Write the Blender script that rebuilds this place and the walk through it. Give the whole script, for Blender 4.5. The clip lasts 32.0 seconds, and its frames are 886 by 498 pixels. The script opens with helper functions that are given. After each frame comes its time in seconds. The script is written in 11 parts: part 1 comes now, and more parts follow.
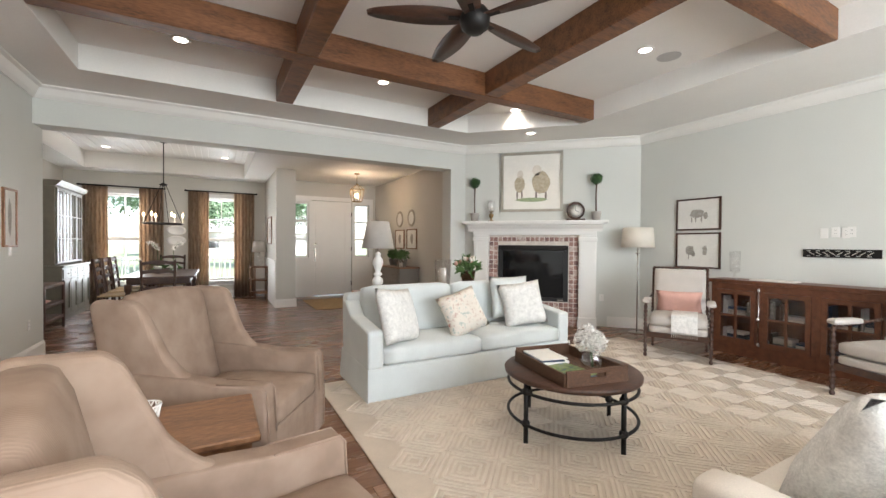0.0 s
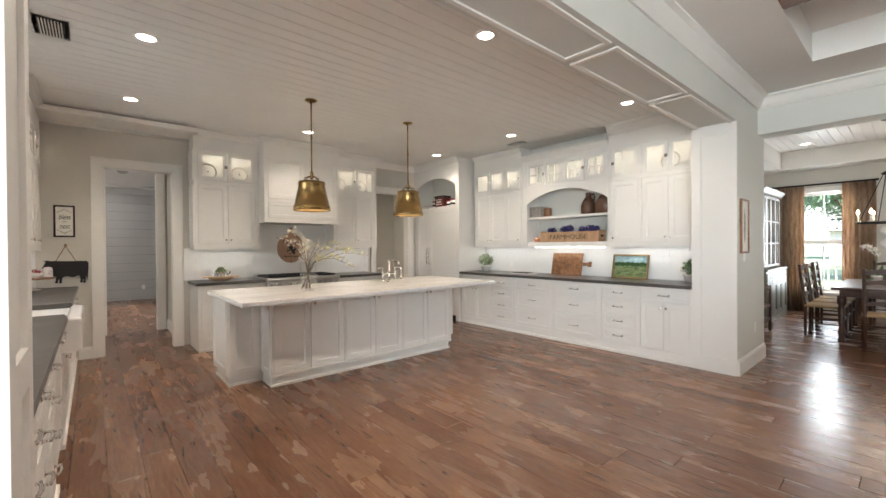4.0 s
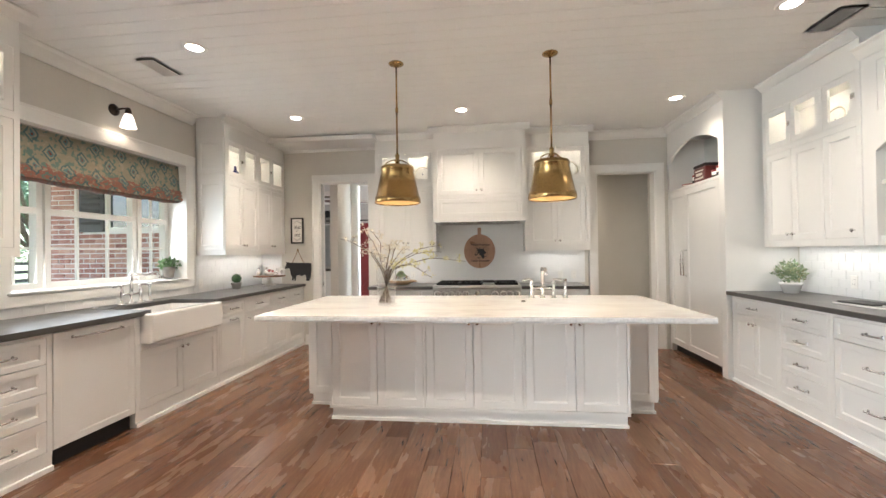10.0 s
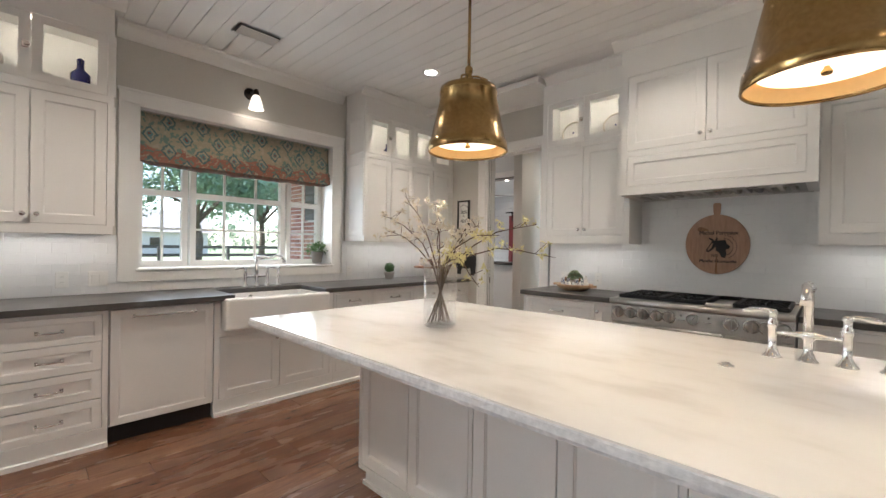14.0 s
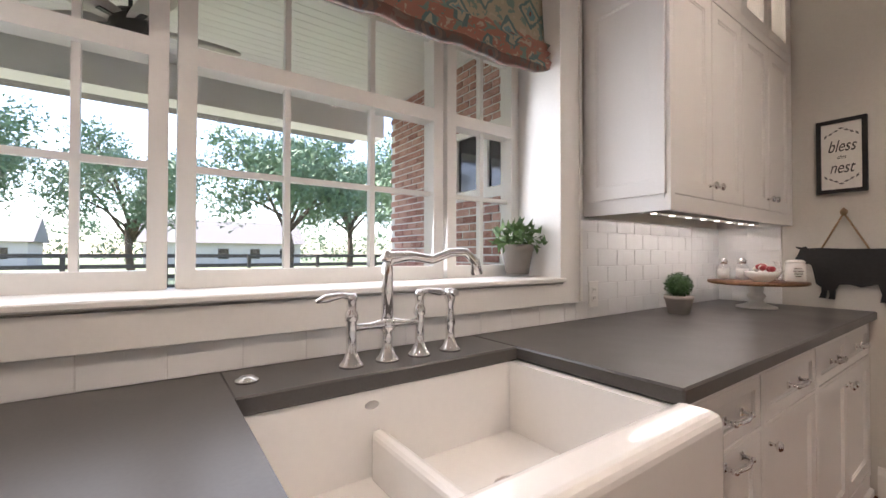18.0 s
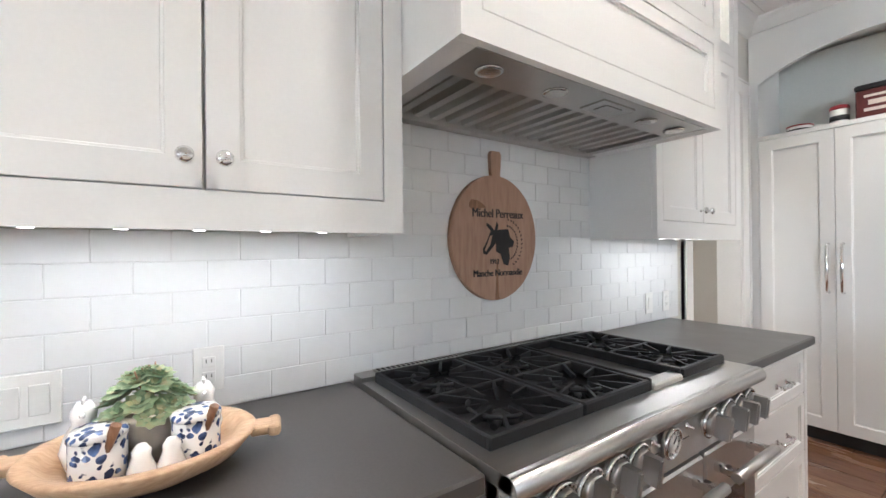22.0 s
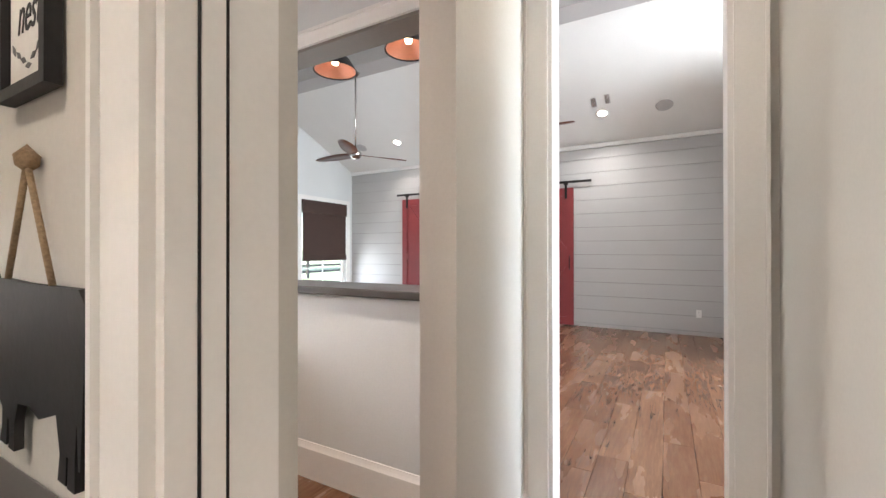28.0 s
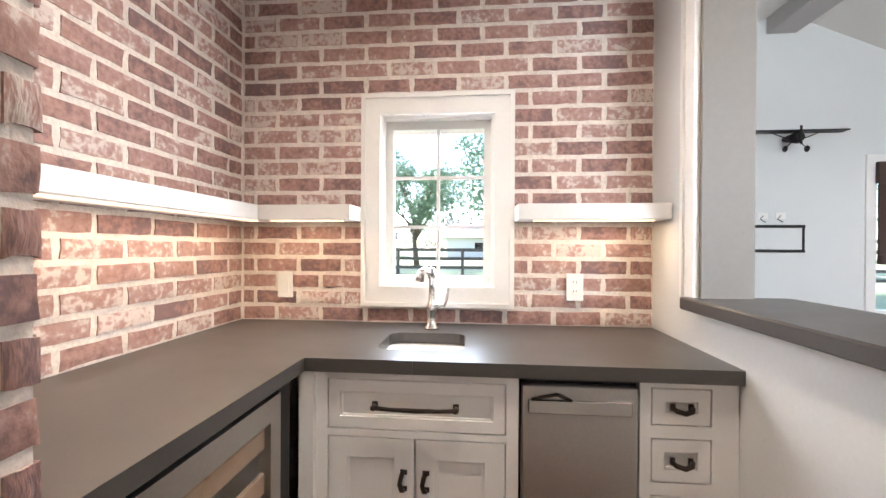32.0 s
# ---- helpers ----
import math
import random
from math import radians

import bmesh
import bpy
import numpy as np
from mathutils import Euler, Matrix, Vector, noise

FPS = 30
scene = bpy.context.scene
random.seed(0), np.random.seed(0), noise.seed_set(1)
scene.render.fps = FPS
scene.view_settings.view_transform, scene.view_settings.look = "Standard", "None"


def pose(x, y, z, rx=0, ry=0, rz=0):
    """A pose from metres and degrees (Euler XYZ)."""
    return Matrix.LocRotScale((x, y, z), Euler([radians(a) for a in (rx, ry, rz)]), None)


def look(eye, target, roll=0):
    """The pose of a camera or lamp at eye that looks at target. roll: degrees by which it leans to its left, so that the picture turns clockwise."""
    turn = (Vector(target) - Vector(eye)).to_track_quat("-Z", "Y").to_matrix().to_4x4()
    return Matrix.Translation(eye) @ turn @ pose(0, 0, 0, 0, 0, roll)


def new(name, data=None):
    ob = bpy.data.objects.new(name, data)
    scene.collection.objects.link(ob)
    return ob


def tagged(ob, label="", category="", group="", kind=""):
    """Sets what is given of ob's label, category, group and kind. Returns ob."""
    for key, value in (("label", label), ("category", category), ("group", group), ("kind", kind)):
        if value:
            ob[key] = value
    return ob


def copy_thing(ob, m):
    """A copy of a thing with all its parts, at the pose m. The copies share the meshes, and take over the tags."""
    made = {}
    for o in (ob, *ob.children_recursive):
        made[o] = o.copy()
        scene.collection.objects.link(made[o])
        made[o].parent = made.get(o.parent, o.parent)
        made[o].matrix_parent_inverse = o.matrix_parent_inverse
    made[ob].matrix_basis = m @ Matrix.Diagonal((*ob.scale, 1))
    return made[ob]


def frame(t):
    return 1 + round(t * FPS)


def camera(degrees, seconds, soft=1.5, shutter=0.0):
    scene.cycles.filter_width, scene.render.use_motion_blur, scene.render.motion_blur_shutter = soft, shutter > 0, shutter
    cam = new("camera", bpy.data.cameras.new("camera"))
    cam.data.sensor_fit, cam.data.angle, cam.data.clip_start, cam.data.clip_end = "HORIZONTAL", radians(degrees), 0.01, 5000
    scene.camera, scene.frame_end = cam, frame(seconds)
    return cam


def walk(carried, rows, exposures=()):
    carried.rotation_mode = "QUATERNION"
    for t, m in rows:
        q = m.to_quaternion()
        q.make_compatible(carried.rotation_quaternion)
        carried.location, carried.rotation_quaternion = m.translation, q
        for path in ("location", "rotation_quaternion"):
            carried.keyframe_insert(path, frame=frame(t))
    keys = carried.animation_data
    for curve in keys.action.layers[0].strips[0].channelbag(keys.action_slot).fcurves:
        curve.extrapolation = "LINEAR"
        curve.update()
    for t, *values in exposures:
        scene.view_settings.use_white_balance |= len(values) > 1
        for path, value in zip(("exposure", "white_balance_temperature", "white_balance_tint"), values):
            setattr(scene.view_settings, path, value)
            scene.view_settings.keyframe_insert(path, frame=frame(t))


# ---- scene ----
cam = camera(94.9, 32.0)
METRES, EYE, TILT, LEAN, TURN = 16.0, 1.32, 0.0, 0.0, -29.3
PATH = [
    (0, (0.359, 0.22, 1.339), (1.329, 1.968, 1.315), 0.4),
    (0.5, (0.483, 0.322, 1.371), (1.262, 2.164, 1.346), 0.8),
    (1, (0.463, 0.33, 1.42), (0.852, 2.291, 1.387), 0.4),
    (1.5, (0.431, 0.301, 1.404), (0.351, 2.299, 1.371), 0.1),
    (2, (0.318, 0.285, 1.404), (-0.232, 2.208, 1.376), -0.1),
    (2.5, (0.185, 0.273, 1.412), (-0.758, 2.036, 1.384), -0.2),
    (3, (0.061, 0.281, 1.41), (-1.151, 1.872, 1.386), -0.4),
    (3.5, (-0.096, 0.36, 1.432), (-1.478, 1.806, 1.412), -0.4),
    (4, (-0.241, 0.514, 1.382), (-1.757, 1.819, 1.367), -0.4),
    (4.5, (-0.371, 0.685, 1.38), (-1.967, 1.89, 1.365), -0.4),
    (6.5, (-0.694, 0.899, 1.358), (-2.477, 1.804, 1.381), -0.3),
    (7, (-0.65, 1.096, 1.374), (-2.477, 1.91, 1.389), -0.4),
    (7.5, (-0.618, 1.329, 1.382), (-2.49, 2.033, 1.395), -0.5),
    (8, (-0.68, 1.61, 1.366), (-2.594, 2.189, 1.379), -0.6),
    (8.5, (-0.754, 1.994, 1.375), (-2.708, 2.421, 1.392), -0.6),
    (9, (-0.851, 2.409, 1.395), (-2.837, 2.643, 1.407), -0.6),
    (9.5, (-1.01, 2.748, 1.362), (-3.01, 2.763, 1.381), -0.7),
    (10, (-1.139, 3.133, 1.349), (-3.126, 2.907, 1.368), -0.8),
    (10.5, (-1.276, 3.462, 1.376), (-3.224, 3.011, 1.38), -0.6),
    (11, (-1.475, 3.808, 1.387), (-3.368, 3.162, 1.393), -0.6),
    (11.5, (-1.668, 4.147, 1.4), (-3.496, 3.335, 1.401), -0.4),
    (12, (-1.934, 4.293, 1.387), (-3.7, 3.353, 1.391), -0.1),
    (12.5, (-2.255, 4.337, 1.39), (-3.955, 3.284, 1.389), 0.2),
    (13, (-2.555, 4.284, 1.367), (-4.186, 3.125, 1.358), 0.4),
    (13.5, (-2.841, 4.055, 1.333), (-4.389, 2.789, 1.318), 0.7),
    (14, (-3.039, 3.676, 1.309), (-4.485, 2.294, 1.299), 0.9),
    (14.5, (-3.298, 3.261, 1.308), (-4.599, 1.742, 1.3), 0.9),
    (15, (-3.392, 2.767, 1.316), (-4.598, 1.171, 1.308), 1.0),
    (15.5, (-3.522, 2.309, 1.302), (-4.641, 0.651, 1.294), 1.0),
    (17.5, (-3.96, 0.919, 1.17), (-4.981, -0.801, 1.19), 0.2),
    (18, (-4.072, 0.776, 1.193), (-5.23, -0.855, 1.222), 0.1),
    (18.5, (-4.333, 0.772, 1.228), (-5.762, -0.626, 1.266), -0.2),
    (19, (-4.62, 0.852, 1.292), (-6.364, -0.127, 1.319), -0.2),
    (19.5, (-4.873, 0.972, 1.319), (-6.82, 0.513, 1.343), -0.8),
    (20, (-5.046, 1.081, 1.327), (-7.043, 1.178, 1.344), -0.8),
    (20.5, (-5.278, 1.31, 1.328), (-7.197, 1.87, 1.343), -0.6),
    (21, (-5.481, 1.482, 1.315), (-7.282, 2.354, 1.324), -0.5),
    (21.5, (-5.676, 1.648, 1.346), (-7.372, 2.707, 1.358), -0.6),
    (22, (-5.793, 1.924, 1.317), (-7.439, 3.06, 1.325), -0.5),
    (22.5, (-5.833, 2.161, 1.261), (-7.467, 3.315, 1.266), -0.3),
    (23, (-5.833, 2.268, 1.19), (-7.49, 3.389, 1.197), -0.1),
    (23.5, (-5.84, 2.241, 1.174), (-7.554, 3.271, 1.186), 0.2),
    (24, (-5.866, 2.058, 1.216), (-7.69, 2.879, 1.247), -0.0),
    (24.5, (-5.905, 1.758, 1.263), (-7.827, 2.311, 1.274), -0.2),
    (25, (-5.919, 1.549, 1.293), (-7.903, 1.797, 1.301), -0.2),
    (25.5, (-5.971, 1.387, 1.302), (-7.969, 1.298, 1.313), -0.1),
    (26, (-6.156, 1.257, 1.288), (-8.127, 0.919, 1.293), -0.3),
    (26.5, (-6.325, 1.2, 1.262), (-8.257, 0.682, 1.266), 0.4),
    (28.5, (-6.908, 1.053, 1.284), (-8.559, -0.076, 1.296), -0.5),
    (29, (-7.098, 0.939, 1.285), (-8.587, -0.396, 1.303), -0.6),
    (29.5, (-7.29, 0.845, 1.283), (-8.49, -0.755, 1.300), -0.4),
    (30, (-7.394, 0.75, 1.287), (-8.313, -1.026, 1.294), 0.1),
    (30.5, (-7.495, 0.631, 1.303), (-8.076, -1.283, 1.299), 0.2),
    (31, (-7.592, 0.461, 1.343), (-7.816, -1.527, 1.328), 0.3),
    (31.5, (-7.635, 0.276, 1.331), (-7.606, -1.724, 1.301), 0.2),
    (32, (-7.687, 0.166, 1.243), (-7.506, -1.826, 1.235), 0.3),
]
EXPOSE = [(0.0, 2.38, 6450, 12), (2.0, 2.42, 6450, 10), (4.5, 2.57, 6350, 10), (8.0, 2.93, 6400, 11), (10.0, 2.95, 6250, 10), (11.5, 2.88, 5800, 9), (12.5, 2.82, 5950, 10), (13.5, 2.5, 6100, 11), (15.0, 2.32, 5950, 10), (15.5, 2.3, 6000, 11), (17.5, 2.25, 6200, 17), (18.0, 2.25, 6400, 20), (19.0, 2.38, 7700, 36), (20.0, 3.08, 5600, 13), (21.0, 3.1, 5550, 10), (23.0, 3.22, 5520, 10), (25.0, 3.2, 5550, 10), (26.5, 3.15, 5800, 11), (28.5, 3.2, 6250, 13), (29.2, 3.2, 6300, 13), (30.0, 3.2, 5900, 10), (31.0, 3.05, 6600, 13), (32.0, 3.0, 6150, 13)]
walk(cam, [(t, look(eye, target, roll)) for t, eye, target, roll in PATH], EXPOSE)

# ---- world and large lights ----
world = bpy.data.worlds.new("world")
scene.world = world
world.use_nodes = True
wn = world.node_tree
sky = wn.nodes.new("ShaderNodeTexSky")
sky.sky_type, sky.sun_disc = "NISHITA", False
sky.sun_elevation, sky.sun_rotation = radians(50), radians(122)
wn.links.new(sky.outputs[0], wn.nodes["Background"].inputs[0])
wn.nodes["Background"].inputs[1].default_value = 0.15
sun = new("sun", bpy.data.lights.new("sun", "SUN"))
sun.data.energy, sun.data.angle, sun.data.color = 5.0, radians(0.6), (1.0, 0.95, 0.88)
sun.matrix_world = look((27, -17, 38), (0, 0, 0))


def area_lamp(name, eye, target, w, h, watts, color):
    lamp = new(name, bpy.data.lights.new(name, "AREA"))
    lamp.data.shape, lamp.data.size, lamp.data.size_y = "RECTANGLE", w, h
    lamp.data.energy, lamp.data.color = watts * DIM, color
    lamp.matrix_world = look(eye, target)
    return lamp


DAY = (0.90, 0.96, 1.0)
WARM = (1.0, 0.86, 0.70)
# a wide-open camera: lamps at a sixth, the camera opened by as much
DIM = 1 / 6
# area lamps added to stand in for daylight at windows, seen and unseen
area_lamp("window_light", (-4.57, -0.515, 1.53), (-4.57, 2, 1.3), 1.6, 0.8, 15, DAY)
area_lamp("window_light", (-7.5, -1.60, 1.43), (-7.5, 2, 1.3), 0.38, 0.6, 10, DAY)
area_lamp("window_light", (-0.5, 11.75, 1.4), (-0.5, 5, 1.2), 2.3, 1.9, 260, DAY)
# fill for living room windows assumed behind the viewer, never in view
area_lamp("window_light", (2.5, -3.1, 1.7), (2.5, 4, 1.0), 4.5, 2.2, 500, DAY)
area_lamp("window_light", (-13.0, -5.06, 0.85), (-12.4, 2, 0.6), 1.1, 0.7, 16, DAY)
# fill at assumed unseen high windows, aimed up to brighten the vault
area_lamp("window_light", (-10.5, 5.7, 2.2), (-11.0, 0, 4.0), 4.0, 2.4, 520, DAY)

# ---- materials ----


def mat(name, color, rough=0.5, metal=0.0, var=0.06, scale=8.0, fine=60.0, bump=0.0, spec=0.5, stretch=(1, 1, 1), coat=0.0, rnd=0.0, spots=0.0):
    """A surface with variation at two scales, fine relief and, with rnd, a shift of value from piece to piece."""
    m = bpy.data.materials.new(name)
    m.use_nodes = True
    nt = m.node_tree
    b = nt.nodes["Principled BSDF"]
    b.inputs["Metallic"].default_value = metal
    b.inputs["Specular IOR Level"].default_value = spec
    b.inputs["Coat Weight"].default_value = coat
    tc, mp = nt.nodes.new("ShaderNodeTexCoord"), nt.nodes.new("ShaderNodeMapping")
    mp.inputs["Scale"].default_value = stretch
    nt.links.new(tc.outputs["Object"], mp.inputs[0])
    big, small = nt.nodes.new("ShaderNodeTexNoise"), nt.nodes.new("ShaderNodeTexNoise")
    big.inputs["Scale"].default_value, small.inputs["Scale"].default_value = scale, fine
    big.inputs["Detail"].default_value, small.inputs["Detail"].default_value = 4, 3
    nt.links.new(mp.outputs[0], big.inputs[0])
    nt.links.new(mp.outputs[0], small.inputs[0])
    add = nt.nodes.new("ShaderNodeMath")
    add.operation = "ADD"
    nt.links.new(big.outputs[0], add.inputs[0])
    nt.links.new(small.outputs[0], add.inputs[1])
    last = add
    if rnd:
        info, mul, add2 = nt.nodes.new("ShaderNodeObjectInfo"), nt.nodes.new("ShaderNodeMath"), nt.nodes.new("ShaderNodeMath")
        geo, both = nt.nodes.new("ShaderNodeNewGeometry"), nt.nodes.new("ShaderNodeMath")
        both.operation = "ADD"
        nt.links.new(info.outputs["Random"], both.inputs[0])
        nt.links.new(geo.outputs["Random Per Island"], both.inputs[1])
        frac = nt.nodes.new("ShaderNodeMath")
        frac.operation = "FRACT"
        nt.links.new(both.outputs[0], frac.inputs[0])
        mul.operation, add2.operation = "MULTIPLY_ADD", "ADD"
        mul.inputs[1].default_value, mul.inputs[2].default_value = rnd, -rnd / 2
        nt.links.new(frac.outputs[0], mul.inputs[0])
        nt.links.new(mul.outputs[0], add2.inputs[0])
        nt.links.new(add.outputs[0], add2.inputs[1])
        last = add2
        far = nt.nodes.new("ShaderNodeMath")
        far.operation = "MULTIPLY"
        far.inputs[1].default_value = 37.0
        nt.links.new(both.outputs[0], far.inputs[0])
        nt.links.new(far.outputs[0], mp.inputs["Location"])
    ramp = nt.nodes.new("ShaderNodeValToRGB")
    c = color if isinstance(color[0], (tuple, list)) else (tuple(max(0.0, v * (1 - var * 2)) for v in color), tuple(min(1.0, v * (1 + var)) for v in color))
    e = ramp.color_ramp.elements
    e[0].position, e[1].position = 0.72, 1.28
    half = nt.nodes.new("ShaderNodeMath")
    half.operation = "MULTIPLY"
    half.inputs[1].default_value = 0.5
    e[0].position, e[1].position = 0.34, 0.66
    nt.links.new(last.outputs[0], half.inputs[0])
    nt.links.new(half.outputs[0], ramp.inputs[0])
    e[0].color, e[1].color = (*c[0], 1), (*c[-1], 1)
    for i, mid in enumerate(c[1:-1]):
        el = ramp.color_ramp.elements.new(0.34 + 0.32 * (i + 1) / (len(c) - 1))
        el.color = (*mid, 1)
    paint = ramp.outputs[0]
    if spots:
        kn, kr, mx = nt.nodes.new("ShaderNodeTexNoise"), nt.nodes.new("ShaderNodeValToRGB"), nt.nodes.new("ShaderNodeMix")
        kn.inputs["Scale"].default_value, kn.inputs["Detail"].default_value = 5.5, 2
        kr.color_ramp.elements[0].position, kr.color_ramp.elements[1].position = 0.60, 0.76
        nt.links.new(mp.outputs[0], kn.inputs[0])
        nt.links.new(kn.outputs[0], kr.inputs[0])
        mx.data_type, mx.blend_type = "RGBA", "MULTIPLY"
        mul2 = nt.nodes.new("ShaderNodeMath")
        mul2.operation = "MULTIPLY"
        mul2.inputs[1].default_value = spots
        nt.links.new(kr.outputs[0], mul2.inputs[0])
        nt.links.new(mul2.outputs[0], mx.inputs[0])
        nt.links.new(paint, mx.inputs[6])
        mx.inputs[7].default_value = (0.22, 0.17, 0.15, 1)
        paint = mx.outputs[2]
    nt.links.new(paint, b.inputs["Base Color"])
    rr = nt.nodes.new("ShaderNodeMath")
    rr.operation = "MULTIPLY_ADD"
    rr.inputs[1].default_value, rr.inputs[2].default_value = 0.16, max(0.0, rough - 0.08)
    nt.links.new(big.outputs[0], rr.inputs[0])
    nt.links.new(rr.outputs[0], b.inputs["Roughness"])
    if bump:
        bp = nt.nodes.new("ShaderNodeBump")
        bp.inputs["Strength"].default_value, bp.inputs["Distance"].default_value = bump, 0.004
        nt.links.new(add.outputs[0], bp.inputs["Height"])
        nt.links.new(bp.outputs[0], b.inputs["Normal"])
    return m


def floor_wood():
    """Hand-scraped walnut: boards of many tones, soft grain, dark knots and short open cracks."""
    m = bpy.data.materials.new("walnut_floor_board")
    m.use_nodes = True
    nt = m.node_tree
    b = nt.nodes["Principled BSDF"]

    def calc(op, *vals):
        n = nt.nodes.new("ShaderNodeMath")
        n.operation = op
        for i, v in enumerate(vals):
            if isinstance(v, (int, float)):
                n.inputs[i].default_value = v
            else:
                nt.links.new(v, n.inputs[i])
        return n.outputs[0]
    tc, info, geo = nt.nodes.new("ShaderNodeTexCoord"), nt.nodes.new("ShaderNodeObjectInfo"), nt.nodes.new("ShaderNodeNewGeometry")
    rnd = calc("FRACT", calc("ADD", info.outputs["Random"], geo.outputs["Random Per Island"]))
    shift = calc("MULTIPLY", rnd, 53.0)

    def noise(scale, detail, stretch, kind="ShaderNodeTexNoise"):
        mp, n = nt.nodes.new("ShaderNodeMapping"), nt.nodes.new(kind)
        mp.inputs["Scale"].default_value = stretch
        nt.links.new(tc.outputs["Object"], mp.inputs[0])
        nt.links.new(shift, mp.inputs["Location"])
        n.inputs["Scale"].default_value = scale
        n.inputs["Detail"].default_value = detail
        nt.links.new(mp.outputs[0], n.inputs[0])
        return n

    def band(value, lo, hi):
        n = nt.nodes.new("ShaderNodeMapRange")
        n.inputs[1].default_value, n.inputs[2].default_value = lo, hi
        nt.links.new(value, n.inputs[0])
        return n.outputs[0]
    blotch = noise(2.6, 4, (0.6, 2.4, 1)).outputs[0]
    grain = noise(7.0, 7, (1, 9, 1)).outputs[0]
    fine = noise(30.0, 4, (1, 7, 1)).outputs[0]
    tone = calc("ADD", calc("ADD", calc("MULTIPLY", rnd, 0.20), 0.06), calc("ADD", calc("ADD", calc("MULTIPLY", blotch, 0.40), 0.08), calc("ADD", calc("MULTIPLY", grain, 0.50), calc("MULTIPLY", fine, 0.20))))
    rp = nt.nodes.new("ShaderNodeValToRGB")
    e = rp.color_ramp.elements
    e[0].position, e[0].color = 0.50, (0.078, 0.032, 0.017, 1)
    e[1].position, e[1].color = 1.04, (0.262, 0.142, 0.080, 1)
    for p, c in ((0.70, (0.135, 0.060, 0.032, 1)), (0.86, (0.186, 0.093, 0.051, 1))):
        e.new(p).color = c
    nt.links.new(tone, rp.inputs[0])
    knots = noise(1.5, 0, (1, 1.7, 1), "ShaderNodeTexVoronoi").outputs["Distance"]
    wob = calc("ADD", knots, calc("MULTIPLY", grain, 0.10))
    dark = calc("MULTIPLY", calc("SUBTRACT", 1.0, band(wob, 0.06, 0.20)), band(noise(0.9, 1, (1, 1, 1)).outputs[0], 0.46, 0.56))
    seam = calc("ABSOLUTE", calc("SUBTRACT", noise(2.0, 2, (0.5, 9, 1)).outputs[0], 0.5))
    crack = calc("MULTIPLY", calc("SUBTRACT", 1.0, band(seam, 0.004, 0.012)), band(noise(1.7, 2, (1, 3, 1)).outputs[0], 0.55, 0.60))
    both = calc("MAXIMUM", calc("MULTIPLY", dark, 0.62), calc("MULTIPLY", crack, 0.9))
    mx = nt.nodes.new("ShaderNodeMix")
    mx.data_type = "RGBA"
    nt.links.new(both, mx.inputs[0])
    nt.links.new(rp.outputs[0], mx.inputs[6])
    mx.inputs[7].default_value = (0.030, 0.015, 0.010, 1)
    nt.links.new(mx.outputs[2], b.inputs["Base Color"])
    nt.links.new(calc("MULTIPLY_ADD", blotch, 0.22, 0.15), b.inputs["Roughness"])
    bp = nt.nodes.new("ShaderNodeBump")
    bp.inputs["Strength"].default_value, bp.inputs["Distance"].default_value = 0.22, 0.004
    nt.links.new(calc("SUBTRACT", calc("ADD", calc("MULTIPLY", grain, 0.5), calc("MULTIPLY", noise(5.0, 1, (1, 3, 1)).outputs[0], 0.8)), both), bp.inputs["Height"])
    nt.links.new(bp.outputs[0], b.inputs["Normal"])
    return m


def glow(name, color, strength):
    m = bpy.data.materials.new(name)
    m.use_nodes = True
    b = m.node_tree.nodes["Principled BSDF"]
    b.inputs["Base Color"].default_value = (*color, 1)
    b.inputs["Emission Color"].default_value = (*color, 1)
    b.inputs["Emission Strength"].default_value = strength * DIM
    return m


def glass_mat(name, color=(1, 1, 1), rough=0.0, ior=1.45):
    m = bpy.data.materials.new(name)
    m.use_nodes = True
    b = m.node_tree.nodes["Principled BSDF"]
    b.inputs["Base Color"].default_value = (*color, 1)
    b.inputs["Transmission Weight"].default_value = 1.0
    b.inputs["Roughness"].default_value = rough
    b.inputs["IOR"].default_value = ior
    return m


def pane_mat(name, gloss=0.025):
    """Thin window glass: mostly clear, with a Fresnel gloss."""
    m = bpy.data.materials.new(name)
    m.use_nodes = True
    nt = m.node_tree
    nt.nodes.remove(nt.nodes["Principled BSDF"])
    tr, gl, mix, fr, pw, sc = (nt.nodes.new("ShaderNode" + k) for k in ("BsdfTransparent", "BsdfGlossy", "MixShader", "LayerWeight", "Math", "Math"))
    gl.inputs["Roughness"].default_value = 0.02
    pw.operation, sc.operation = "POWER", "MULTIPLY_ADD"
    pw.inputs[1].default_value, sc.inputs[1].default_value, sc.inputs[2].default_value = 5.0, 0.5, gloss
    nt.links.new(fr.outputs["Facing"], pw.inputs[0])
    nt.links.new(pw.outputs[0], sc.inputs[0])
    nt.links.new(sc.outputs[0], mix.inputs[0])
    nt.links.new(tr.outputs[0], mix.inputs[1])
    nt.links.new(gl.outputs[0], mix.inputs[2])
    nt.links.new(mix.outputs[0], nt.nodes["Material Output"].inputs[0])
    return m


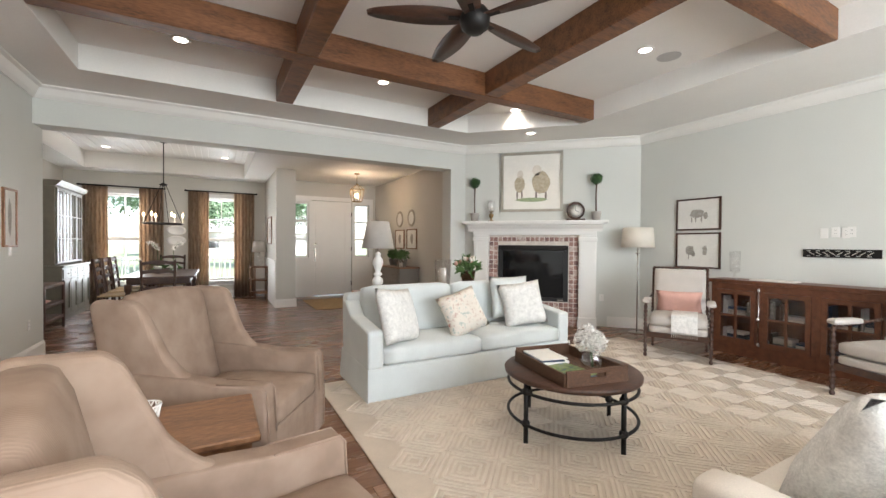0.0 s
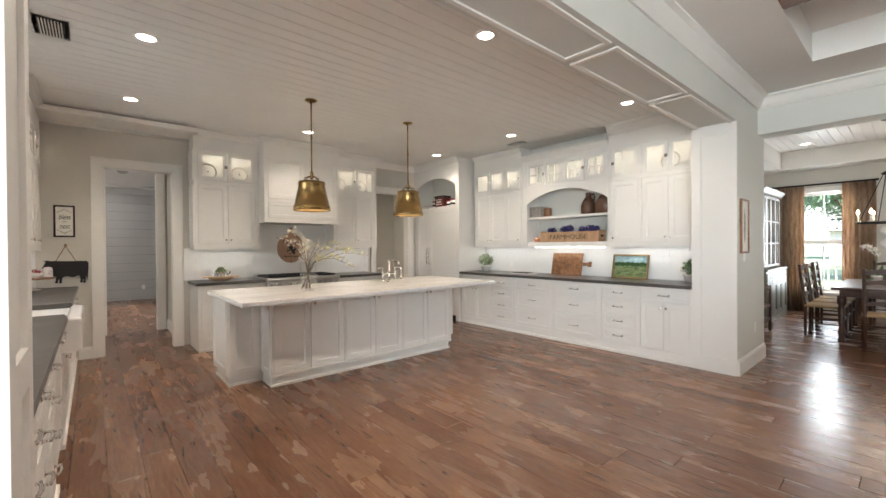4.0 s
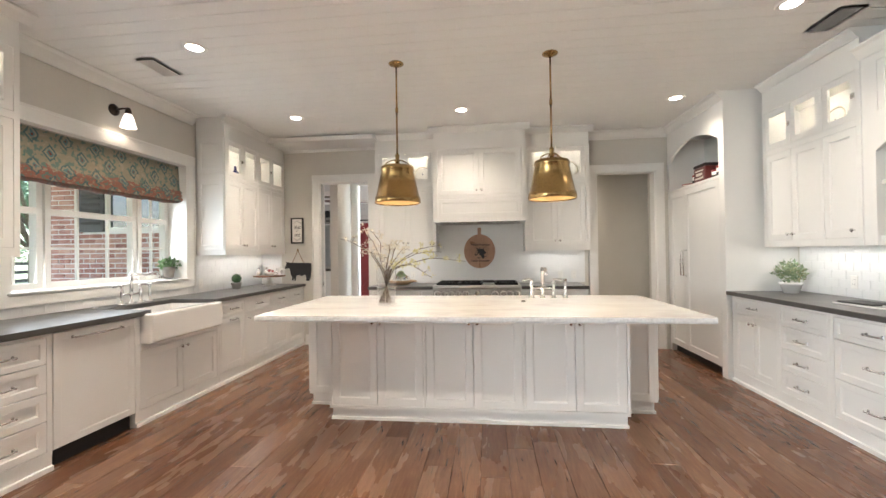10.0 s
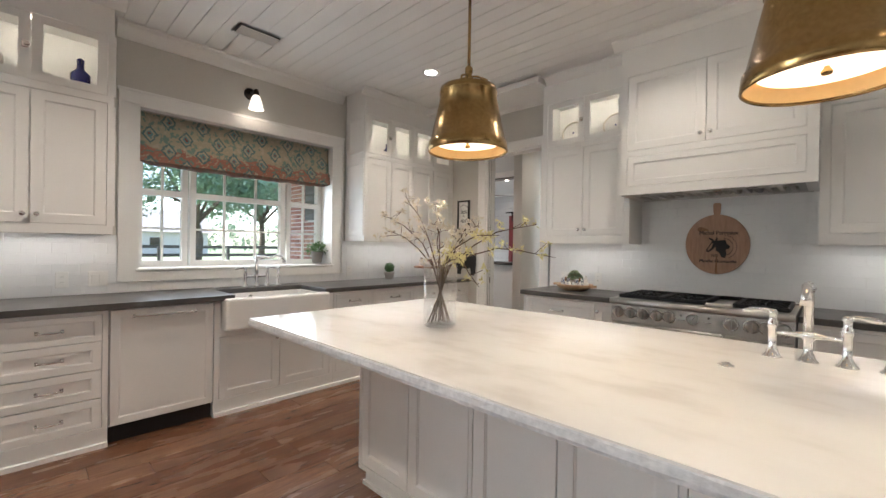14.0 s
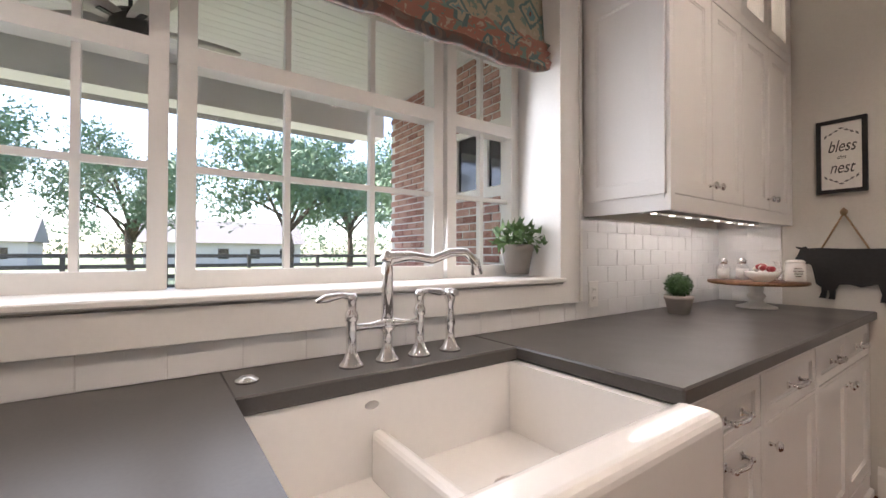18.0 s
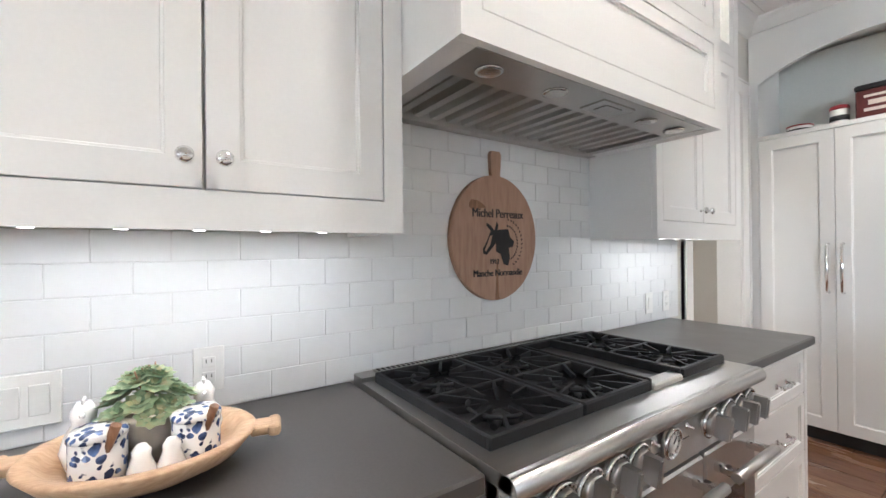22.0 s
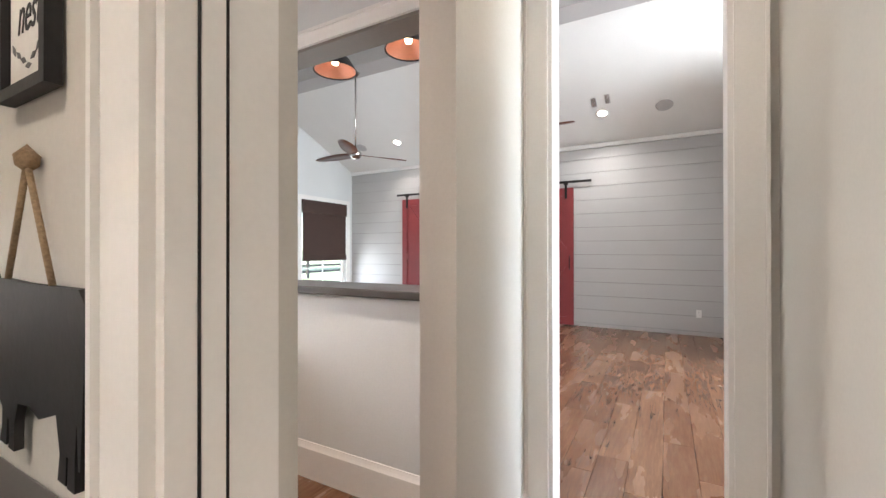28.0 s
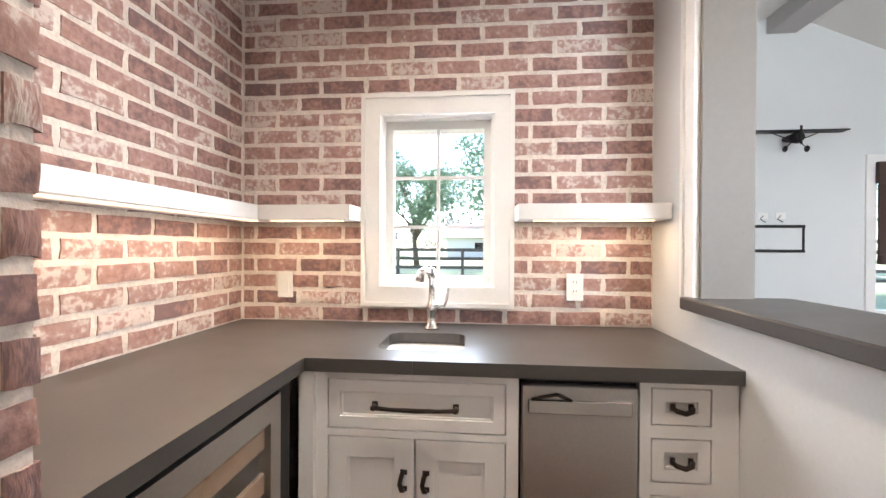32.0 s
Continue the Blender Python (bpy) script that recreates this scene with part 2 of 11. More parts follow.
WALL = mat("wall_paint", (0.60, 0.575, 0.52), 0.75, var=0.02, scale=1.5, fine=90, bump=0.03)
WALLC = mat("cool_wall_paint", (0.66, 0.665, 0.625), 0.75, var=0.02, scale=1.5, fine=90, bump=0.03)
WHITE = mat("white_trim_paint", (0.80, 0.785, 0.75), 0.38, var=0.015, scale=3, fine=80, bump=0.02)
CAB = mat("cabinet_paint", (0.80, 0.785, 0.755), 0.36, var=0.012, scale=3, fine=120, bump=0.015)
CEIL = mat("ceiling_paint", (0.80, 0.785, 0.755), 0.7, var=0.02, scale=2, fine=70, bump=0.02)
# near-black that stands in for deep shade in gaps, slots and recesses
SHADOW = mat("painted_gap_shade", (0.02, 0.018, 0.016), 0.9)
WOODF = floor_wood()
BEAMW = mat("stained_knotty_beam", [(0.06, 0.023, 0.009), (0.16, 0.064, 0.025), (0.23, 0.098, 0.040)], 0.45, scale=2.5, fine=16, stretch=(1, 5, 5), bump=0.15)
DWOOD = mat("dark_wood", [(0.022, 0.010, 0.007), (0.055, 0.024, 0.014), (0.085, 0.037, 0.02)], 0.4, scale=3, fine=22, stretch=(1, 5, 5), bump=0.1)
RWOOD = mat("red_brown_wood", [(0.05, 0.017, 0.008), (0.12, 0.042, 0.02), (0.18, 0.07, 0.033)], 0.38, scale=3, fine=22, stretch=(5, 1, 5), bump=0.1)
TWOOD = mat("worn_tan_wood", [(0.10, 0.045, 0.02), (0.22, 0.105, 0.048), (0.32, 0.165, 0.085)], 0.42, scale=3, fine=24, stretch=(1, 6, 1), bump=0.1)
LWOOD = mat("light_wood", [(0.30, 0.17, 0.09), (0.44, 0.27, 0.15), (0.54, 0.36, 0.22)], 0.5, scale=4, fine=30, stretch=(6, 1, 1), bump=0.08)
BOARD = mat("tan_maple_board", [(0.33, 0.185, 0.115), (0.40, 0.235, 0.150), (0.45, 0.275, 0.18)], 0.45, scale=2.5, fine=16, stretch=(1, 5, 0.8), bump=0.03)
PALEWOOD = mat("pale_carved_wood", [(0.40, 0.25, 0.14), (0.52, 0.345, 0.205), (0.60, 0.42, 0.27)], 0.55, scale=5, fine=30, stretch=(2, 7, 1), bump=0.06)
STONE = mat("dark_honed_stone", [(0.061, 0.055, 0.050), (0.068, 0.062, 0.057), (0.075, 0.069, 0.063)], 0.33, scale=5, fine=140)
MARBLE = mat("white_marble", [(0.70, 0.67, 0.63), (0.79, 0.765, 0.73), (0.81, 0.79, 0.76), (0.83, 0.81, 0.78)], 0.12, scale=1.6, fine=5, stretch=(1.6, 0.8, 1), bump=0.0)
MEDGE = mat("broken_marble_edge", [(0.52, 0.53, 0.54), (0.74, 0.74, 0.74)], 0.5, scale=14, fine=60, bump=0.5)
TILE = mat("white_glazed_tile", (0.80, 0.80, 0.79), 0.10, var=0.01, scale=4, fine=30, bump=0.03, rnd=0.08)
GROUT = mat("grout", (0.76, 0.76, 0.745), 0.85, var=0.04)
STEEL = mat("brushed_steel", (0.50, 0.485, 0.46), 0.36, metal=1.0, var=0.04, scale=3, fine=120, stretch=(1, 30, 1), bump=0.02)
CHROME = mat("polished_chrome", (0.80, 0.79, 0.78), 0.09, metal=1.0, var=0.01)
NICKEL = mat("satin_nickel", (0.55, 0.53, 0.50), 0.22, metal=1.0, var=0.02)
BRASS = mat("aged_brass", [(0.30, 0.19, 0.075), (0.43, 0.29, 0.12)], 0.24, metal=1.0, scale=6, fine=60, bump=0.02)
IRON = mat("black_iron", (0.022, 0.02, 0.019), 0.5, metal=0.6, var=0.1, fine=90, bump=0.1)
BRONZE = mat("dark_bronze", (0.055, 0.042, 0.034), 0.35, metal=0.9, var=0.08)
CAST = mat("cast_iron", (0.014, 0.014, 0.015), 0.55, var=0.1, fine=150, bump=0.1, spec=0.25)
GRIDDLE = mat("seasoned_griddle", (0.085, 0.082, 0.080), 0.32, var=0.1, fine=90, metal=0.6)
BLACKG = mat("black_glass", (0.008, 0.008, 0.009), 0.06, var=0.02)
PORC = mat("white_porcelain", (0.82, 0.80, 0.77), 0.08, var=0.01, spec=0.6)
SOFA = mat("pale_blue_linen", (0.62, 0.655, 0.65), 0.9, var=0.05, scale=5, fine=160, bump=0.25)
CORD = mat("tan_corduroy", [(0.225, 0.152, 0.108), (0.285, 0.200, 0.147), (0.335, 0.243, 0.185)], 0.85, scale=2.2, fine=9, bump=0.25)
# fine upright ribs of the cloth
ribs = CORD.node_tree.nodes.new("ShaderNodeTexWave")
ribs.bands_direction = "Y"
ribs.inputs["Scale"].default_value, ribs.inputs["Distortion"].default_value = 42.0, 0.6
rib_map = CORD.node_tree.nodes.new("ShaderNodeTexCoord")
CORD.node_tree.links.new(rib_map.outputs["Object"], ribs.inputs[0])
CORD.node_tree.links.new(ribs.outputs[1], CORD.node_tree.nodes["Bump"].inputs["Height"])
CREAM = mat("cream_upholstery", (0.66, 0.61, 0.545), 0.9, var=0.05, scale=4, fine=180, bump=0.25)
IVORY = mat("ivory_linen", (0.76, 0.74, 0.70), 0.9, var=0.04, scale=4, fine=180, bump=0.25)
PINK = mat("blush_linen", (0.62, 0.36, 0.30), 0.9, var=0.08, fine=180, bump=0.25)
FLORAL = mat("floral_print", [(0.42, 0.20, 0.15), (0.68, 0.62, 0.54), (0.72, 0.66, 0.58), (0.36, 0.42, 0.38)], 0.9, scale=16, fine=34, bump=0.2)
KNIT = mat("white_knit", (0.74, 0.73, 0.70), 0.95, var=0.12, scale=26, fine=120, bump=0.8)
RUG = mat("beige_rug", (0.55, 0.47, 0.385), 0.95, var=0.08, scale=6, fine=220, bump=0.5)
RUGH = mat("rug_raised_pile", (0.61, 0.535, 0.45), 0.95, var=0.08, scale=6, fine=220, bump=0.5)
JUTE = mat("jute_mat", (0.36, 0.25, 0.13), 0.95, var=0.15, fine=200, bump=0.5)
BRICK = mat("reclaimed_brick", [(0.20, 0.125, 0.12), (0.31, 0.18, 0.155), (0.38, 0.225, 0.19), (0.42, 0.27, 0.23), (0.62, 0.53, 0.48)], 0.88, scale=13, fine=55, bump=0.6, rnd=0.55)
MORTAR = mat("white_mortar", (0.76, 0.69, 0.62), 0.95, var=0.12, scale=12, fine=80, bump=0.7)
OUTBRICK = mat("outdoor_brick", [(0.28, 0.13, 0.105), (0.42, 0.22, 0.18), (0.52, 0.34, 0.28)], 0.9, scale=9, fine=46, bump=0.6, rnd=0.5)
SHIP = mat("grey_shiplap_paint", (0.47, 0.455, 0.44), 0.5, var=0.03, scale=2, fine=80, bump=0.03)
GWALL = mat("pale_grey_paint", (0.66, 0.67, 0.655), 0.7, var=0.02, scale=1.5, fine=80, bump=0.02)
TAUPE = mat("taupe_trim_paint", (0.20, 0.175, 0.15), 0.45, var=0.03, bump=0.02)
BARN = mat("barn_red_paint", (0.22, 0.032, 0.034), 0.45, var=0.06, scale=4, bump=0.04)
SHADE = mat("woven_wood_blind", (0.055, 0.028, 0.02), 0.7, var=0.3, scale=20, fine=160, stretch=(1, 1, 12), bump=0.3)
GREEN = mat("green_leaf", [(0.03, 0.075, 0.02), (0.075, 0.15, 0.04), (0.13, 0.22, 0.07)], 0.55, scale=20, fine=60, rnd=0.3)
BOXWOOD = mat("boxwood_leaf", [(0.018, 0.06, 0.014), (0.05, 0.125, 0.03)], 0.5, scale=30, fine=60, rnd=0.3)
SUCC = mat("pale_succulent", [(0.12, 0.20, 0.11), (0.30, 0.38, 0.22), (0.36, 0.33, 0.18)], 0.55, scale=25, fine=60, rnd=0.4)
PETAL = mat("cream_petal", [(0.68, 0.60, 0.46), (0.80, 0.76, 0.68)], 0.7, scale=30, rnd=0.3)
YELLOW = mat("yellow_bud", (0.72, 0.66, 0.34), 0.7)
TWIG = mat("brown_twig", (0.11, 0.065, 0.04), 0.8, var=0.2)
CLAY = mat("grey_clay_pot", (0.21, 0.185, 0.165), 0.8, var=0.08, bump=0.1)
STRIPE = mat("white_clay", (0.66, 0.60, 0.52), 0.8, var=0.06, bump=0.1)
BLACKP = mat("black_paint", (0.012, 0.011, 0.011), 0.55, var=0.2, bump=0.1)
PAPER = mat("white_paper", (0.78, 0.76, 0.71), 0.85, var=0.03)
PEWTER = mat("grey_ink", (0.16, 0.155, 0.15), 0.8)
INK = mat("black_ink", (0.025, 0.023, 0.022), 0.7)
ROPE = mat("jute_rope", (0.34, 0.235, 0.135), 0.95, var=0.2, fine=200, bump=0.6)
PURPLE = mat("purple_flower", (0.055, 0.04, 0.19), 0.75, var=0.3, scale=30, rnd=0.3)
COBALT = mat("cobalt_glass", (0.02, 0.025, 0.16), 0.08, var=0.05)
RED = mat("red_enamel", (0.32, 0.03, 0.035), 0.3, var=0.05)
WICKER = mat("brown_wicker", [(0.05, 0.022, 0.012), (0.15, 0.075, 0.04)], 0.7, scale=40, fine=120, stretch=(1, 1, 4), bump=0.8)
JUG = mat("brown_stoneware", [(0.05, 0.022, 0.012), (0.13, 0.06, 0.033)], 0.3, scale=6)
CURTAIN = mat("plaid_brown_linen", [(0.20, 0.13, 0.085), (0.38, 0.27, 0.185), (0.48, 0.37, 0.27)], 0.9, scale=9, fine=60, stretch=(3, 3, 0.6), bump=0.3)
HUTCH = mat("olive_brown_hutch_paint", (0.155, 0.14, 0.105), 0.45, var=0.08, bump=0.05)
LINEN = mat("lamp_shade_linen", (0.50, 0.46, 0.42), 0.9, var=0.05, fine=200, bump=0.2)
GSHADE = mat("grey_lamp_shade", (0.42, 0.39, 0.35), 0.9, var=0.05, fine=200, bump=0.2)
LSHADE = mat("cream_lamp_shade", (0.74, 0.69, 0.60), 0.9, var=0.04, fine=200, bump=0.2)
BOOK1 = mat("dark_book_cover", (0.03, 0.06, 0.11), 0.35, var=0.4, scale=12, rnd=0.5)
BOOK2 = mat("pale_book_cover", (0.42, 0.38, 0.32), 0.5, var=0.3, scale=12, rnd=0.6)
PAINTG = mat("green_landscape_paint", [(0.05, 0.10, 0.13), (0.09, 0.14, 0.05), (0.22, 0.27, 0.10), (0.15, 0.24, 0.30)], 0.6, scale=9, fine=30, stretch=(1, 1, 3))
GILT = mat("antique_gilt_frame", (0.30, 0.21, 0.10), 0.4, metal=0.6, var=0.2, fine=60, bump=0.3)
SILVERF = mat("silver_leaf_frame", (0.42, 0.39, 0.33), 0.4, metal=0.6, var=0.15, fine=60, bump=0.3)
SKETCH = mat("grey_sketch_ink", [(0.26, 0.24, 0.21), (0.50, 0.47, 0.42)], 0.85, scale=40, fine=120)
WOOL = mat("painted_fleece", [(0.28, 0.23, 0.15), (0.55, 0.49, 0.38)], 0.85, scale=30, fine=120)
GRASS = mat("lawn_grass", [(0.095, 0.125, 0.06), (0.16, 0.19, 0.10)], 0.9, scale=2, fine=60, bump=0.3)
LEAF = mat("tree_leaf", [(0.08, 0.14, 0.075), (0.11, 0.18, 0.10), (0.14, 0.21, 0.125)], 0.7, scale=2, fine=20, rnd=0.3)
BARK = mat("tree_bark", (0.10, 0.075, 0.055), 0.9, var=0.3, fine=40, bump=0.6)
FENCE = mat("dark_fence_board", (0.06, 0.05, 0.043), 0.85, var=0.2)
CONC = mat("patio_concrete", (0.60, 0.585, 0.56), 0.85, var=0.08, bump=0.1)
ROOF = mat("grey_shingle", (0.20, 0.19, 0.18), 0.9, var=0.2, scale=10)
PANE = pane_mat("window_pane")
CGLASS = pane_mat("clear_glass", 0.10)
BULB = glow("warm_bulb", (1.0, 0.72, 0.42), 14)
COPPERL = mat("copper_lining", (0.75, 0.36, 0.25), 0.35, metal=0.7, var=0.04)
CANGLOW = glow("can_light_lens", (1.0, 0.92, 0.80), 16)
SHELFGLOW = glow("shelf_strip", (1.0, 0.72, 0.45), 1.4)
LEDGLOW = glow("led_strip", (1.0, 0.93, 0.82), 9)
OPAL = glow("lit_opal_glass", (1.0, 0.90, 0.78), 1.6)
CABGLOW = glow("cabinet_lamp_lens", (1.0, 0.90, 0.72), 14)
LIFT = mat("brass_shade_lining", (0.70, 0.50, 0.25), 0.4, var=0.03)
BAFFLE = mat("steel_baffle", (0.42, 0.40, 0.375), 0.34, metal=1.0, var=0.03)
DRED = mat("dark_red_tin", (0.10, 0.018, 0.016), 0.4, var=0.2)
SKYP = mat("painted_sky", (0.30, 0.45, 0.48), 0.6, var=0.25, scale=9)


def sprig_china():
    """White glaze with dense blue and near-black leaf sprigs."""
    m = bpy.data.materials.new("blue_sprig_china")
    m.use_nodes = True
    nt = m.node_tree
    b = nt.nodes["Principled BSDF"]
    b.inputs["Roughness"].default_value = 0.16
    tc, vo, no, rp, mx, mask = (nt.nodes.new("ShaderNode" + k) for k in ("TexCoord", "TexVoronoi", "TexNoise", "ValToRGB", "Mix", "ValToRGB"))
    vo.inputs["Scale"].default_value, no.inputs["Scale"].default_value = 64, 40
    bend = nt.nodes.new("ShaderNodeVectorMath")
    bend.operation = "MULTIPLY_ADD"
    bend.inputs[1].default_value = (0.022, 0.022, 0.022)
    nt.links.new(tc.outputs["Object"], no.inputs[0])
    nt.links.new(no.outputs["Color"], bend.inputs[0])
    nt.links.new(tc.outputs["Object"], bend.inputs[2])
    nt.links.new(bend.outputs[0], vo.inputs[0])
    mask.color_ramp.elements[0].position, mask.color_ramp.elements[1].position = 0.44, 0.50
    mask.color_ramp.elements[0].color, mask.color_ramp.elements[1].color = (1, 1, 1, 1), (0, 0, 0, 1)
    nt.links.new(vo.outputs["Distance"], mask.inputs[0])
    rp.color_ramp.elements[0].position, rp.color_ramp.elements[0].color = 0.40, (0.02, 0.03, 0.075, 1)
    rp.color_ramp.elements[1].position, rp.color_ramp.elements[1].color = 0.62, (0.11, 0.17, 0.36, 1)
    nt.links.new(no.outputs[0], rp.inputs[0])
    mx.data_type = "RGBA"
    mx.inputs[6].default_value = (0.76, 0.74, 0.71, 1)
    nt.links.new(mask.outputs[0], mx.inputs[0])
    nt.links.new(rp.outputs[0], mx.inputs[7])
    nt.links.new(mx.outputs[2], b.inputs["Base Color"])
    return m


CHINA = sprig_china()


def shade_cloth():
    """Printed linen: repeating blue-green medallions on cream above a rust border."""
    m = bpy.data.materials.new("printed_linen")
    m.use_nodes = True
    nt = m.node_tree
    b = nt.nodes["Principled BSDF"]
    b.inputs["Roughness"].default_value = 0.95

    def node(kind, **sets):
        n = nt.nodes.new(kind)
        for k, v in sets.items():
            n.inputs[k].default_value = v
        return n
    tc, sx = nt.nodes.new("ShaderNodeTexCoord"), nt.nodes.new("ShaderNodeSeparateXYZ")
    nt.links.new(tc.outputs["Object"], sx.inputs[0])
    noi = node("ShaderNodeTexNoise", Scale=26.0, Detail=5.0)
    nt.links.new(tc.outputs["Object"], noi.inputs[0])

    def calc(op, a, c=0.0):
        n = nt.nodes.new("ShaderNodeMath")
        n.operation = op
        for i, v in enumerate((a, c)):
            if isinstance(v, (int, float)):
                n.inputs[i].default_value = v
            else:
                nt.links.new(v, n.inputs[i])
        return n.outputs[0]
    warp = calc("MULTIPLY", calc("SUBTRACT", noi.outputs[0], 0.5), 0.05)
    big = node("ShaderNodeTexNoise", Scale=9.0, Detail=3.0)
    nt.links.new(tc.outputs["Object"], big.inputs[0])

    def lattice(x0, z0, px, pz, rx, rz):
        """Distance from the nearest motif of a lattice, one at its diamond edge."""
        u = calc("ABSOLUTE", calc("SUBTRACT", calc("FRACT", calc("DIVIDE", calc("ADD", calc("ADD", sx.outputs[0], warp), x0), px)), 0.5), 0.0)
        w = calc("ABSOLUTE", calc("SUBTRACT", calc("FRACT", calc("DIVIDE", calc("ADD", calc("ADD", sx.outputs[2], warp), z0), pz)), 0.5), 0.0)
        return calc("ADD", calc("DIVIDE", calc("MULTIPLY", u, px), rx), calc("DIVIDE", calc("MULTIPLY", w, pz), rz))

    def over(below, colour, mask):
        n = nt.nodes.new("ShaderNodeMix")
        n.data_type = "RGBA"
        nt.links.new(mask, n.inputs[0])
        if isinstance(below, tuple):
            n.inputs[6].default_value = below
        else:
            nt.links.new(below, n.inputs[6])
        n.inputs[7].default_value = colour
        return n.outputs[2]

    def ring(d, lo, hi):
        return calc("MULTIPLY", calc("GREATER_THAN", d, lo), calc("LESS_THAN", d, hi))
    rust = calc("LESS_THAN", calc("ADD", sx.outputs[2], calc("MULTIPLY", big.outputs[0], 0.22)), 2.20)
    col = over((0.36, 0.32, 0.23, 1), (0.34, 0.13, 0.095, 1), calc("MULTIPLY", rust, 0.85))
    col = over(col, (0.16, 0.24, 0.20, 1), calc("GREATER_THAN", noi.outputs[0], 0.575))
    col = over(col, (0.42, 0.36, 0.27, 1), calc("LESS_THAN", noi.outputs[0], 0.40))
    for x0, z0 in ((0.0, 0.05), (0.13, 0.175)):
        d = lattice(x0, z0, 0.26, 0.25, 0.062, 0.075)
        col = over(col, (0.10, 0.17, 0.17, 1), ring(d, 0.72, 1.0))
        col = over(col, (0.38, 0.34, 0.25, 1), ring(d, 0.45, 0.72))
        col = over(col, (0.13, 0.24, 0.24, 1), calc("LESS_THAN", d, 0.45))
        col = over(col, (0.20, 0.055, 0.04, 1), calc("LESS_THAN", d, 0.18))
    col = over(col, (0.09, 0.05, 0.04, 1), calc("MULTIPLY", calc("LESS_THAN", sx.outputs[2], 1.972), 0.8))
    nt.links.new(col, b.inputs["Base Color"])
    weave = node("ShaderNodeTexNoise", Scale=400.0, Detail=2.0)
    nt.links.new(tc.outputs["Object"], weave.inputs[0])
    bpn = nt.nodes.new("ShaderNodeBump")
    bpn.inputs["Strength"].default_value, bpn.inputs["Distance"].default_value = 0.3, 0.002
    nt.links.new(weave.outputs[0], bpn.inputs["Height"])
    nt.links.new(bpn.outputs[0], b.inputs["Normal"])
    return m


CLOTH = shade_cloth()

# ---- mesh tools ----


def bm_box(bm, x0, x1, y0, y1, z0, z1, bevel=0.0, seg=1):
    x0, x1, y0, y1, z0, z1 = min(x0, x1), max(x0, x1), min(y0, y1), max(y0, y1), min(z0, z1), max(z0, z1)
    v = [bm.verts.new(p) for p in ((x0, y0, z0), (x1, y0, z0), (x1, y1, z0), (x0, y1, z0), (x0, y0, z1), (x1, y0, z1), (x1, y1, z1), (x0, y1, z1))]
    fs = [bm.faces.new([v[i] for i in f]) for f in ((0, 3, 2, 1), (4, 5, 6, 7), (0, 1, 5, 4), (1, 2, 6, 5), (2, 3, 7, 6), (3, 0, 4, 7))]
    if bevel:
        es = list({e for f in fs for e in f.edges})
        bmesh.ops.bevel(bm, geom=es, offset=min(bevel, 0.45 * min(x1 - x0, y1 - y0, z1 - z0)), segments=seg, affect="EDGES", profile=0.5)
    return bm


def box(x0, x1, y0, y1, z0, z1, bevel=0.0, seg=1):
    return bm_box(bmesh.new(), x0, x1, y0, y1, z0, z1, bevel, seg)


def boxes(*rows, bevel=0.0):
    bm = bmesh.new()
    for r in rows:
        bm_box(bm, *r, bevel=bevel)
    return bm


def bm_tube(bm, pts, r, seg=8, caps=True):
    """A round bar along a line of points; r is one radius or one for each point."""
    pts = [Vector(p) for p in pts]
    rs = r if isinstance(r, (list, tuple)) else [r] * len(pts)
    rings, up = [], None
    for i, p in enumerate(pts):
        d = (pts[min(i + 1, len(pts) - 1)] - pts[max(i - 1, 0)]).normalized()
        a = up - d * up.dot(d) if up else d.orthogonal()
        if a.length < 1e-5:
            a = d.orthogonal()
        a.normalize()
        up, b = a, d.cross(a)
        rings.append([bm.verts.new(p + rs[i] * (a * math.cos(2 * math.pi * k / seg) + b * math.sin(2 * math.pi * k / seg))) for k in range(seg)])
    for r0, r1 in zip(rings, rings[1:]):
        for k in range(seg):
            bm.faces.new((r0[k], r0[(k + 1) % seg], r1[(k + 1) % seg], r1[k])).smooth = True
    if caps:
        bm.faces.new(rings[0][::-1])
        bm.faces.new(rings[-1])
    return bm


def tube(pts, r, seg=8):
    return bm_tube(bmesh.new(), pts, r, seg)


def bm_lathe(bm, prof, x=0, y=0, z=0, seg=20, smooth=True, caps=True):
    """Turned about a vertical axis: rows of radius and height."""
    rings = []
    for r, h in prof:
        rings.append([bm.verts.new((x + r * math.cos(2 * math.pi * k / seg), y + r * math.sin(2 * math.pi * k / seg), z + h)) for k in range(seg)])
    for r0, r1 in zip(rings, rings[1:]):
        for k in range(seg):
            bm.faces.new((r0[k], r0[(k + 1) % seg], r1[(k + 1) % seg], r1[k])).smooth = smooth
    if len(prof) > 3 and abs(prof[0][0] - prof[-1][0]) < 0.007 and abs(prof[0][1] - prof[-1][1]) < 0.007 and prof[0][0] > 0.008:
        for k in range(seg):
            bm.faces.new((rings[-1][k], rings[-1][(k + 1) % seg], rings[0][(k + 1) % seg], rings[0][k]))
        return bm
    if prof[0][0] > 1e-4 and caps:
        bm.faces.new(rings[0][::-1])
    if prof[-1][0] > 1e-4 and caps:
        bm.faces.new(rings[-1])
    bmesh.ops.remove_doubles(bm, verts=[v for i in (0, -1) for v in rings[i]], dist=1e-5)
    return bm


def lathe(prof, x=0, y=0, z=0, seg=20, caps=True):
    return bm_lathe(bmesh.new(), prof, x, y, z, seg, True, caps)


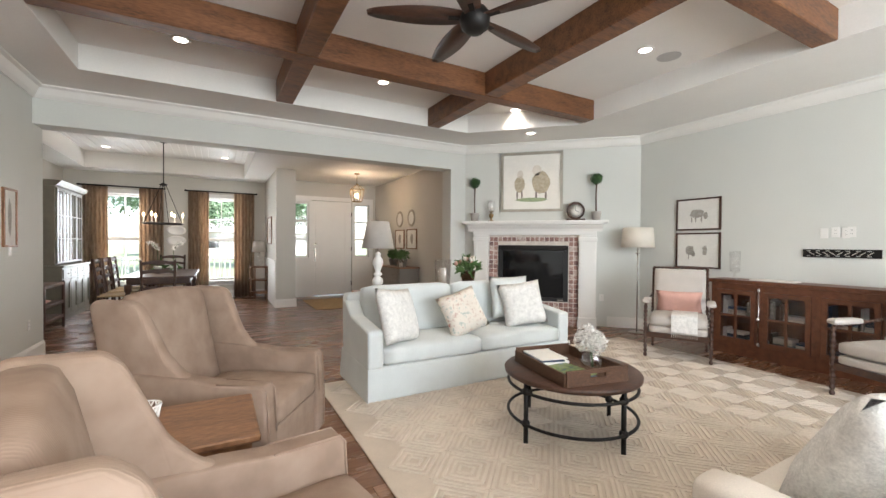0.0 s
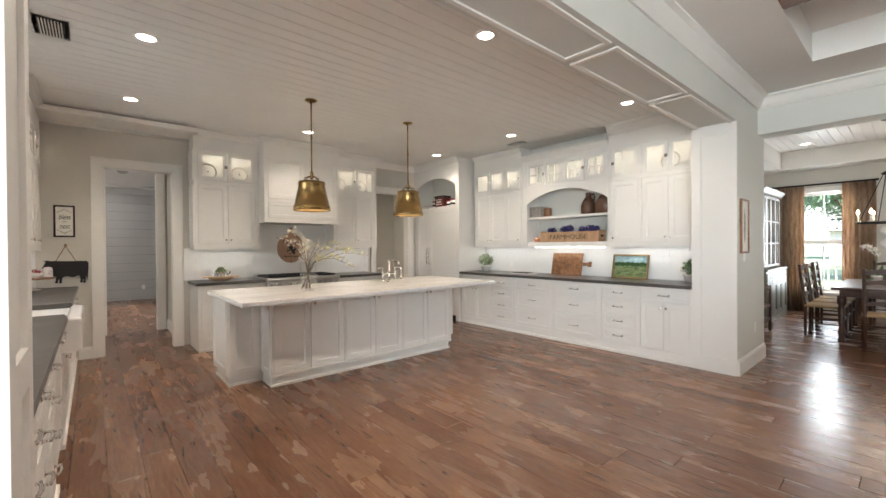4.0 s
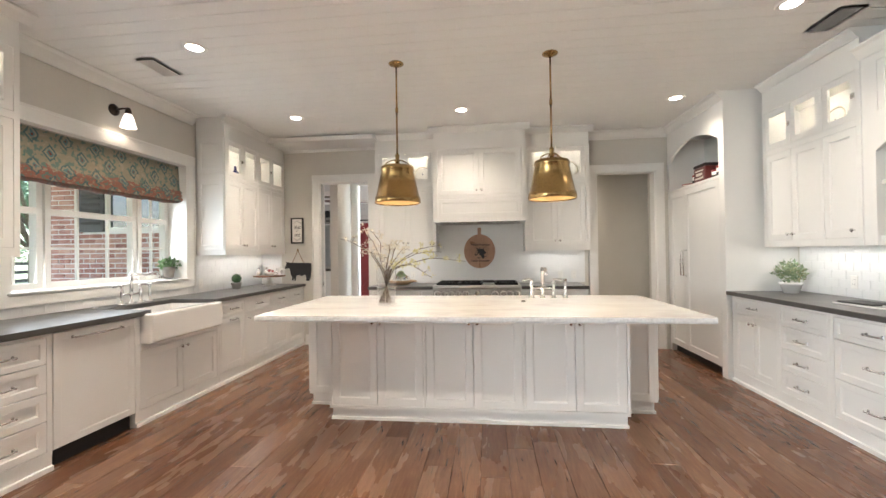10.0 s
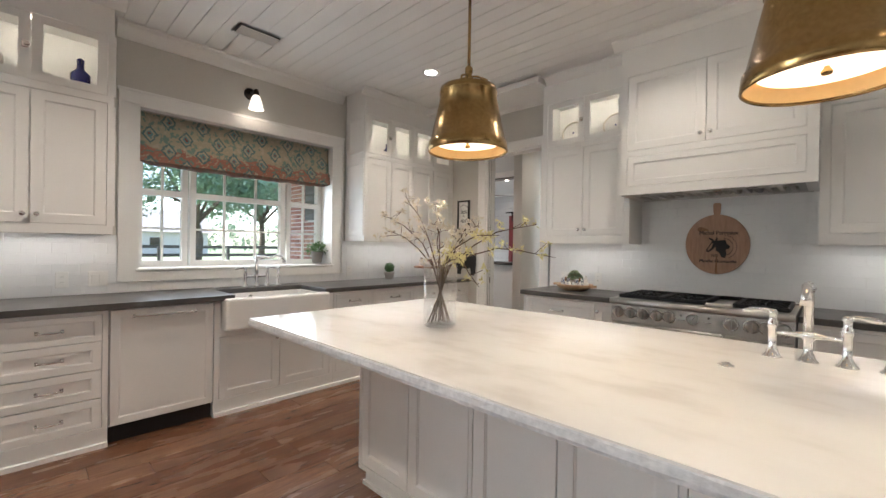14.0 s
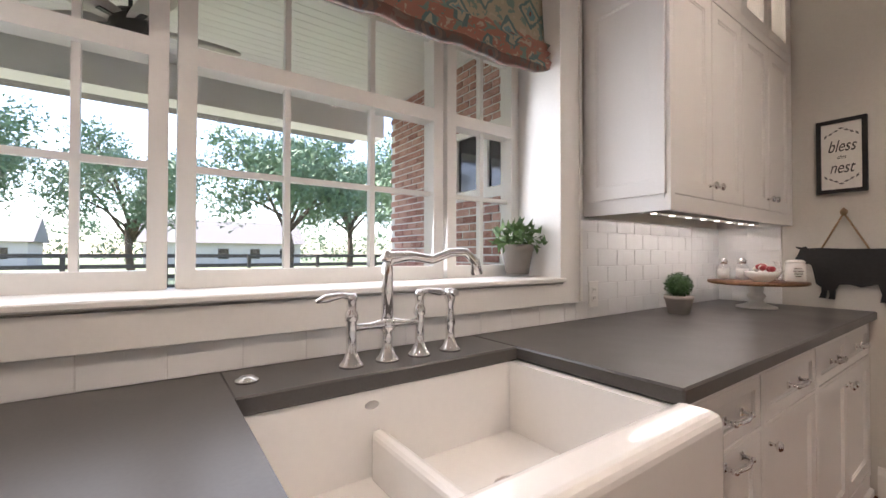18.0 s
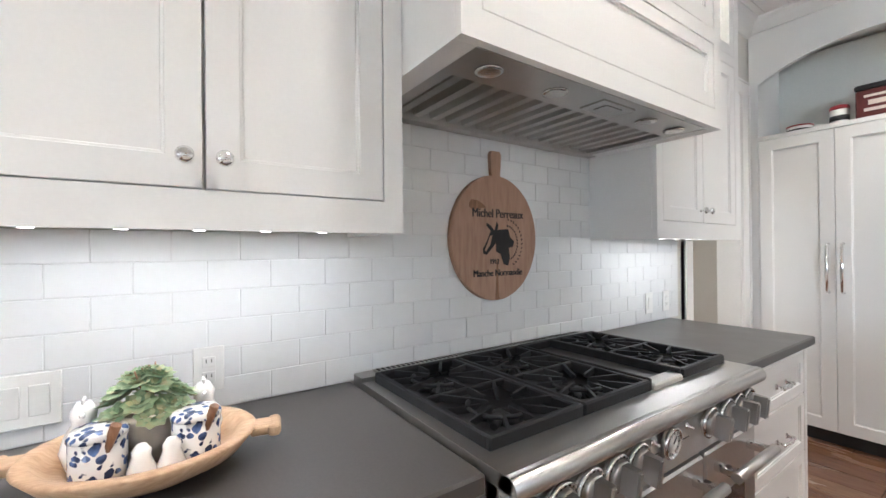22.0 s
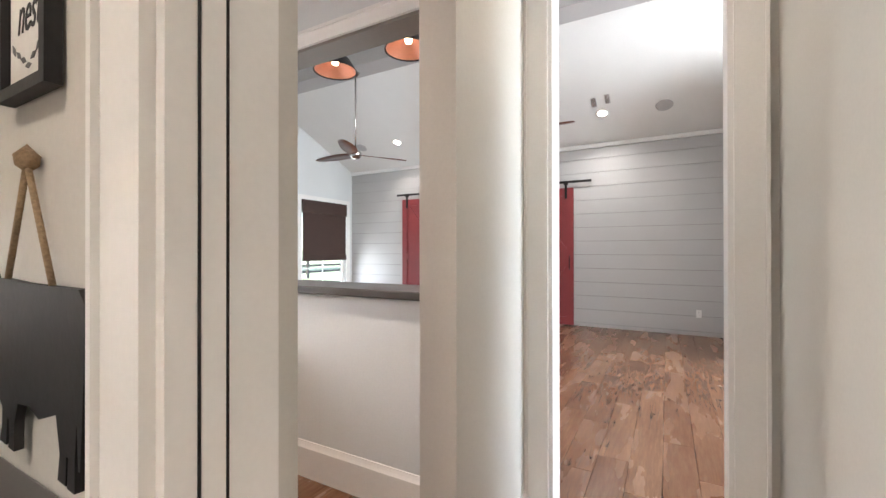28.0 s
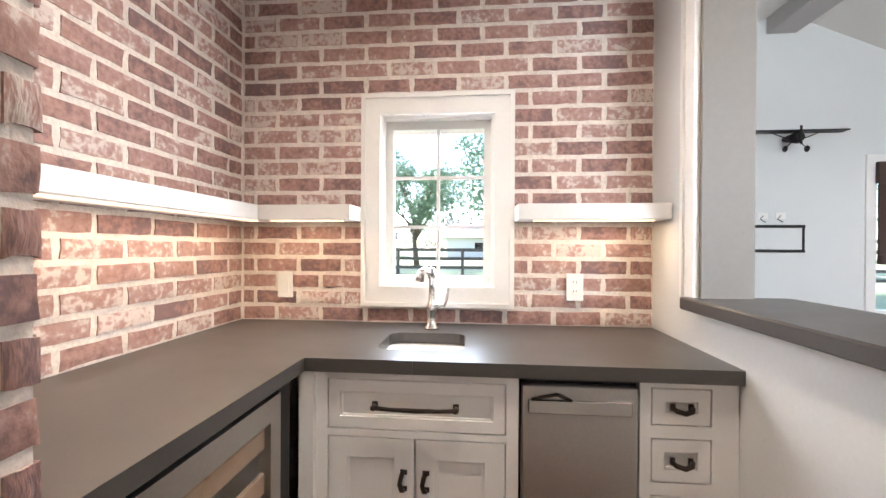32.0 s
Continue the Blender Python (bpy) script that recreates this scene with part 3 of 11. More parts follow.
def bm_prism(bm, pts, axis, a, b):
    """A flat outline swept along an axis from a to b. Outline in the other two axes, in the order x, y, z."""
    def at(p, s):
        return {"x": (s, p[0], p[1]), "y": (p[0], s, p[1]), "z": (p[0], p[1], s)}[axis]
    lo, hi = [bm.verts.new(at(p, a)) for p in pts], [bm.verts.new(at(p, b)) for p in pts]
    fs = [bm.faces.new(lo[::-1]), bm.faces.new(hi)]
    for k in range(len(pts)):
        fs.append(bm.faces.new((lo[k], lo[(k + 1) % len(pts)], hi[(k + 1) % len(pts)], hi[k])))
    bmesh.ops.recalc_face_normals(bm, faces=fs)
    return bm


def prism(pts, axis, a, b):
    return bm_prism(bmesh.new(), pts, axis, a, b)


def bm_plate(bm, x0, x1, z0, z1, y0, y1, holes):
    """An upright plate in x and z with right-angled holes (x0, x1, z0, z1), as one joined skin."""
    xs = sorted({x0, x1, *(v for h in holes for v in h[:2] if x0 < v < x1)})
    zs = sorted({z0, z1, *(v for h in holes for v in h[2:] if z0 < v < z1)})
    solid_cell = {(i, k) for i in range(len(xs) - 1) for k in range(len(zs) - 1)
                  if not any(h[0] <= (xs[i] + xs[i + 1]) / 2 <= h[1] and h[2] <= (zs[k] + zs[k + 1]) / 2 <= h[3] for h in holes)}
    verts = {}

    def v(i, k, y):
        if (i, k, y) not in verts:
            verts[i, k, y] = bm.verts.new((xs[i], y, zs[k]))
        return verts[i, k, y]
    for i, k in solid_cell:
        bm.faces.new((v(i, k, y0), v(i + 1, k, y0), v(i + 1, k + 1, y0), v(i, k + 1, y0)))
        bm.faces.new((v(i, k + 1, y1), v(i + 1, k + 1, y1), v(i + 1, k, y1), v(i, k, y1)))
        for di, dk, a, b in ((-1, 0, (0, 1), (0, 0)), (1, 0, (1, 0), (1, 1)), (0, -1, (0, 0), (1, 0)), (0, 1, (1, 1), (0, 1))):
            if (i + di, k + dk) not in solid_cell:
                p, q = (i + a[0], k + a[1]), (i + b[0], k + b[1])
                bm.faces.new((v(*p, y0), v(*p, y1), v(*q, y1), v(*q, y0)))
    return bm


def plate(x0, x1, z0, z1, y0, y1, holes=()):
    return bm_plate(bmesh.new(), x0, x1, z0, z1, y0, y1, holes)


def turned(bm, m):
    bmesh.ops.transform(bm, matrix=m, verts=bm.verts)
    return bm


def cushion(x0, x1, y0, y1, z0, z1, r=0.05, puff=0.0, n=7):
    """A stuffed block with rounded edges that swells in its middle."""
    bm = bmesh.new()
    bmesh.ops.create_grid(bm, x_segments=1, y_segments=1, size=0.5)
    bm.free()
    bm = box(-1, 1, -1, 1, -1, 1)
    bmesh.ops.subdivide_edges(bm, edges=bm.edges[:], cuts=n, use_grid_fill=True)
    hx, hy, hz = (x1 - x0) / 2, (y1 - y0) / 2, (z1 - z0) / 2
    for v in bm.verts:
        p = Vector((v.co.x * hx, v.co.y * hy, v.co.z * hz))
        inner = Vector((max(-hx + r, min(hx - r, p.x)) if hx > r else 0, max(-hy + r, min(hy - r, p.y)) if hy > r else 0, max(-hz + r, min(hz - r, p.z)) if hz > r else 0))
        d = p - inner
        if d.length > 1e-6:
            p = inner + d.normalized() * min(r, max(d.length, r))
        u, w = v.co.x, v.co.y
        p.z += math.copysign(puff * (1 - u * u) * (1 - w * w), p.z)
        v.co = p + Vector(((x0 + x1) / 2, (y0 + y1) / 2, (z0 + z1) / 2))
    for f in bm.faces:
        f.smooth = True
    return bm


def pillow_mesh(w, h, t, n=10):
    """A throw pillow standing in x and z, with pinched corners."""
    bm = bmesh.new()
    bmesh.ops.create_grid(bm, x_segments=n, y_segments=n, size=1)
    front = list(bm.verts)
    pos = {v: v.co.copy() for v in front}
    geo = bmesh.ops.duplicate(bm, geom=bm.verts[:] + bm.edges[:] + bm.faces[:])
    back = [g for g in geo["geom"] if isinstance(g, bmesh.types.BMVert)]
    bmesh.ops.reverse_faces(bm, faces=[g for g in geo["geom"] if isinstance(g, bmesh.types.BMFace)])
    for vs, s in ((front, -1), (back, 1)):
        for v in vs:
            u, w2 = v.co.x, v.co.y
            k = (max(0, 1 - u ** 4) * max(0, 1 - w2 ** 4)) ** 0.6
            pin = 1 - 0.07 * (1 - abs(u) ** 1.5) * abs(w2) ** 3
            pin2 = 1 - 0.07 * (1 - abs(w2) ** 1.5) * abs(u) ** 3
            v.co = Vector((u * w / 2 * pin2, s * t / 2 * k, w2 * h / 2 * pin))
    bmesh.ops.remove_doubles(bm, verts=bm.verts, dist=1e-4)
    for f in bm.faces:
        f.smooth = True
    return bm


def part(name, bm, material, parent=None, label="", at=None):
    me = bpy.data.meshes.new(name)
    bm.to_mesh(me)
    bm.free()
    me.materials.append(material)
    ob = new(name, me)
    if parent:
        ob.parent = parent
    if at is not None:
        ob.matrix_basis = at
    if label:
        ob["label"] = label
    return ob


def thing(name, m, label, category, group="", kind=""):
    ob = new(name)
    ob.empty_display_size = 0.05
    ob.matrix_basis = m
    return tagged(ob, label, category, group, kind)


def solid(name, bm, material, label, category, group="", kind=""):
    return tagged(part(name, bm, material), label, category, group, kind)


def structure(name, bm, material, label, category="wall"):
    return tagged(part(name, bm, material), label, category, "", "structure")


def shared(name, me, parent, m):
    ob = new(name, me)
    ob.parent = parent
    ob.matrix_basis = m
    return ob


def mesh_of(bm, material, name="piece"):
    me = bpy.data.meshes.new(name)
    bm.to_mesh(me)
    bm.free()
    me.materials.append(material)
    return me


def writing(name, body, size, parent, m, material, label="", stretch=1.0, align="CENTER", shear=0.0):
    cu = bpy.data.curves.new(name, "FONT")
    cu.body, cu.size, cu.align_x, cu.align_y, cu.extrude, cu.shear = body, size, align, "CENTER", 0.0006, shear
    ob = bpy.data.objects.new(name, cu)
    scene.collection.objects.link(ob)
    me = bpy.data.meshes.new_from_object(ob.evaluated_get(bpy.context.evaluated_depsgraph_get()))
    bpy.data.objects.remove(ob)
    me.materials.append(material)
    out = new(name, me)
    out.parent = parent
    out.matrix_basis = m @ Matrix.Diagonal((stretch, 1, 1, 1))
    if label:
        out["label"] = label
    return out

# ---- the large structure ----
SPIN = pose(0, 0, 0, 0, 0, 90)


def wall_x(name, x0, x1, y0, y1, z0, z1, holes, material, label):
    """An upright wall that runs along y, with holes (y0, y1, z0, z1)."""
    return structure(name, turned(plate(y0, y1, z0, z1, -x1, -x0, holes), SPIN), material, label)


def wall_y(name, y0, y1, x0, x1, z0, z1, holes, material, label):
    return structure(name, plate(x0, x1, z0, z1, y0, y1, holes), material, label)


KC = 3.0
LC = 3.08
structure("floor", box(-15.9, 6.6, -5.3, 11.8, -0.12, -0.012), SHADOW, "dark subfloor under the wide walnut boards", "floor")
wall_y("wall_south", -0.66, -0.325, -6.60, -1.87, 0, 3.1, [(-5.44, -3.69, 1.095, 2.40)], WALL, "greige painted kitchen wall with a wide window opening")
wall_x("wall_west", -7.15, -7.005, 0.0, 6.4, 0, 3.1, [(0.605, 1.375, -1, 2.44), (4.62, 5.41, -1, 2.44)], WALL, "greige painted kitchen wall with two door openings")
wall_y("wall_south_corner", -0.37, -0.325, -7.032, -6.60, 0, 3.1, [], WALL, "greige painted kitchen wall in the corner")
wall_x("wall_west_corner", -7.032, -7.005, -0.325, 0.0, 0, 3.1, [], WALL, "greige painted kitchen wall in the window corner")
wall_y("wall_north_kitchen", 6.25, 6.42, -7.0, -1.87, 0, 3.1, [], WALL, "painted wall behind the long run of white cabinets")
wall_x("wall_pier_north", -1.87, -1.45, 5.60, 6.74, 0, 2.66, [], WALLC, "pale painted pier between kitchen and living room")
wall_x("wall_pier_south", -1.87, -1.45, -0.66, 0.36, 0, 2.66, [], WALLC, "pale painted pier at the window side")
wall_x("wall_header_kitchen", -1.87, -1.45, -0.66, 6.74, 2.66, 3.5, [], WALLC, "wide header between kitchen and living room")
wall_y("wall_header_dining", 6.44, 6.74, -1.45, 3.96, 2.66, 3.5, [], WALLC, "header over the opening to dining room and foyer")
wall_y("wall_north_living", 6.44, 6.74, 3.96, 4.30, 0, 3.5, [], WALLC, "narrow pale wall beside the fireplace")
wall_x("wall_east", 6.30, 6.45, -3.2, 4.45, 0, 3.5, [], WALLC, "long pale grey-green living room wall")
structure("wall_fireplace", prism([(4.26, 6.44), (6.30, 4.40), (6.45, 4.55), (4.41, 6.59)], "z", 0, 3.5), WALLC, "pale angled wall that carries the fireplace")
# broad opening is assumed, out of view, to let daylight in
wall_y("wall_south_living", -3.2, -3.05, -1.6, 6.45, 0, 3.5, [(0.2, 4.8, 0.6, 2.8)], WALLC, "living room wall with assumed broad windows, unseen behind the viewer")
wall_x("wall_living_return", -1.60, -1.45, -3.05, -0.66, 0, 3.5, [], WALLC, "plain living room return wall")
# living room ceiling with its tray and cut corner
TR = [(-0.87, 0.12), (4.92, 0.12), (4.92, 4.42), (3.78, 5.62), (-0.87, 5.62)]
cb = boxes((-1.6, -0.87, -3.2, 6.6, LC, LC + 0.06), (4.92, 6.45, -3.2, 6.6, LC, LC + 0.06), (-0.87, 4.92, -3.2, 0.12, LC, LC + 0.06), (-0.87, 4.92, 5.62, 6.6, LC, LC + 0.06))
bm_prism(cb, [(4.92, 4.42), (4.92, 5.62), (3.78, 5.62)], "z", LC, LC + 0.06)
structure("ceiling_living", cb, CEIL, "smooth living room ceiling border round the tray", "ceiling")
structure("ceiling_tray", box(-1.1, 5.2, -0.1, 5.9, 3.345, 3.41), CEIL, "raised tray ceiling crossed by wooden beams", "ceiling")
tb = bmesh.new()
for (ax, ay), (bx, by) in zip(TR, TR[1:] + TR[:1]):
    d = Vector((bx - ax, by - ay)).normalized()
    nx, ny = d.y * 0.05, -d.x * 0.05
    bm_prism(tb, [(ax, ay), (bx, by), (bx + nx, by + ny), (ax + nx, ay + ny)], "z", LC + 0.06, 3.345)
structure("trim_tray", tb, CEIL, "painted upright sides of the tray", "trim")
# kitchen ceiling of painted boards
kb = box(-7.1, -1.87, -0.5, 6.4, KC + 0.012, KC + 0.08)
xk = -7.0
while xk < -1.9:
    w = min(0.137, -1.87 - xk)
    bm_box(kb, xk, xk + w - 0.005, -0.4, 6.3, KC, KC + 0.014)
    xk += 0.137
structure("ceiling_kitchen", kb, CEIL, "white painted board ceiling over the kitchen", "ceiling")
# dining room and foyer
DC = 2.86
wall_x("wall_west_dining", -2.60, -2.45, 6.42, 11.7, 0, 3.4, [], WALL, "greige dining room wall behind the hutch")
wall_y("wall_south_dining", 6.42, 6.74, -2.6, -1.87, 0, 3.4, [], WALL, "short greige dining room wall")
wall_y("wall_north_dining", 11.48, 11.68, -2.6, 1.5, 0, 3.4, [(-1.86, -1.02, 0.42, 2.40), (0.06, 0.84, 0.42, 2.40)], WALL, "greige dining room wall with two tall windows")
wall_y("wall_foyer_block", 9.22, 11.6, 1.42, 1.80, 0, 3.4, [], WALL, "painted wall between dining room and foyer")
wall_y("wall_north_foyer", 10.75, 10.95, 1.80, 4.3, 0, 3.4, [(1.95, 2.36, 0.98, 2.36), (2.42, 3.46, -1, 2.42), (3.52, 3.92, 0.98, 2.36)], WALL, "foyer wall with front door and sidelights")
wall_x("wall_east_foyer", 4.10, 4.25, 6.74, 10.95, 0, 3.4, [], WALL, "warm greige foyer wall with hanging pictures")
DT = (-2.0, 0.92, 7.55, 11.0)
db = boxes((-2.6, 1.42, 6.74, DT[2], DC, DC + 0.05), (-2.6, 1.42, DT[3], 11.6, DC, DC + 0.05), (-2.6, DT[0], DT[2], DT[3], DC, DC + 0.05), (DT[1], 1.42, DT[2], DT[3], DC, DC + 0.05), (1.42, 4.2, 6.74, 10.9, DC + 0.02, DC + 0.07))
structure("ceiling_dining", db, CEIL, "dining room and foyer ceiling with a raised tray", "ceiling")
tt = boxes((DT[0] - 0.05, DT[0], DT[2], DT[3], DC + 0.05, 3.2), (DT[1], DT[1] + 0.05, DT[2], DT[3], DC + 0.05, 3.2), (DT[0], DT[1], DT[2] - 0.05, DT[2], DC + 0.05, 3.2), (DT[0], DT[1], DT[3], DT[3] + 0.05, DC + 0.05, 3.2))
structure("trim_dining_tray", tt, WHITE, "painted sides of the dining tray", "trim")
dp = box(-2.1, 1.0, 7.4, 11.1, 3.22, 3.26)
for k in range(24):
    bm_box(dp, -2.05 + k * 0.125, -2.05 + k * 0.125 + 0.119, 7.45, 11.05, 3.2, 3.222)
structure("ceiling_dining_boards", dp, WHITE, "white board ceiling in the dining tray", "ceiling")
# hall and bar
BC = 2.92
BXL, BXR, BY = -6.62, -8.40, -1.582
wall_y("wall_bar_window", BY - 0.30, BY - 0.006, -8.56, -6.45, 0, 3.1, [(-7.746, -7.256, 1.075, 1.813)], MORTAR, "mortar bed of the brick bar wall with a small window")
wall_x("wall_bar_side", BXL + 0.006, BXL + 0.17, BY - 0.30, -0.66, 0, 3.1, [], MORTAR, "mortar bed of the brick wall beside the bar")
structure("wall_bar_side_end", box(BXL + 0.006, BXL + 0.018, -0.659, -0.371, 0, 3.1), MORTAR, "mortar bed at the kitchen end of the brick wall", "wall")
wall_x("wall_brick_pier", -7.184, -7.152, -0.25, 0.485, 0, 3.1, [], MORTAR, "mortar bed of the brick wall next to the hall door")
structure("wall_brick_pier_end", box(-7.151, -7.032, -0.254, -0.0, 0, 3.1), MORTAR, "mortar core at the end of the brick wall", "wall")
structure("wall_hall_return", box(-7.262, -7.17, 0.49, 0.545, 0, 3.1), WALL, "end of the painted wall beside the hall door", "wall")
wall_x("wall_pony", BXR - 0.15, BXR, BY - 0.3, 0.415, 0, 3.1, [(-1.222, 0.415, 1.04, 2.43)], GWALL, "half wall with a pass-through opening to the great room")
wall_y("wall_stub", 0.415, 0.55, -8.60, -7.88, 0, 3.1, [], WALL, "short wing wall between bar and hall door")
wall_x("wall_hall_door", -8.72, -8.60, 0.415, 1.62, 0, 3.1, [(0.655, 1.345, -1, 2.67)], WALL, "hall wall with a doorway to the great room")
wall_y("wall_hall_north", 1.48, 1.62, -8.60, -7.15, 0, 3.1, [], WALL, "plain hall wall")
structure("ceiling_bar", box(-8.72, -6.5, -1.8, 1.6, BC, BC + 0.06), CEIL, "flat ceiling over bar and hall", "ceiling")
# pantry hall behind the second kitchen door
wall_x("wall_pantry_back", -8.75, -8.60, 1.62, 6.4, 0, 3.1, [], WALL, "plain wall of the back passage")
wall_y("wall_pantry_side", 5.62, 5.76, -8.6, -7.15, 0, 3.1, [], WALL, "side wall of the back passage")
wall_y("wall_pantry_post", 3.00, 5.62, -8.57, -7.85, 0, 3.1, [], WALL, "jutting wall in the back passage")
structure("ceiling_pantry", box(-8.7, -7.1, 1.6, 5.7, 2.95, 3.0), CEIL, "flat ceiling over the back passage", "ceiling")
structure("baseboard_pantry", box(-7.848, -7.830, 3.0, 5.60, 0.003, 0.19, 0.004), WHITE, "tall white baseboard in the back passage", "baseboard")
# great room
GX, GY = -13.86, -5.16
wall_x("wall_shiplap", GX - 0.15, GX - 0.018, GY, 6.0, 0, 3.04, [(-2.70, -1.20, -1, 2.30)], TAUPE, "backing of the grey boarded wall")
wall_y("wall_gable", GY - 0.15, GY, -14.1, -8.72, 0, 4.4, [(-13.66, -12.40, 0.45, 2.27)], GWALL, "pale gable wall of the great room with a window")
wall_x("wall_great_east", -8.70, -8.58, 1.62, 6.0, 0, 3.1, [], GWALL, "pale great room wall")
wall_x("wall_great_east_bar", -8.86, -8.56, GY, -1.85, 0, 3.1, [], GWALL, "pale great room wall beside the bar")
wall_y("wall_great_north", 2.03, 2.2, GX, -12.2, 0, 3.4, [], GWALL, "pale return wall of the great room")
# high opening is assumed, out of view, to let daylight in
wall_y("wall_great_far", 5.9, 6.0, -14.1, -8.6, 0, 4.4, [(-12.4, -8.9, 1.0, 3.4)], GWALL, "far great room wall with assumed high windows, out of view")
sl = bmesh.new()
bm_prism(sl, [(GX - 0.2, 2.953), (-11.33, 4.14), (-11.33, 4.22), (GX - 0.2, 3.033)], "y", GY - 0.1, 6.0)
bm_prism(sl, [(-8.6, 2.953), (-11.33, 4.14), (-11.33, 4.22), (-8.6, 3.033)], "y", GY - 0.1, 6.0)
structure("ceiling_great_room", sl, WHITE, "white vaulted board ceiling of the great room", "ceiling")


# ---- trim of the kitchen ----


def crown_y(y, x0, x1, z, s, size=0.10):
    """Crown moulding under a ceiling at z on a wall at y whose room lies towards s."""
    p = [(0, 0), (size * 0.9, 0), (size * 0.9, -0.015), (size * 0.62, -0.03), (size * 0.35, -size * 0.75), (size * 0.14, -size), (0, -size)]
    return prism([(y + s * a, z + b) for a, b in p], "x", x0, x1)


def crown_x(x, y0, y1, z, s, size=0.10):
    p = [(0, 0), (size * 0.9, 0), (size * 0.9, -0.015), (size * 0.62, -0.03), (size * 0.35, -size * 0.75), (size * 0.14, -size), (0, -size)]
    return prism([(x + s * a, z + b) for a, b in p], "y", y0, y1)


def base_x(x, y0, y1, s, h=0.17):
    p = [(0, 0), (0.018, 0), (0.018, h - 0.035), (0.012, h - 0.02), (0.006, h), (0, h)]
    return prism([(x + s * a, b) for a, b in p] if s > 0 else [(x + s * a, b) for a, b in p][::-1], "y", y0, y1)


def base_y(y, x0, x1, s, h=0.17):
    p = [(0, 0), (0.018, 0), (0.018, h - 0.035), (0.012, h - 0.02), (0.006, h), (0, h)]
    return prism([(y + s * a, b) for a, b in p], "x", x0, x1)


def trim(name, bm, label):
    return structure(name, bm, WHITE, label, "trim")


for i, bm in enumerate((crown_y(-0.325, -5.55, -3.55, KC, 1, 0.11), crown_x(-7.005, 0.05, 1.55, KC, 1, 0.11), crown_x(-7.005, 4.45, 5.56, KC, 1, 0.11), crown_x(-1.87, 0.36, 5.6, KC, -1, 0.09))):
    trim("trim_crown_%d" % (i + 1), bm, "white crown moulding under the kitchen ceiling")
for i, bm in enumerate((crown_x(-1.45, -0.66, 6.44, LC, 1, 0.13), crown_y(6.44, -1.45, 4.28, LC, -1, 0.13), crown_x(6.30, -3.05, 4.42, LC, -1, 0.13))):
    trim("trim_crown_living_%d" % (i + 1), bm, "deep white crown moulding in the living room")
dg = crown_y(0, 0, 2.885, LC, -1, 0.13)
trim("trim_crown_fireplace", turned(dg, pose(4.26, 6.44, 0, 0, 0, -45)), "white crown moulding over the fireplace")
for i, bm in enumerate((base_x(-1.45, 5.60, 6.74, 1), base_x(6.30, -3.05, 4.42, -1), base_y(6.44, 3.96, 4.26, -1), base_x(-7.005, 0.37, 0.51, 1, 0.15), base_x(BXR, -1.0, 0.415, 1, 0.2), base_y(0.55, -8.60, -7.862, 1), base_x(-7.88, 0.398, 0.568, 1), base_y(1.48, -8.60, -7.15, -1), base_y(0.415, -8.40, -7.862, -1), base_y(9.22, 1.40, 1.82, -1), base_x(1.42, 9.22, 11.48, -1), base_x(4.10, 6.74, 10.75, -1), base_y(11.48, -2.45, 1.42, -1), base_x(-2.45, 6.74, 11.48, 1), base_y(GY, GX, -8.86, 1, 0.13), base_y(1.62, -8.60, -7.15, 1), base_x(-8.60, 1.62, 4.6, 1), base_y(4.60, -8.6, -7.83, -1), base_x(-7.85, 4.60, 4.95, 1))):
    structure("baseboard_%d" % (i + 1), bm, WHITE, "tall white baseboard with a moulded top edge", "baseboard")
db2 = base_y(0, 0.0, 0.62, -1)
structure("baseboard_fireplace", turned(boxes((0, 0.5, -0.018, 0, 0, 0.17), (2.4, 2.885, -0.018, 0, 0, 0.17)), pose(4.26, 6.44, 0, 0, 0, -45)), WHITE, "white baseboard beside the fireplace", "baseboard")
db2.free()


def casing_x(name, x, y0, y1, ztop, s, w=0.105, label="wide flat white door casing", cap=True, depth=0.0):
    """Door casing on a wall at x facing s, round an opening y0 to y1 up to ztop; depth lines the jamb."""
    bm = boxes((x, x + s * 0.022, y0 - w, y0, 0, ztop), (x, x + s * 0.022, y1, y1 + w, 0, ztop), (x, x + s * 0.026, y0 - w, y1 + w, ztop, ztop + 0.095))
    for a, b in ((y0 - w, y0 - w + 0.012), (y1 + w - 0.012, y1 + w)):
        bm_box(bm, x, x + s * 0.032, a, b, 0, ztop + 0.095)
    bm_box(bm, x, x + s * 0.034, y0 - w, y1 + w, ztop + 0.083, ztop + 0.097)
    if depth:
        for a, b in ((y0 - 0.001, y0 + 0.018), (y1 - 0.018, y1 + 0.001)):
            bm_box(bm, x - s * depth, x + s * 0.004, a, b, 0, ztop)
        bm_box(bm, x - s * depth, x + s * 0.004, y0, y1, ztop - 0.018, ztop + 0.001)
    return structure(name, bm, WHITE, label, "trim")


casing_x("door_1", -7.005, 0.605, 1.375, 2.44, 1, depth=0.15)
casing_x("door_2", -7.005, 4.62, 5.41, 2.44, 1, depth=0.15)
casing_x("door_3", -8.60, 0.655, 1.345, 2.67, 1, depth=0.13)
casing_x("door_1_hall_side", -7.15, 0.605, 1.375, 2.44, -1)
pk = structure("door_1_pocket_edge", box(-7.0745, -7.0435, 0.6225, 0.6245, 0.01, 2.42), WHITE, "edge of a white pocket door inside the jamb", "door")
# near-black strips paint the shade of the gaps beside the door edge
for xg in (-7.0405, -7.0775):
    part("gap", box(xg - 0.002, xg + 0.002, 0.6225, 0.6240, 0.005, 2.42), SHADOW, pk)
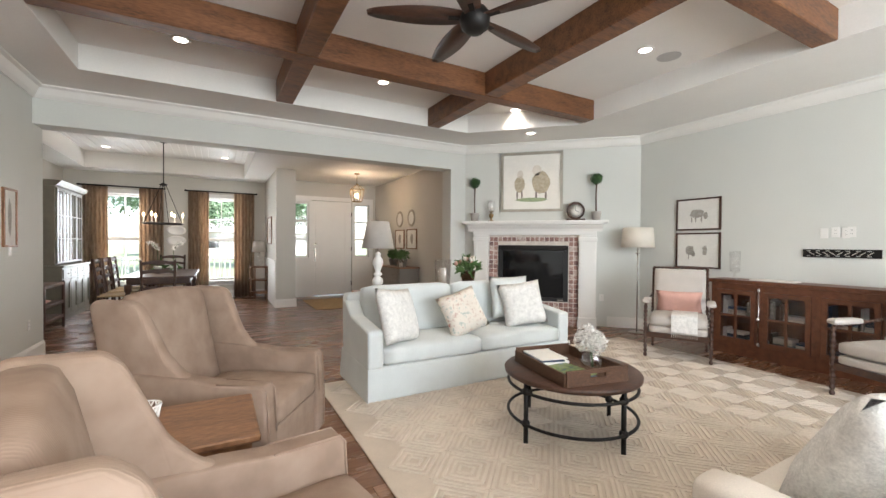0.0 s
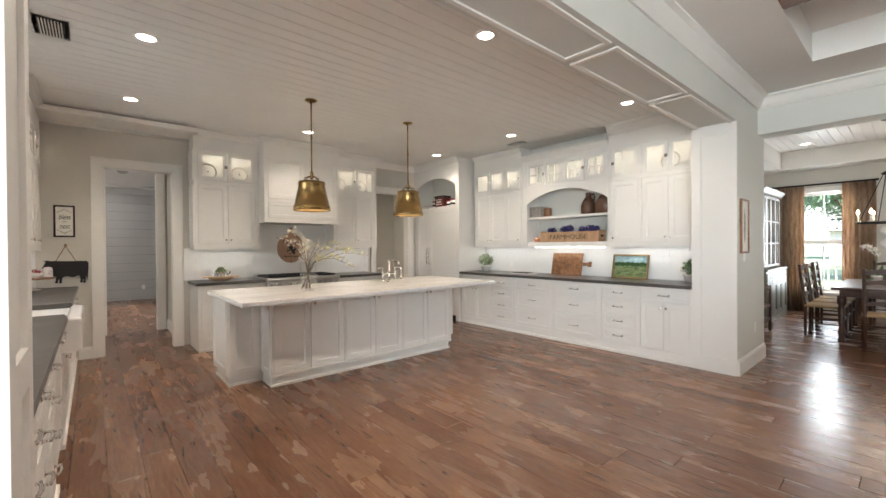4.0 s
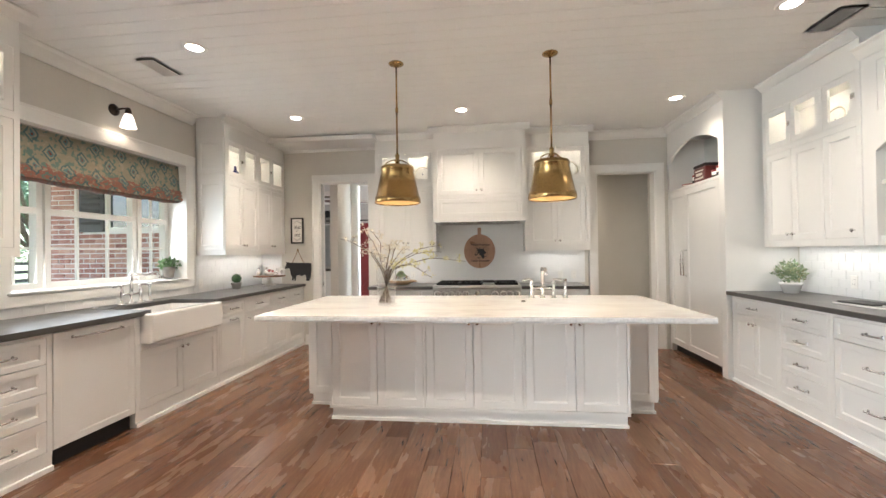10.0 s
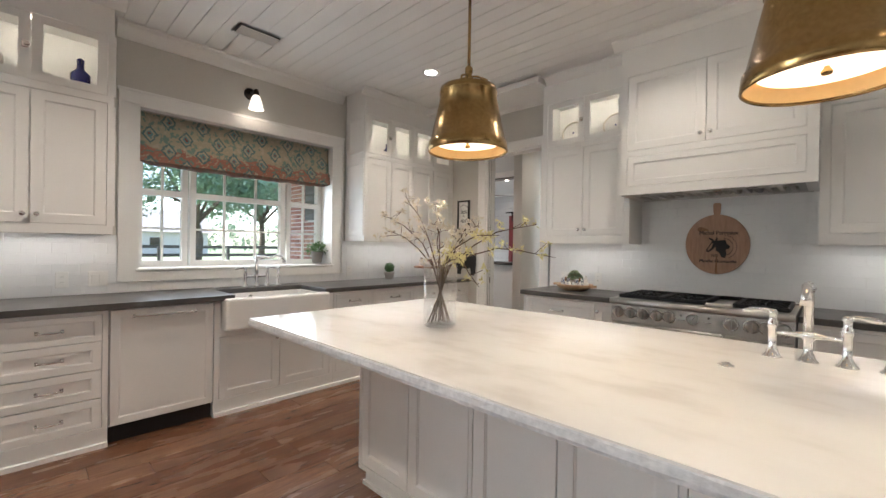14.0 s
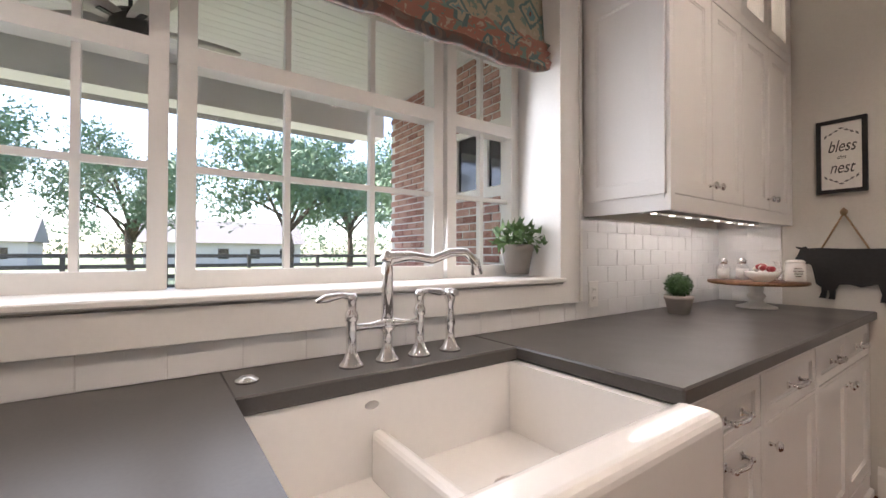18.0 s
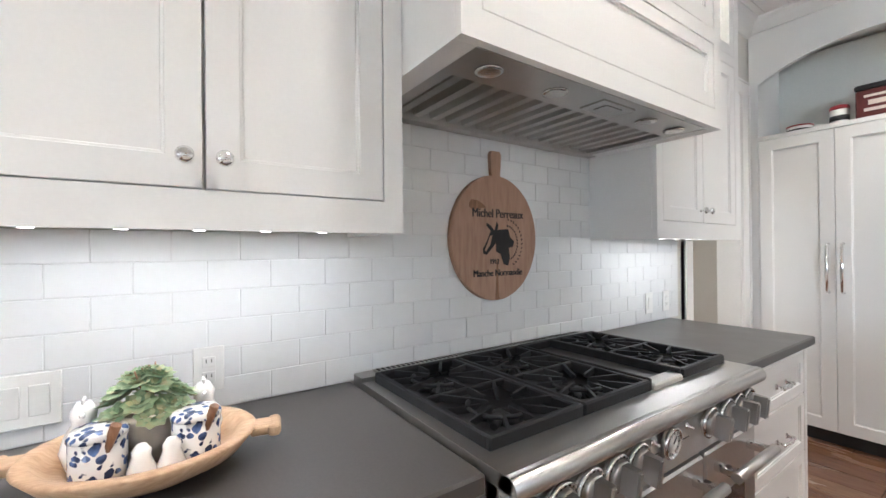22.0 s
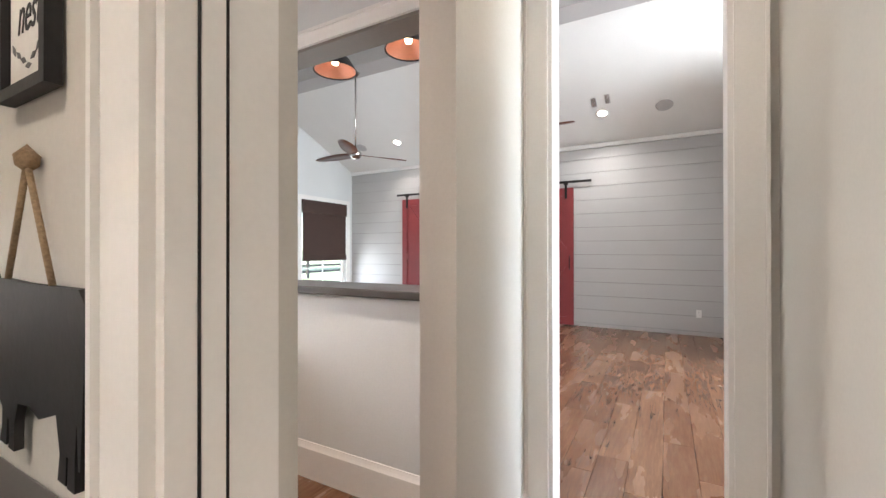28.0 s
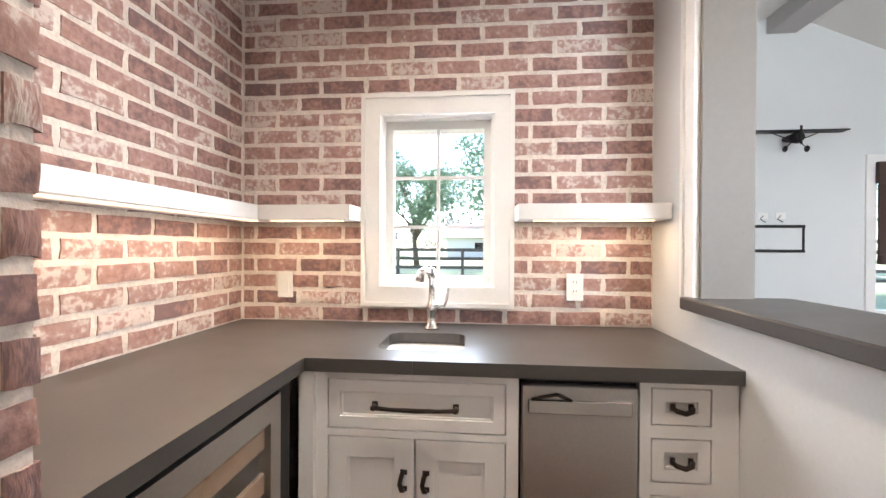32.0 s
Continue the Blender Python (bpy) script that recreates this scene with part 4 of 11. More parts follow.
st = thing("strike_plate", pose(-7.075, 0.6235, 0.91), "small nickel strike plate in the white door jamb", "strike plate")
part("plate", box(-0.012, 0.012, 0, 0.003, -0.035, 0.035, 0.002), NICKEL, st)
part("slot", box(-0.006, 0.006, 0.0005, 0.0036, -0.018, 0.018), SHADOW, st)

# window in the south wall
win = tagged(new("window_1"), "wide white window of three sashes with thin bars", "window", "", "structure")
part("window_casing", boxes((-5.545, -5.44, -0.325, -0.300, 1.075, 2.40), (-3.69, -3.585, -0.325, -0.300, 1.075, 2.40), (-5.545, -3.585, -0.325, -0.296, 2.40, 2.50), (-5.545, -3.585, -0.325, -0.300, 0.995, 1.075), (-5.57, -3.56, -0.330, -0.288, 2.49, 2.51), (-5.56, -5.545, -0.325, -0.292, 1.0, 2.49), (-3.585, -3.57, -0.325, -0.292, 1.0, 2.49)), WHITE, win)
part("window_sill", box(-5.45, -3.68, -0.60, -0.288, 1.082, 1.10, 0.004), WHITE, win)
part("window_jamb", boxes((-5.442, -5.425, -0.58, -0.30, 1.10, 2.40), (-3.705, -3.688, -0.58, -0.30, 1.10, 2.40), (-5.44, -3.69, -0.58, -0.30, 2.385, 2.402)), WHITE, win)
for x0, x1, bars in ((-4.10, -3.72, 1), (-5.00, -4.12, 2), (-5.42, -5.02, 1)):
    fr = plate(x0, x1, 1.10, 2.39, -0.60, -0.53, [(x0 + 0.045, x1 - 0.045, 1.15, 1.715), (x0 + 0.045, x1 - 0.045, 1.765, 2.34)])
    part("sash_frame", fr, WHITE, win)
    for z0, z1 in ((1.15, 1.715), (1.765, 2.34)):
        part("pane", box(x0 + 0.04, x1 - 0.04, -0.570, -0.566, z0 - 0.005, z1 + 0.005), PANE, win).visible_shadow = False
        gb = boxes((x0 + 0.045, x1 - 0.045, -0.578, -0.556, (z0 + z1) / 2 - 0.009, (z0 + z1) / 2 + 0.009))
        for k in range(bars):
            xb = x0 + (x1 - x0) * (k + 1) / (bars + 1)
            bm_box(gb, xb - 0.009, xb + 0.009, -0.580, -0.554, z0, z1)
        part("glazing_bar", gb, WHITE, win)

# ---- cabinets ----
RIGHT = (0, 90, 180)


def knob_mesh():
    bm = lathe([(0.0075, 0), (0.0075, 0.004), (0.005, 0.008), (0.005, 0.016), (0.012, 0.019), (0.0155, 0.024), (0.0155, 0.028), (0.010, 0.033), (0.0, 0.034)], seg=14)
    return mesh_of(turned(bm, pose(0, 0, 0, 90)), CHROME, "knob")


def pull_mesh(w, material=CHROME, r=0.0055):
    h = w / 2
    bm = tube([(-h, 0, 0), (-h, -0.024, 0), (-h * 0.6, -0.031, 0), (0, -0.034, 0.0), (h * 0.6, -0.031, 0), (h, -0.024, 0), (h, 0, 0)], [0.007, 0.0065, 0.0055, 0.007, 0.0055, 0.0065, 0.007], 8)
    for s in (-h, h):
        bm_box(bm, s - 0.009, s + 0.009, -0.005, 0, -0.012, 0.012, 0.002)
        bm_lathe(bm, [(0.0, -0.009), (0.008, -0.005), (0.009, 0), (0.008, 0.005), (0.0, 0.009)], s, -0.026, 0, 8)
    return mesh_of(bm, material, "pull")


KNOB, PULL, BIGPULL = knob_mesh(), pull_mesh(0.11), pull_mesh(0.30, r=0.008)
LATCH = mesh_of(boxes((-0.016, 0.016, -0.010, 0, -0.020, 0.020), (-0.004, 0.022, -0.020, -0.008, -0.006, 0.006), bevel=0.002), NICKEL, "latch")


def door_mesh(w, h, rail=0.058, recess=0.009, t=0.019):
    """A framed panel door as one skin: eased outer edge, flat frame, small bead, sunk panel."""
    bm, rings = bmesh.new(), []
    for d, y in ((0.0, t), (0.0, 0.0015), (0.0015, 0.0), (rail, 0.0), (rail + 0.0015, recess * 0.5), (rail + 0.006, recess * 0.6), (rail + 0.0075, recess)):
        rings.append([bm.verts.new(p) for p in ((d, y, d), (w - d, y, d), (w - d, y, h - d), (d, y, h - d))])
    for r0, r1 in zip(rings, rings[1:]):
        for k in range(4):
            bm.faces.new((r0[k], r0[(k + 1) % 4], r1[(k + 1) % 4], r1[k]))
    bm.faces.new(rings[-1])
    bm.faces.new(rings[0][::-1])
    bmesh.ops.recalc_face_normals(bm, faces=bm.faces)
    return bm


def add_front(parent, kind, x0, x1, z0, z1, fit="", y=0.0):
    """One inset door or drawer with its handle. fit: k/K knob low left/right, h/H knob high, p pull, b broad pull, P pull at top, l/L latch."""
    g = 0.003
    w, h = x1 - x0 - 2 * g, z1 - z0 - 2 * g
    rail = 0.058 if kind == "door" else (0.045 if h > 0.17 else 0.034)
    if kind in ("glass", "glass4"):
        r = 0.052
        bm = plate(0, w, 0, h, 0, 0.019, [(r, w - r, r, h - r)])
        ob = part("cabinet_door", bm, CAB, parent, "white framed glass door", pose(x0 + g, y + 0.001, z0 + g))
        part("pane", box(r - 0.004, w - r + 0.004, 0.008, 0.011, r - 0.004, h - r + 0.004), PANE, ob).visible_shadow = False
        if kind == "glass4":
            part("glazing_bar", box(w / 2 - 0.009, w / 2 + 0.009, 0.001, 0.016, r, h - r), CAB, ob)
            part("glazing_bar", box(r, w - r, 0.0016, 0.0154, h / 2 - 0.009, h / 2 + 0.009), CAB, ob)
    else:
        bm = door_mesh(w, h, rail)
        ob = part("cabinet_door" if kind == "door" else "drawer_front", bm, CAB, parent, "", pose(x0 + g, y + 0.001, z0 + g))
    for c in fit:
        if c in "kKhH":
            zx = rail / 2 if c in "kh" else w - rail / 2
            zz = 0.055 if c in "kK" else h - 0.055
            shared("knob", KNOB, ob, pose(zx, 0, zz))
        elif c == "c":
            shared("knob", KNOB, ob, pose(w / 2, 0, h / 2))
        elif c == "p":
            shared("pull", PULL, ob, pose(w / 2, 0, h / 2))
        elif c == "P":
            shared("pull", PULL, ob, pose(w / 2, 0, h - rail / 2))
        elif c == "b":
            shared("pull", BIGPULL, ob, pose(w / 2, 0, h - 0.05))
        elif c in "lL":
            shared("latch", LATCH, ob, pose(0.022 if c == "l" else w - 0.022, 0, h / 2))
    return ob


def base_cabinet(m, w, depth, fronts, label, group, toe=True, z1=0.875, z0=0.0, plinth=0.10):
    """A floor cabinet: front at y = 0 towards -y. The plinth board stands flush as in framed joinery."""
    t = thing("base_cabinet", m, label, "cabinet", group)
    part("carcass", box(0.001, w - 0.001, 0.024, depth, plinth, z1 - 0.002), CAB, t)
    part("face_frame", plate(0.0005, w - 0.0005, plinth, z1, 0, 0.022, [f[1:5] for f in fronts]), CAB, t)
    part("plinth", prism([(-0.012, z0), (-0.012, 0.03), (0.004, 0.034), (0.004, plinth - 0.001), (depth, plinth - 0.001), (depth, z0)], "x", 0.0005, w - 0.0005), CAB, t)
    for f in fronts:
        add_front(t, *f)
    return t


def upper_cabinet(m, w, depth, fronts, label, group, z0=1.36, zmid=2.29, z1=2.76, top=KC - 0.002, rail=0.0, ends="", crown=0.075):
    """A wall cabinet with a lit glass-fronted part on top, frieze and crown up to the ceiling."""
    t = thing("wall_cabinet", m, label, "cabinet", group)
    part("carcass", box(0.001, w - 0.001, 0.024, depth, z0 + 0.045, zmid), CAB, t)
    hollow = boxes((0.001, 0.02, 0.024, depth, zmid, z1), (w - 0.02, w - 0.001, 0.024, depth, zmid, z1), (0.02, w - 0.02, depth - 0.014, depth, zmid, z1), (0.001, w - 0.001, 0.024, depth, z1, z1 + 0.02))
    part("display_case", hollow, CAB, t)
    part("face_frame", plate(0.0005, w - 0.0005, z0, z1 + 0.02, 0, 0.022, [f[1:5] for f in fronts]), CAB, t)
    part("light_rail", box(0.001, 0.019, 0.022, depth, z0, z0 + 0.045), CAB, t)
    part("light_rail", box(w - 0.019, w - 0.001, 0.022, depth, z0, z0 + 0.045), CAB, t)
    part("frieze", box(0.0005, w - 0.0005, 0.004, depth, z1 + 0.02, top), CAB, t)
    if crown:
        part("crown", crown_y(0.004, -0.0 if "l" not in ends else -0.06, w if "r" not in ends else w + 0.06, top, -1, crown), CAB, t)
    if "r" in ends:
        e = part("end_panel", turned(door_mesh(depth - 0.03, zmid - z0 - 0.10, 0.055, 0.008, 0.012), pose(w + 0.011, 0.015, z0 + 0.06, 0, 0, 90)), CAB, t)
        part("end_panel", turned(door_mesh(depth - 0.03, z1 - zmid - 0.05, 0.055, 0.008, 0.012), pose(w + 0.011, 0.015, zmid + 0.03, 0, 0, 90)), CAB, t)
    if "l" in ends:
        e = part("end_panel", turned(door_mesh(depth - 0.03, zmid - z0 - 0.10, 0.055, 0.008, 0.012), pose(-0.011, depth - 0.015, z0 + 0.06, 0, 0, -90)), CAB, t)
        part("end_panel", turned(door_mesh(depth - 0.03, z1 - zmid - 0.05, 0.055, 0.008, 0.012), pose(-0.011, depth - 0.015, zmid + 0.03, 0, 0, -90)), CAB, t)
    part("case_lamp", box(0.06, w - 0.06, depth * 0.35, depth * 0.35 + 0.02, z1 - 0.012, z1 - 0.001), CABGLOW, t, "lit strip lamp in the glass case")
    lamp = part("under_lamp", box(0.12, w - 0.12, depth * 0.32, depth * 0.32 + 0.05, z0 + 0.006, z0 + 0.044, 0.004), NICKEL, t, "slim lit under-cabinet lamp")
    n = max(2, int(w / 0.16))
    for k in range(n):
        xk = 0.16 + (w - 0.32) * k / max(1, n - 1)
        shared("led", LEDM, lamp, pose(xk, depth * 0.32 + 0.025, z0 + 0.0058))
    for f in fronts:
        add_front(t, *f)
    return t


LEDM = mesh_of(lathe([(0.011, -0.002), (0.011, 0.001)], seg=12), LEDGLOW, "led")


def pair(x0, x1, z0, z1, fit=("K", "k"), kind="door"):
    xm = (x0 + x1) / 2
    return [(kind, x0, xm, z0, z1, fit[0]), (kind, xm, x1, z0, z1, fit[1])]


def drawers(x0, x1, zs, fit="p"):
    return [("drawer", x0, x1, a, b, fit) for a, b in zip(zs[1:], zs)]


WALLG, RUNG = "white wall cabinets of the kitchen", "white base cabinets of the kitchen"
# window run: front at y = 0.345, from the south pier towards -x
SY, SDEP = 0.345, 0.665


def south(x):
    return pose(x, SY, 0, 0, 0, 180)


D4 = [0.85, 0.68, 0.50, 0.32, 0.125]
for xa, xb in ((-1.872, -2.36), (-2.36, -2.90), (-2.90, -3.445)):
    w = xa - xb
    base_cabinet(south(xa), w, SDEP, drawers(0.03, w - 0.03, D4), "white four-drawer base cabinet under the dark counter", RUNG)
dwm = thing("dishwasher", south(-3.447), "white panelled dishwasher with a long chrome handle", "dishwasher")
part("body", box(0.004, 0.61, 0.03, SDEP, 0.11, 0.872), CAB, dwm)
pd = part("door_panel", turned(door_mesh(0.60, 0.745, 0.045, 0.006), pose(0.007, 0.0, 0.122)), CAB, dwm)
shared("handle", pull_mesh(0.36, r=0.009), pd, pose(0.307, 0, 0.82))
part("toe_kick", box(0.004, 0.61, 0.05, SDEP, 0.0, 0.11), BLACKP, dwm, "black recessed toe kick")
sk = base_cabinet(south(-4.06), 1.005, SDEP, pair(0.035, 0.97, 0.125, 0.60, ("H", "h")), "white sink base cabinet with two doors", RUNG, z1=0.66)
part("upper_stile", box(0.0005, 0.045, 0.002, SDEP, 0.66, 0.873), CAB, sk)
part("upper_stile", box(0.96, 1.0045, 0.002, SDEP, 0.66, 0.873), CAB, sk)
base_cabinet(south(-5.066), 0.455, SDEP, drawers(0.03, 0.44, [0.85, 0.70]) + [("door", 0.03, 0.44, 0.125, 0.69, "P")], "white base cabinet with drawer and pull-out", RUNG)
base_cabinet(south(-5.522), 0.56, SDEP, drawers(0.02, 0.54, [0.85, 0.70]) + [("door", 0.02, 0.54, 0.125, 0.69, "h")], "white base cabinet with drawer and door", RUNG)
base_cabinet(south(-6.083), 0.92, SDEP, drawers(0.02, 0.45, [0.85, 0.70]) + drawers(0.45, 0.90, [0.85, 0.70]) + pair(0.02, 0.90, 0.125, 0.69, ("H", "h")), "white corner base cabinet with two drawers and doors", RUNG)
for xa, w in ((-1.875, 0.80), (-2.677, 0.82)):
    fr = pair(0.035, w - 0.035, 1.42, 2.265) + pair(0.035, w - 0.035, 2.315, 2.735, ("L", ""), "glass")
    upper_cabinet(pose(xa, 0.05, 0, 0, 0, 180), w, 0.37, fr, "white wall cabinet with lit glass doors on top", WALLG, ends="r" if xa < -2.5 else "")
fr = [f for a, b in ((0.03, 0.69), (0.70, 1.37)) for f in pair(a, b, 1.42, 2.265) + pair(a, b, 2.315, 2.735, ("L", ""), "glass")]
upper_cabinet(pose(-5.605, 0.05, 0, 0, 0, 180), 1.397, 0.37, fr, "white wall cabinet of four doors with lit glass above", WALLG, ends="l")

# range wall: fronts towards +x


def west(x, y):
    return pose(x, y, 0, 0, 0, 90)


for y0, y1, e in ((1.565, 2.414, "l"), (3.612, 4.455, "r")):
    w = y1 - y0
    upper_cabinet(west(-6.675, y0), w, 0.325, pair(0.05, w - 0.05, 1.435, 2.265) + pair(0.05, w - 0.05, 2.315, 2.735, ("L", ""), "glass"), "white wall cabinet beside the hood with lit plates on top", WALLG, ends=e)
DB3 = [0.85, 0.66, 0.40, 0.125]
bb1 = base_cabinet(west(-6.385, 1.555), 0.848, 0.615, drawers(0.035, 0.66, DB3) + [("door", 0.69, 0.835, 0.125, 0.85, "h")], "white three-drawer base cabinet beside the range", RUNG)
bb2 = base_cabinet(west(-6.385, 3.532), 0.82, 0.615, [("door", 0.015, 0.15, 0.125, 0.85, "h")] + drawers(0.18, 0.785, DB3), "white drawer base cabinet beside the range", RUNG)
hood = thing("range_hood", west(-6.435, 2.416), "white panelled range hood with steel filters beneath", "hood")
HW, HD = 1.194, 0.565
part("body", plate(0, HW, 1.75, 2.80, 0.024, HD, [(0.06, HW - 0.06, 1.6, 1.80)]), CAB, hood)
hfr = pair(0.055, HW - 0.055, 2.10, 2.70) + [("drawer", 0.055, HW - 0.055, 1.815, 2.05, "")]
part("face_frame", plate(0, HW, 1.75, 2.80, 0, 0.023, [f[1:5] for f in hfr]), CAB, hood)
for f in hfr:
    add_front(hood, *f)
part("frieze", box(0.0, HW, 0.004, HD, 2.80, KC - 0.002), CAB, hood)
part("crown", crown_y(0.004, -0.06, HW + 0.06, KC - 0.002, -1, 0.075), CAB, hood)
part("liner", boxes((0.03, HW - 0.03, 0.03, 0.17, 1.752, 1.765), (0.03, 0.10, 0.17, HD - 0.04, 1.752, 1.80), (HW - 0.10, HW - 0.03, 0.17, HD - 0.04, 1.752, 1.80), (0.03, HW - 0.03, HD - 0.06, HD - 0.02, 1.745, 1.80), (0.10, HW - 0.10, 0.17, 0.18, 1.765, 1.84)), STEEL, hood, "brushed steel hood liner")
slat = mesh_of(prism([(-0.014, -0.012), (0.014, -0.012), (0.022, 0.012), (0.018, 0.014), (0.012, -0.006), (-0.012, -0.006), (-0.018, 0.014), (-0.022, 0.012)], "y", 0.0, 0.33), BAFFLE, "slat")
for k in range(15):
    shared("filter_slat", slat, hood, pose(0.135 + k * 0.066, 0.185, 1.772))
# near-black sheet above the slats paints the shade between them
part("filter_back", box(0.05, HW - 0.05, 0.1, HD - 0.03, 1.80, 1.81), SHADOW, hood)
for xk in (0.16, 0.40, 0.86, 1.05):
    shared("hood_lamp", mesh_of(lathe([(0.036, 0), (0.036, 0.004), (0.028, 0.006), (0.0, 0.006)], seg=18), NICKEL, "hood_lamp"), hood, pose(xk, 0.10, 1.7505, 180))
part("control_panel", boxes((0.56, 0.72, 0.055, 0.14, 1.746, 1.753), (0.60, 0.68, 0.075, 0.12, 1.744, 1.747)), NICKEL, hood)

# farmhouse wall: fronts towards -y
NY = 5.60


def north(x, y=NY):
    return pose(x, y, 0)


NB = [-5.62, -4.96, -4.42, -3.72, -2.98, -2.475, -1.873]
LBL = "white base cabinet under the long dark counter"
for k, (xa, xb) in enumerate(zip(NB, NB[1:])):
    w = xb - xa
    if k in (0, 5):
        f = drawers(0.03, w - 0.03, [0.85, 0.70]) + pair(0.03, w - 0.03, 0.125, 0.69, ("H", "h"))
    else:
        f = drawers(0.03, w - 0.03, [0.85, 0.685, 0.50, 0.315, 0.125] if k in (1, 4) else [0.85, 0.69, 0.405, 0.125])
    base_cabinet(north(xa), w, 0.645, f, LBL + (" with doors" if k in (0, 5) else " with drawers"), RUNG)
w = 1.09
f1 = pair(0.04, 0.72, 1.42, 2.265) + [("door", 0.74, w - 0.035, 1.42, 2.265, "K")] + pair(0.04, 0.72, 2.315, 2.69, ("L", ""), "glass") + [("glass", 0.74, w - 0.035, 2.315, 2.69, "L")]
upper_cabinet(north(-5.59, 5.90), w, 0.348, f1, "white three-door wall cabinet with lit glass doors", WALLG, z1=2.715)
w = 1.11
f3 = [("door", 0.035, 0.40, 1.42, 2.235, "k")] + pair(0.44, w - 0.03, 1.42, 2.235) + [("glass", 0.035, 0.40, 2.285, 2.68, "l")] + pair(0.44, w - 0.03, 2.285, 2.68, ("L", ""), "glass")
upper_cabinet(north(-2.985, 5.88), w, 0.368, f3, "white three-door wall cabinet with lit glass doors", WALLG, zmid=2.26, z1=2.705, ends="", crown=0.12)
nz = thing("open_shelf_unit", north(-4.498, 5.91), "white open shelf unit with arched top and lit glass doors", "shelf unit")
w = 1.511
part("side_panel", box(0.0, 0.10, 0.0, 0.338, 1.36, 2.72), CAB, nz)
part("side_panel", box(w - 0.03, w - 0.001, 0.0, 0.338, 1.36, 2.72), CAB, nz)
part("back_panel", box(0.10, w - 0.03, 0.318, 0.338, 1.36, 2.72), WALLC, nz)
part("shelf", box(0.10, w - 0.03, 0.02, 0.318, 1.36, 1.43, 0.003), CAB, nz)
part("shelf", box(0.10, w - 0.03, 0.035, 0.318, 1.80, 1.835, 0.003), CAB, nz)
arc = [(0.10, 2.30)] + [(0.10 + 1.38 * k / 24, 2.04 + 0.20 * math.sin(math.pi * k / 24) ** 0.8) for k in range(25)] + [(1.48, 2.30)]
part("arch", prism(arc[::-1], "y", 0.0, 0.022), CAB, nz)
part("case_floor", box(0.10, w - 0.03, 0.024, 0.318, 2.28, 2.30), CAB, nz)
gf = pair(0.12, 0.78, 2.325, 2.685, ("L", ""), "glass4") + pair(0.80, w - 0.045, 2.325, 2.685, ("L", ""), "glass4")
part("face_frame", plate(0.0, w - 0.0, 2.30, 2.74, -0.001, 0.021, [f[1:5] for f in gf]), CAB, nz)
for f in gf:
    add_front(nz, *f)
part("case_top", box(0.0, w, 0.022, 0.338, 2.72, 2.74), CAB, nz)
part("crown", crown_y(0.0, 0, w, 2.83, -1, 0.09), CAB, nz)
part("crown_board", box(0.0, w, 0.0, 0.338, 2.741, 2.83), CAB, nz)
part("case_lamp", box(0.15, w - 0.1, 0.10, 0.12, 2.708, 2.719), CABGLOW, nz, "lit strip lamp in the glass case")
part("under_lamp", box(0.2, w - 0.15, 0.10, 0.15, 1.342, 1.359), LEDGLOW, nz, "lit under-shelf lamp")
trim("trim_crown_niche", crown_y(6.25, -4.5, -2.98, KC, -1, 0.10), "white crown moulding above the open shelves")
# panelled refrigerator and pantry unit
pn = thing("panelled_refrigerator", pose(-7.0, 5.565, 0), "tall white panelled refrigerator under an arched shelf", "refrigerator")
w = 1.345
part("side_panel", box(w - 0.10, w, 0.0, 0.685, 0.0, KC - 0.002), CAB, pn)
part("side_panel", box(0.004, 0.06, 0.0, 0.685, 0.0, KC - 0.002), CAB, pn)
part("body", box(0.06, w - 0.10, 0.022, 0.68, 0.10, 2.13), CAB, pn)
part("toe_kick", box(0.06, w - 0.10, 0.06, 0.5, 0.0, 0.10), BLACKP, pn, "dark recessed toe kick")
for k, (a, b) in enumerate(((0.062, 0.472), (0.475, w - 0.102))):
    d = part("tall_door", turned(door_mesh(b - a, 2.0, 0.075), pose(a, 0, 0.10)), CAB, pn)
    hx = b - 0.035 if k == 0 else a + 0.035
    hb = tube([(hx, 0, 1.02), (hx, -0.04, 1.03), (hx, -0.045, 1.18), (hx, -0.04, 1.33), (hx, 0, 1.34)], [0.010, 0.009, 0.012, 0.009, 0.010], 8)
    part("handle", hb, CHROME, d)
part("shelf", box(0.06, w - 0.10, 0.0, 0.66, 2.105, 2.135), CAB, pn)
part("niche_back", box(0.06, w - 0.10, 0.45, 0.46, 2.135, 2.80), WALLC, pn)
arc = [(0.06, 2.82)] + [(0.06 + 1.185 * k / 20, 2.52 + 0.17 * math.sin(math.pi * k / 20) ** 0.8) for k in range(21)] + [(w - 0.10, 2.82)]
part("arch", prism(arc[::-1], "y", 0.0, 0.03), CAB, pn)
part("frieze", box(0.06, w - 0.10, 0.002, 0.66, 2.82, KC - 0.002), CAB, pn)
part("crown", crown_y(0.0, 0, w, KC - 0.002, -1, 0.09), CAB, pn)
# pier panel
pp = thing("pier_panel", pose(-1.87, 5.60, 0), "white panelled face of the pier beside the cabinets", "wall panel")
part("panel", plate(0.0, 0.42, 0.0, 2.66, -0.022, -0.002, [(0.09, 0.33, 0.16, 1.02), (0.09, 0.33, 1.12, 2.55)]), CAB, pp)
part("backing", box(0.08, 0.34, -0.008, -0.002, 0.15, 2.56), CAB, pp)
sp2 = thing("pier_panel", pose(-1.45, 0.36, 0, 0, 0, 180), "white panelled face of the window side pier", "wall panel")
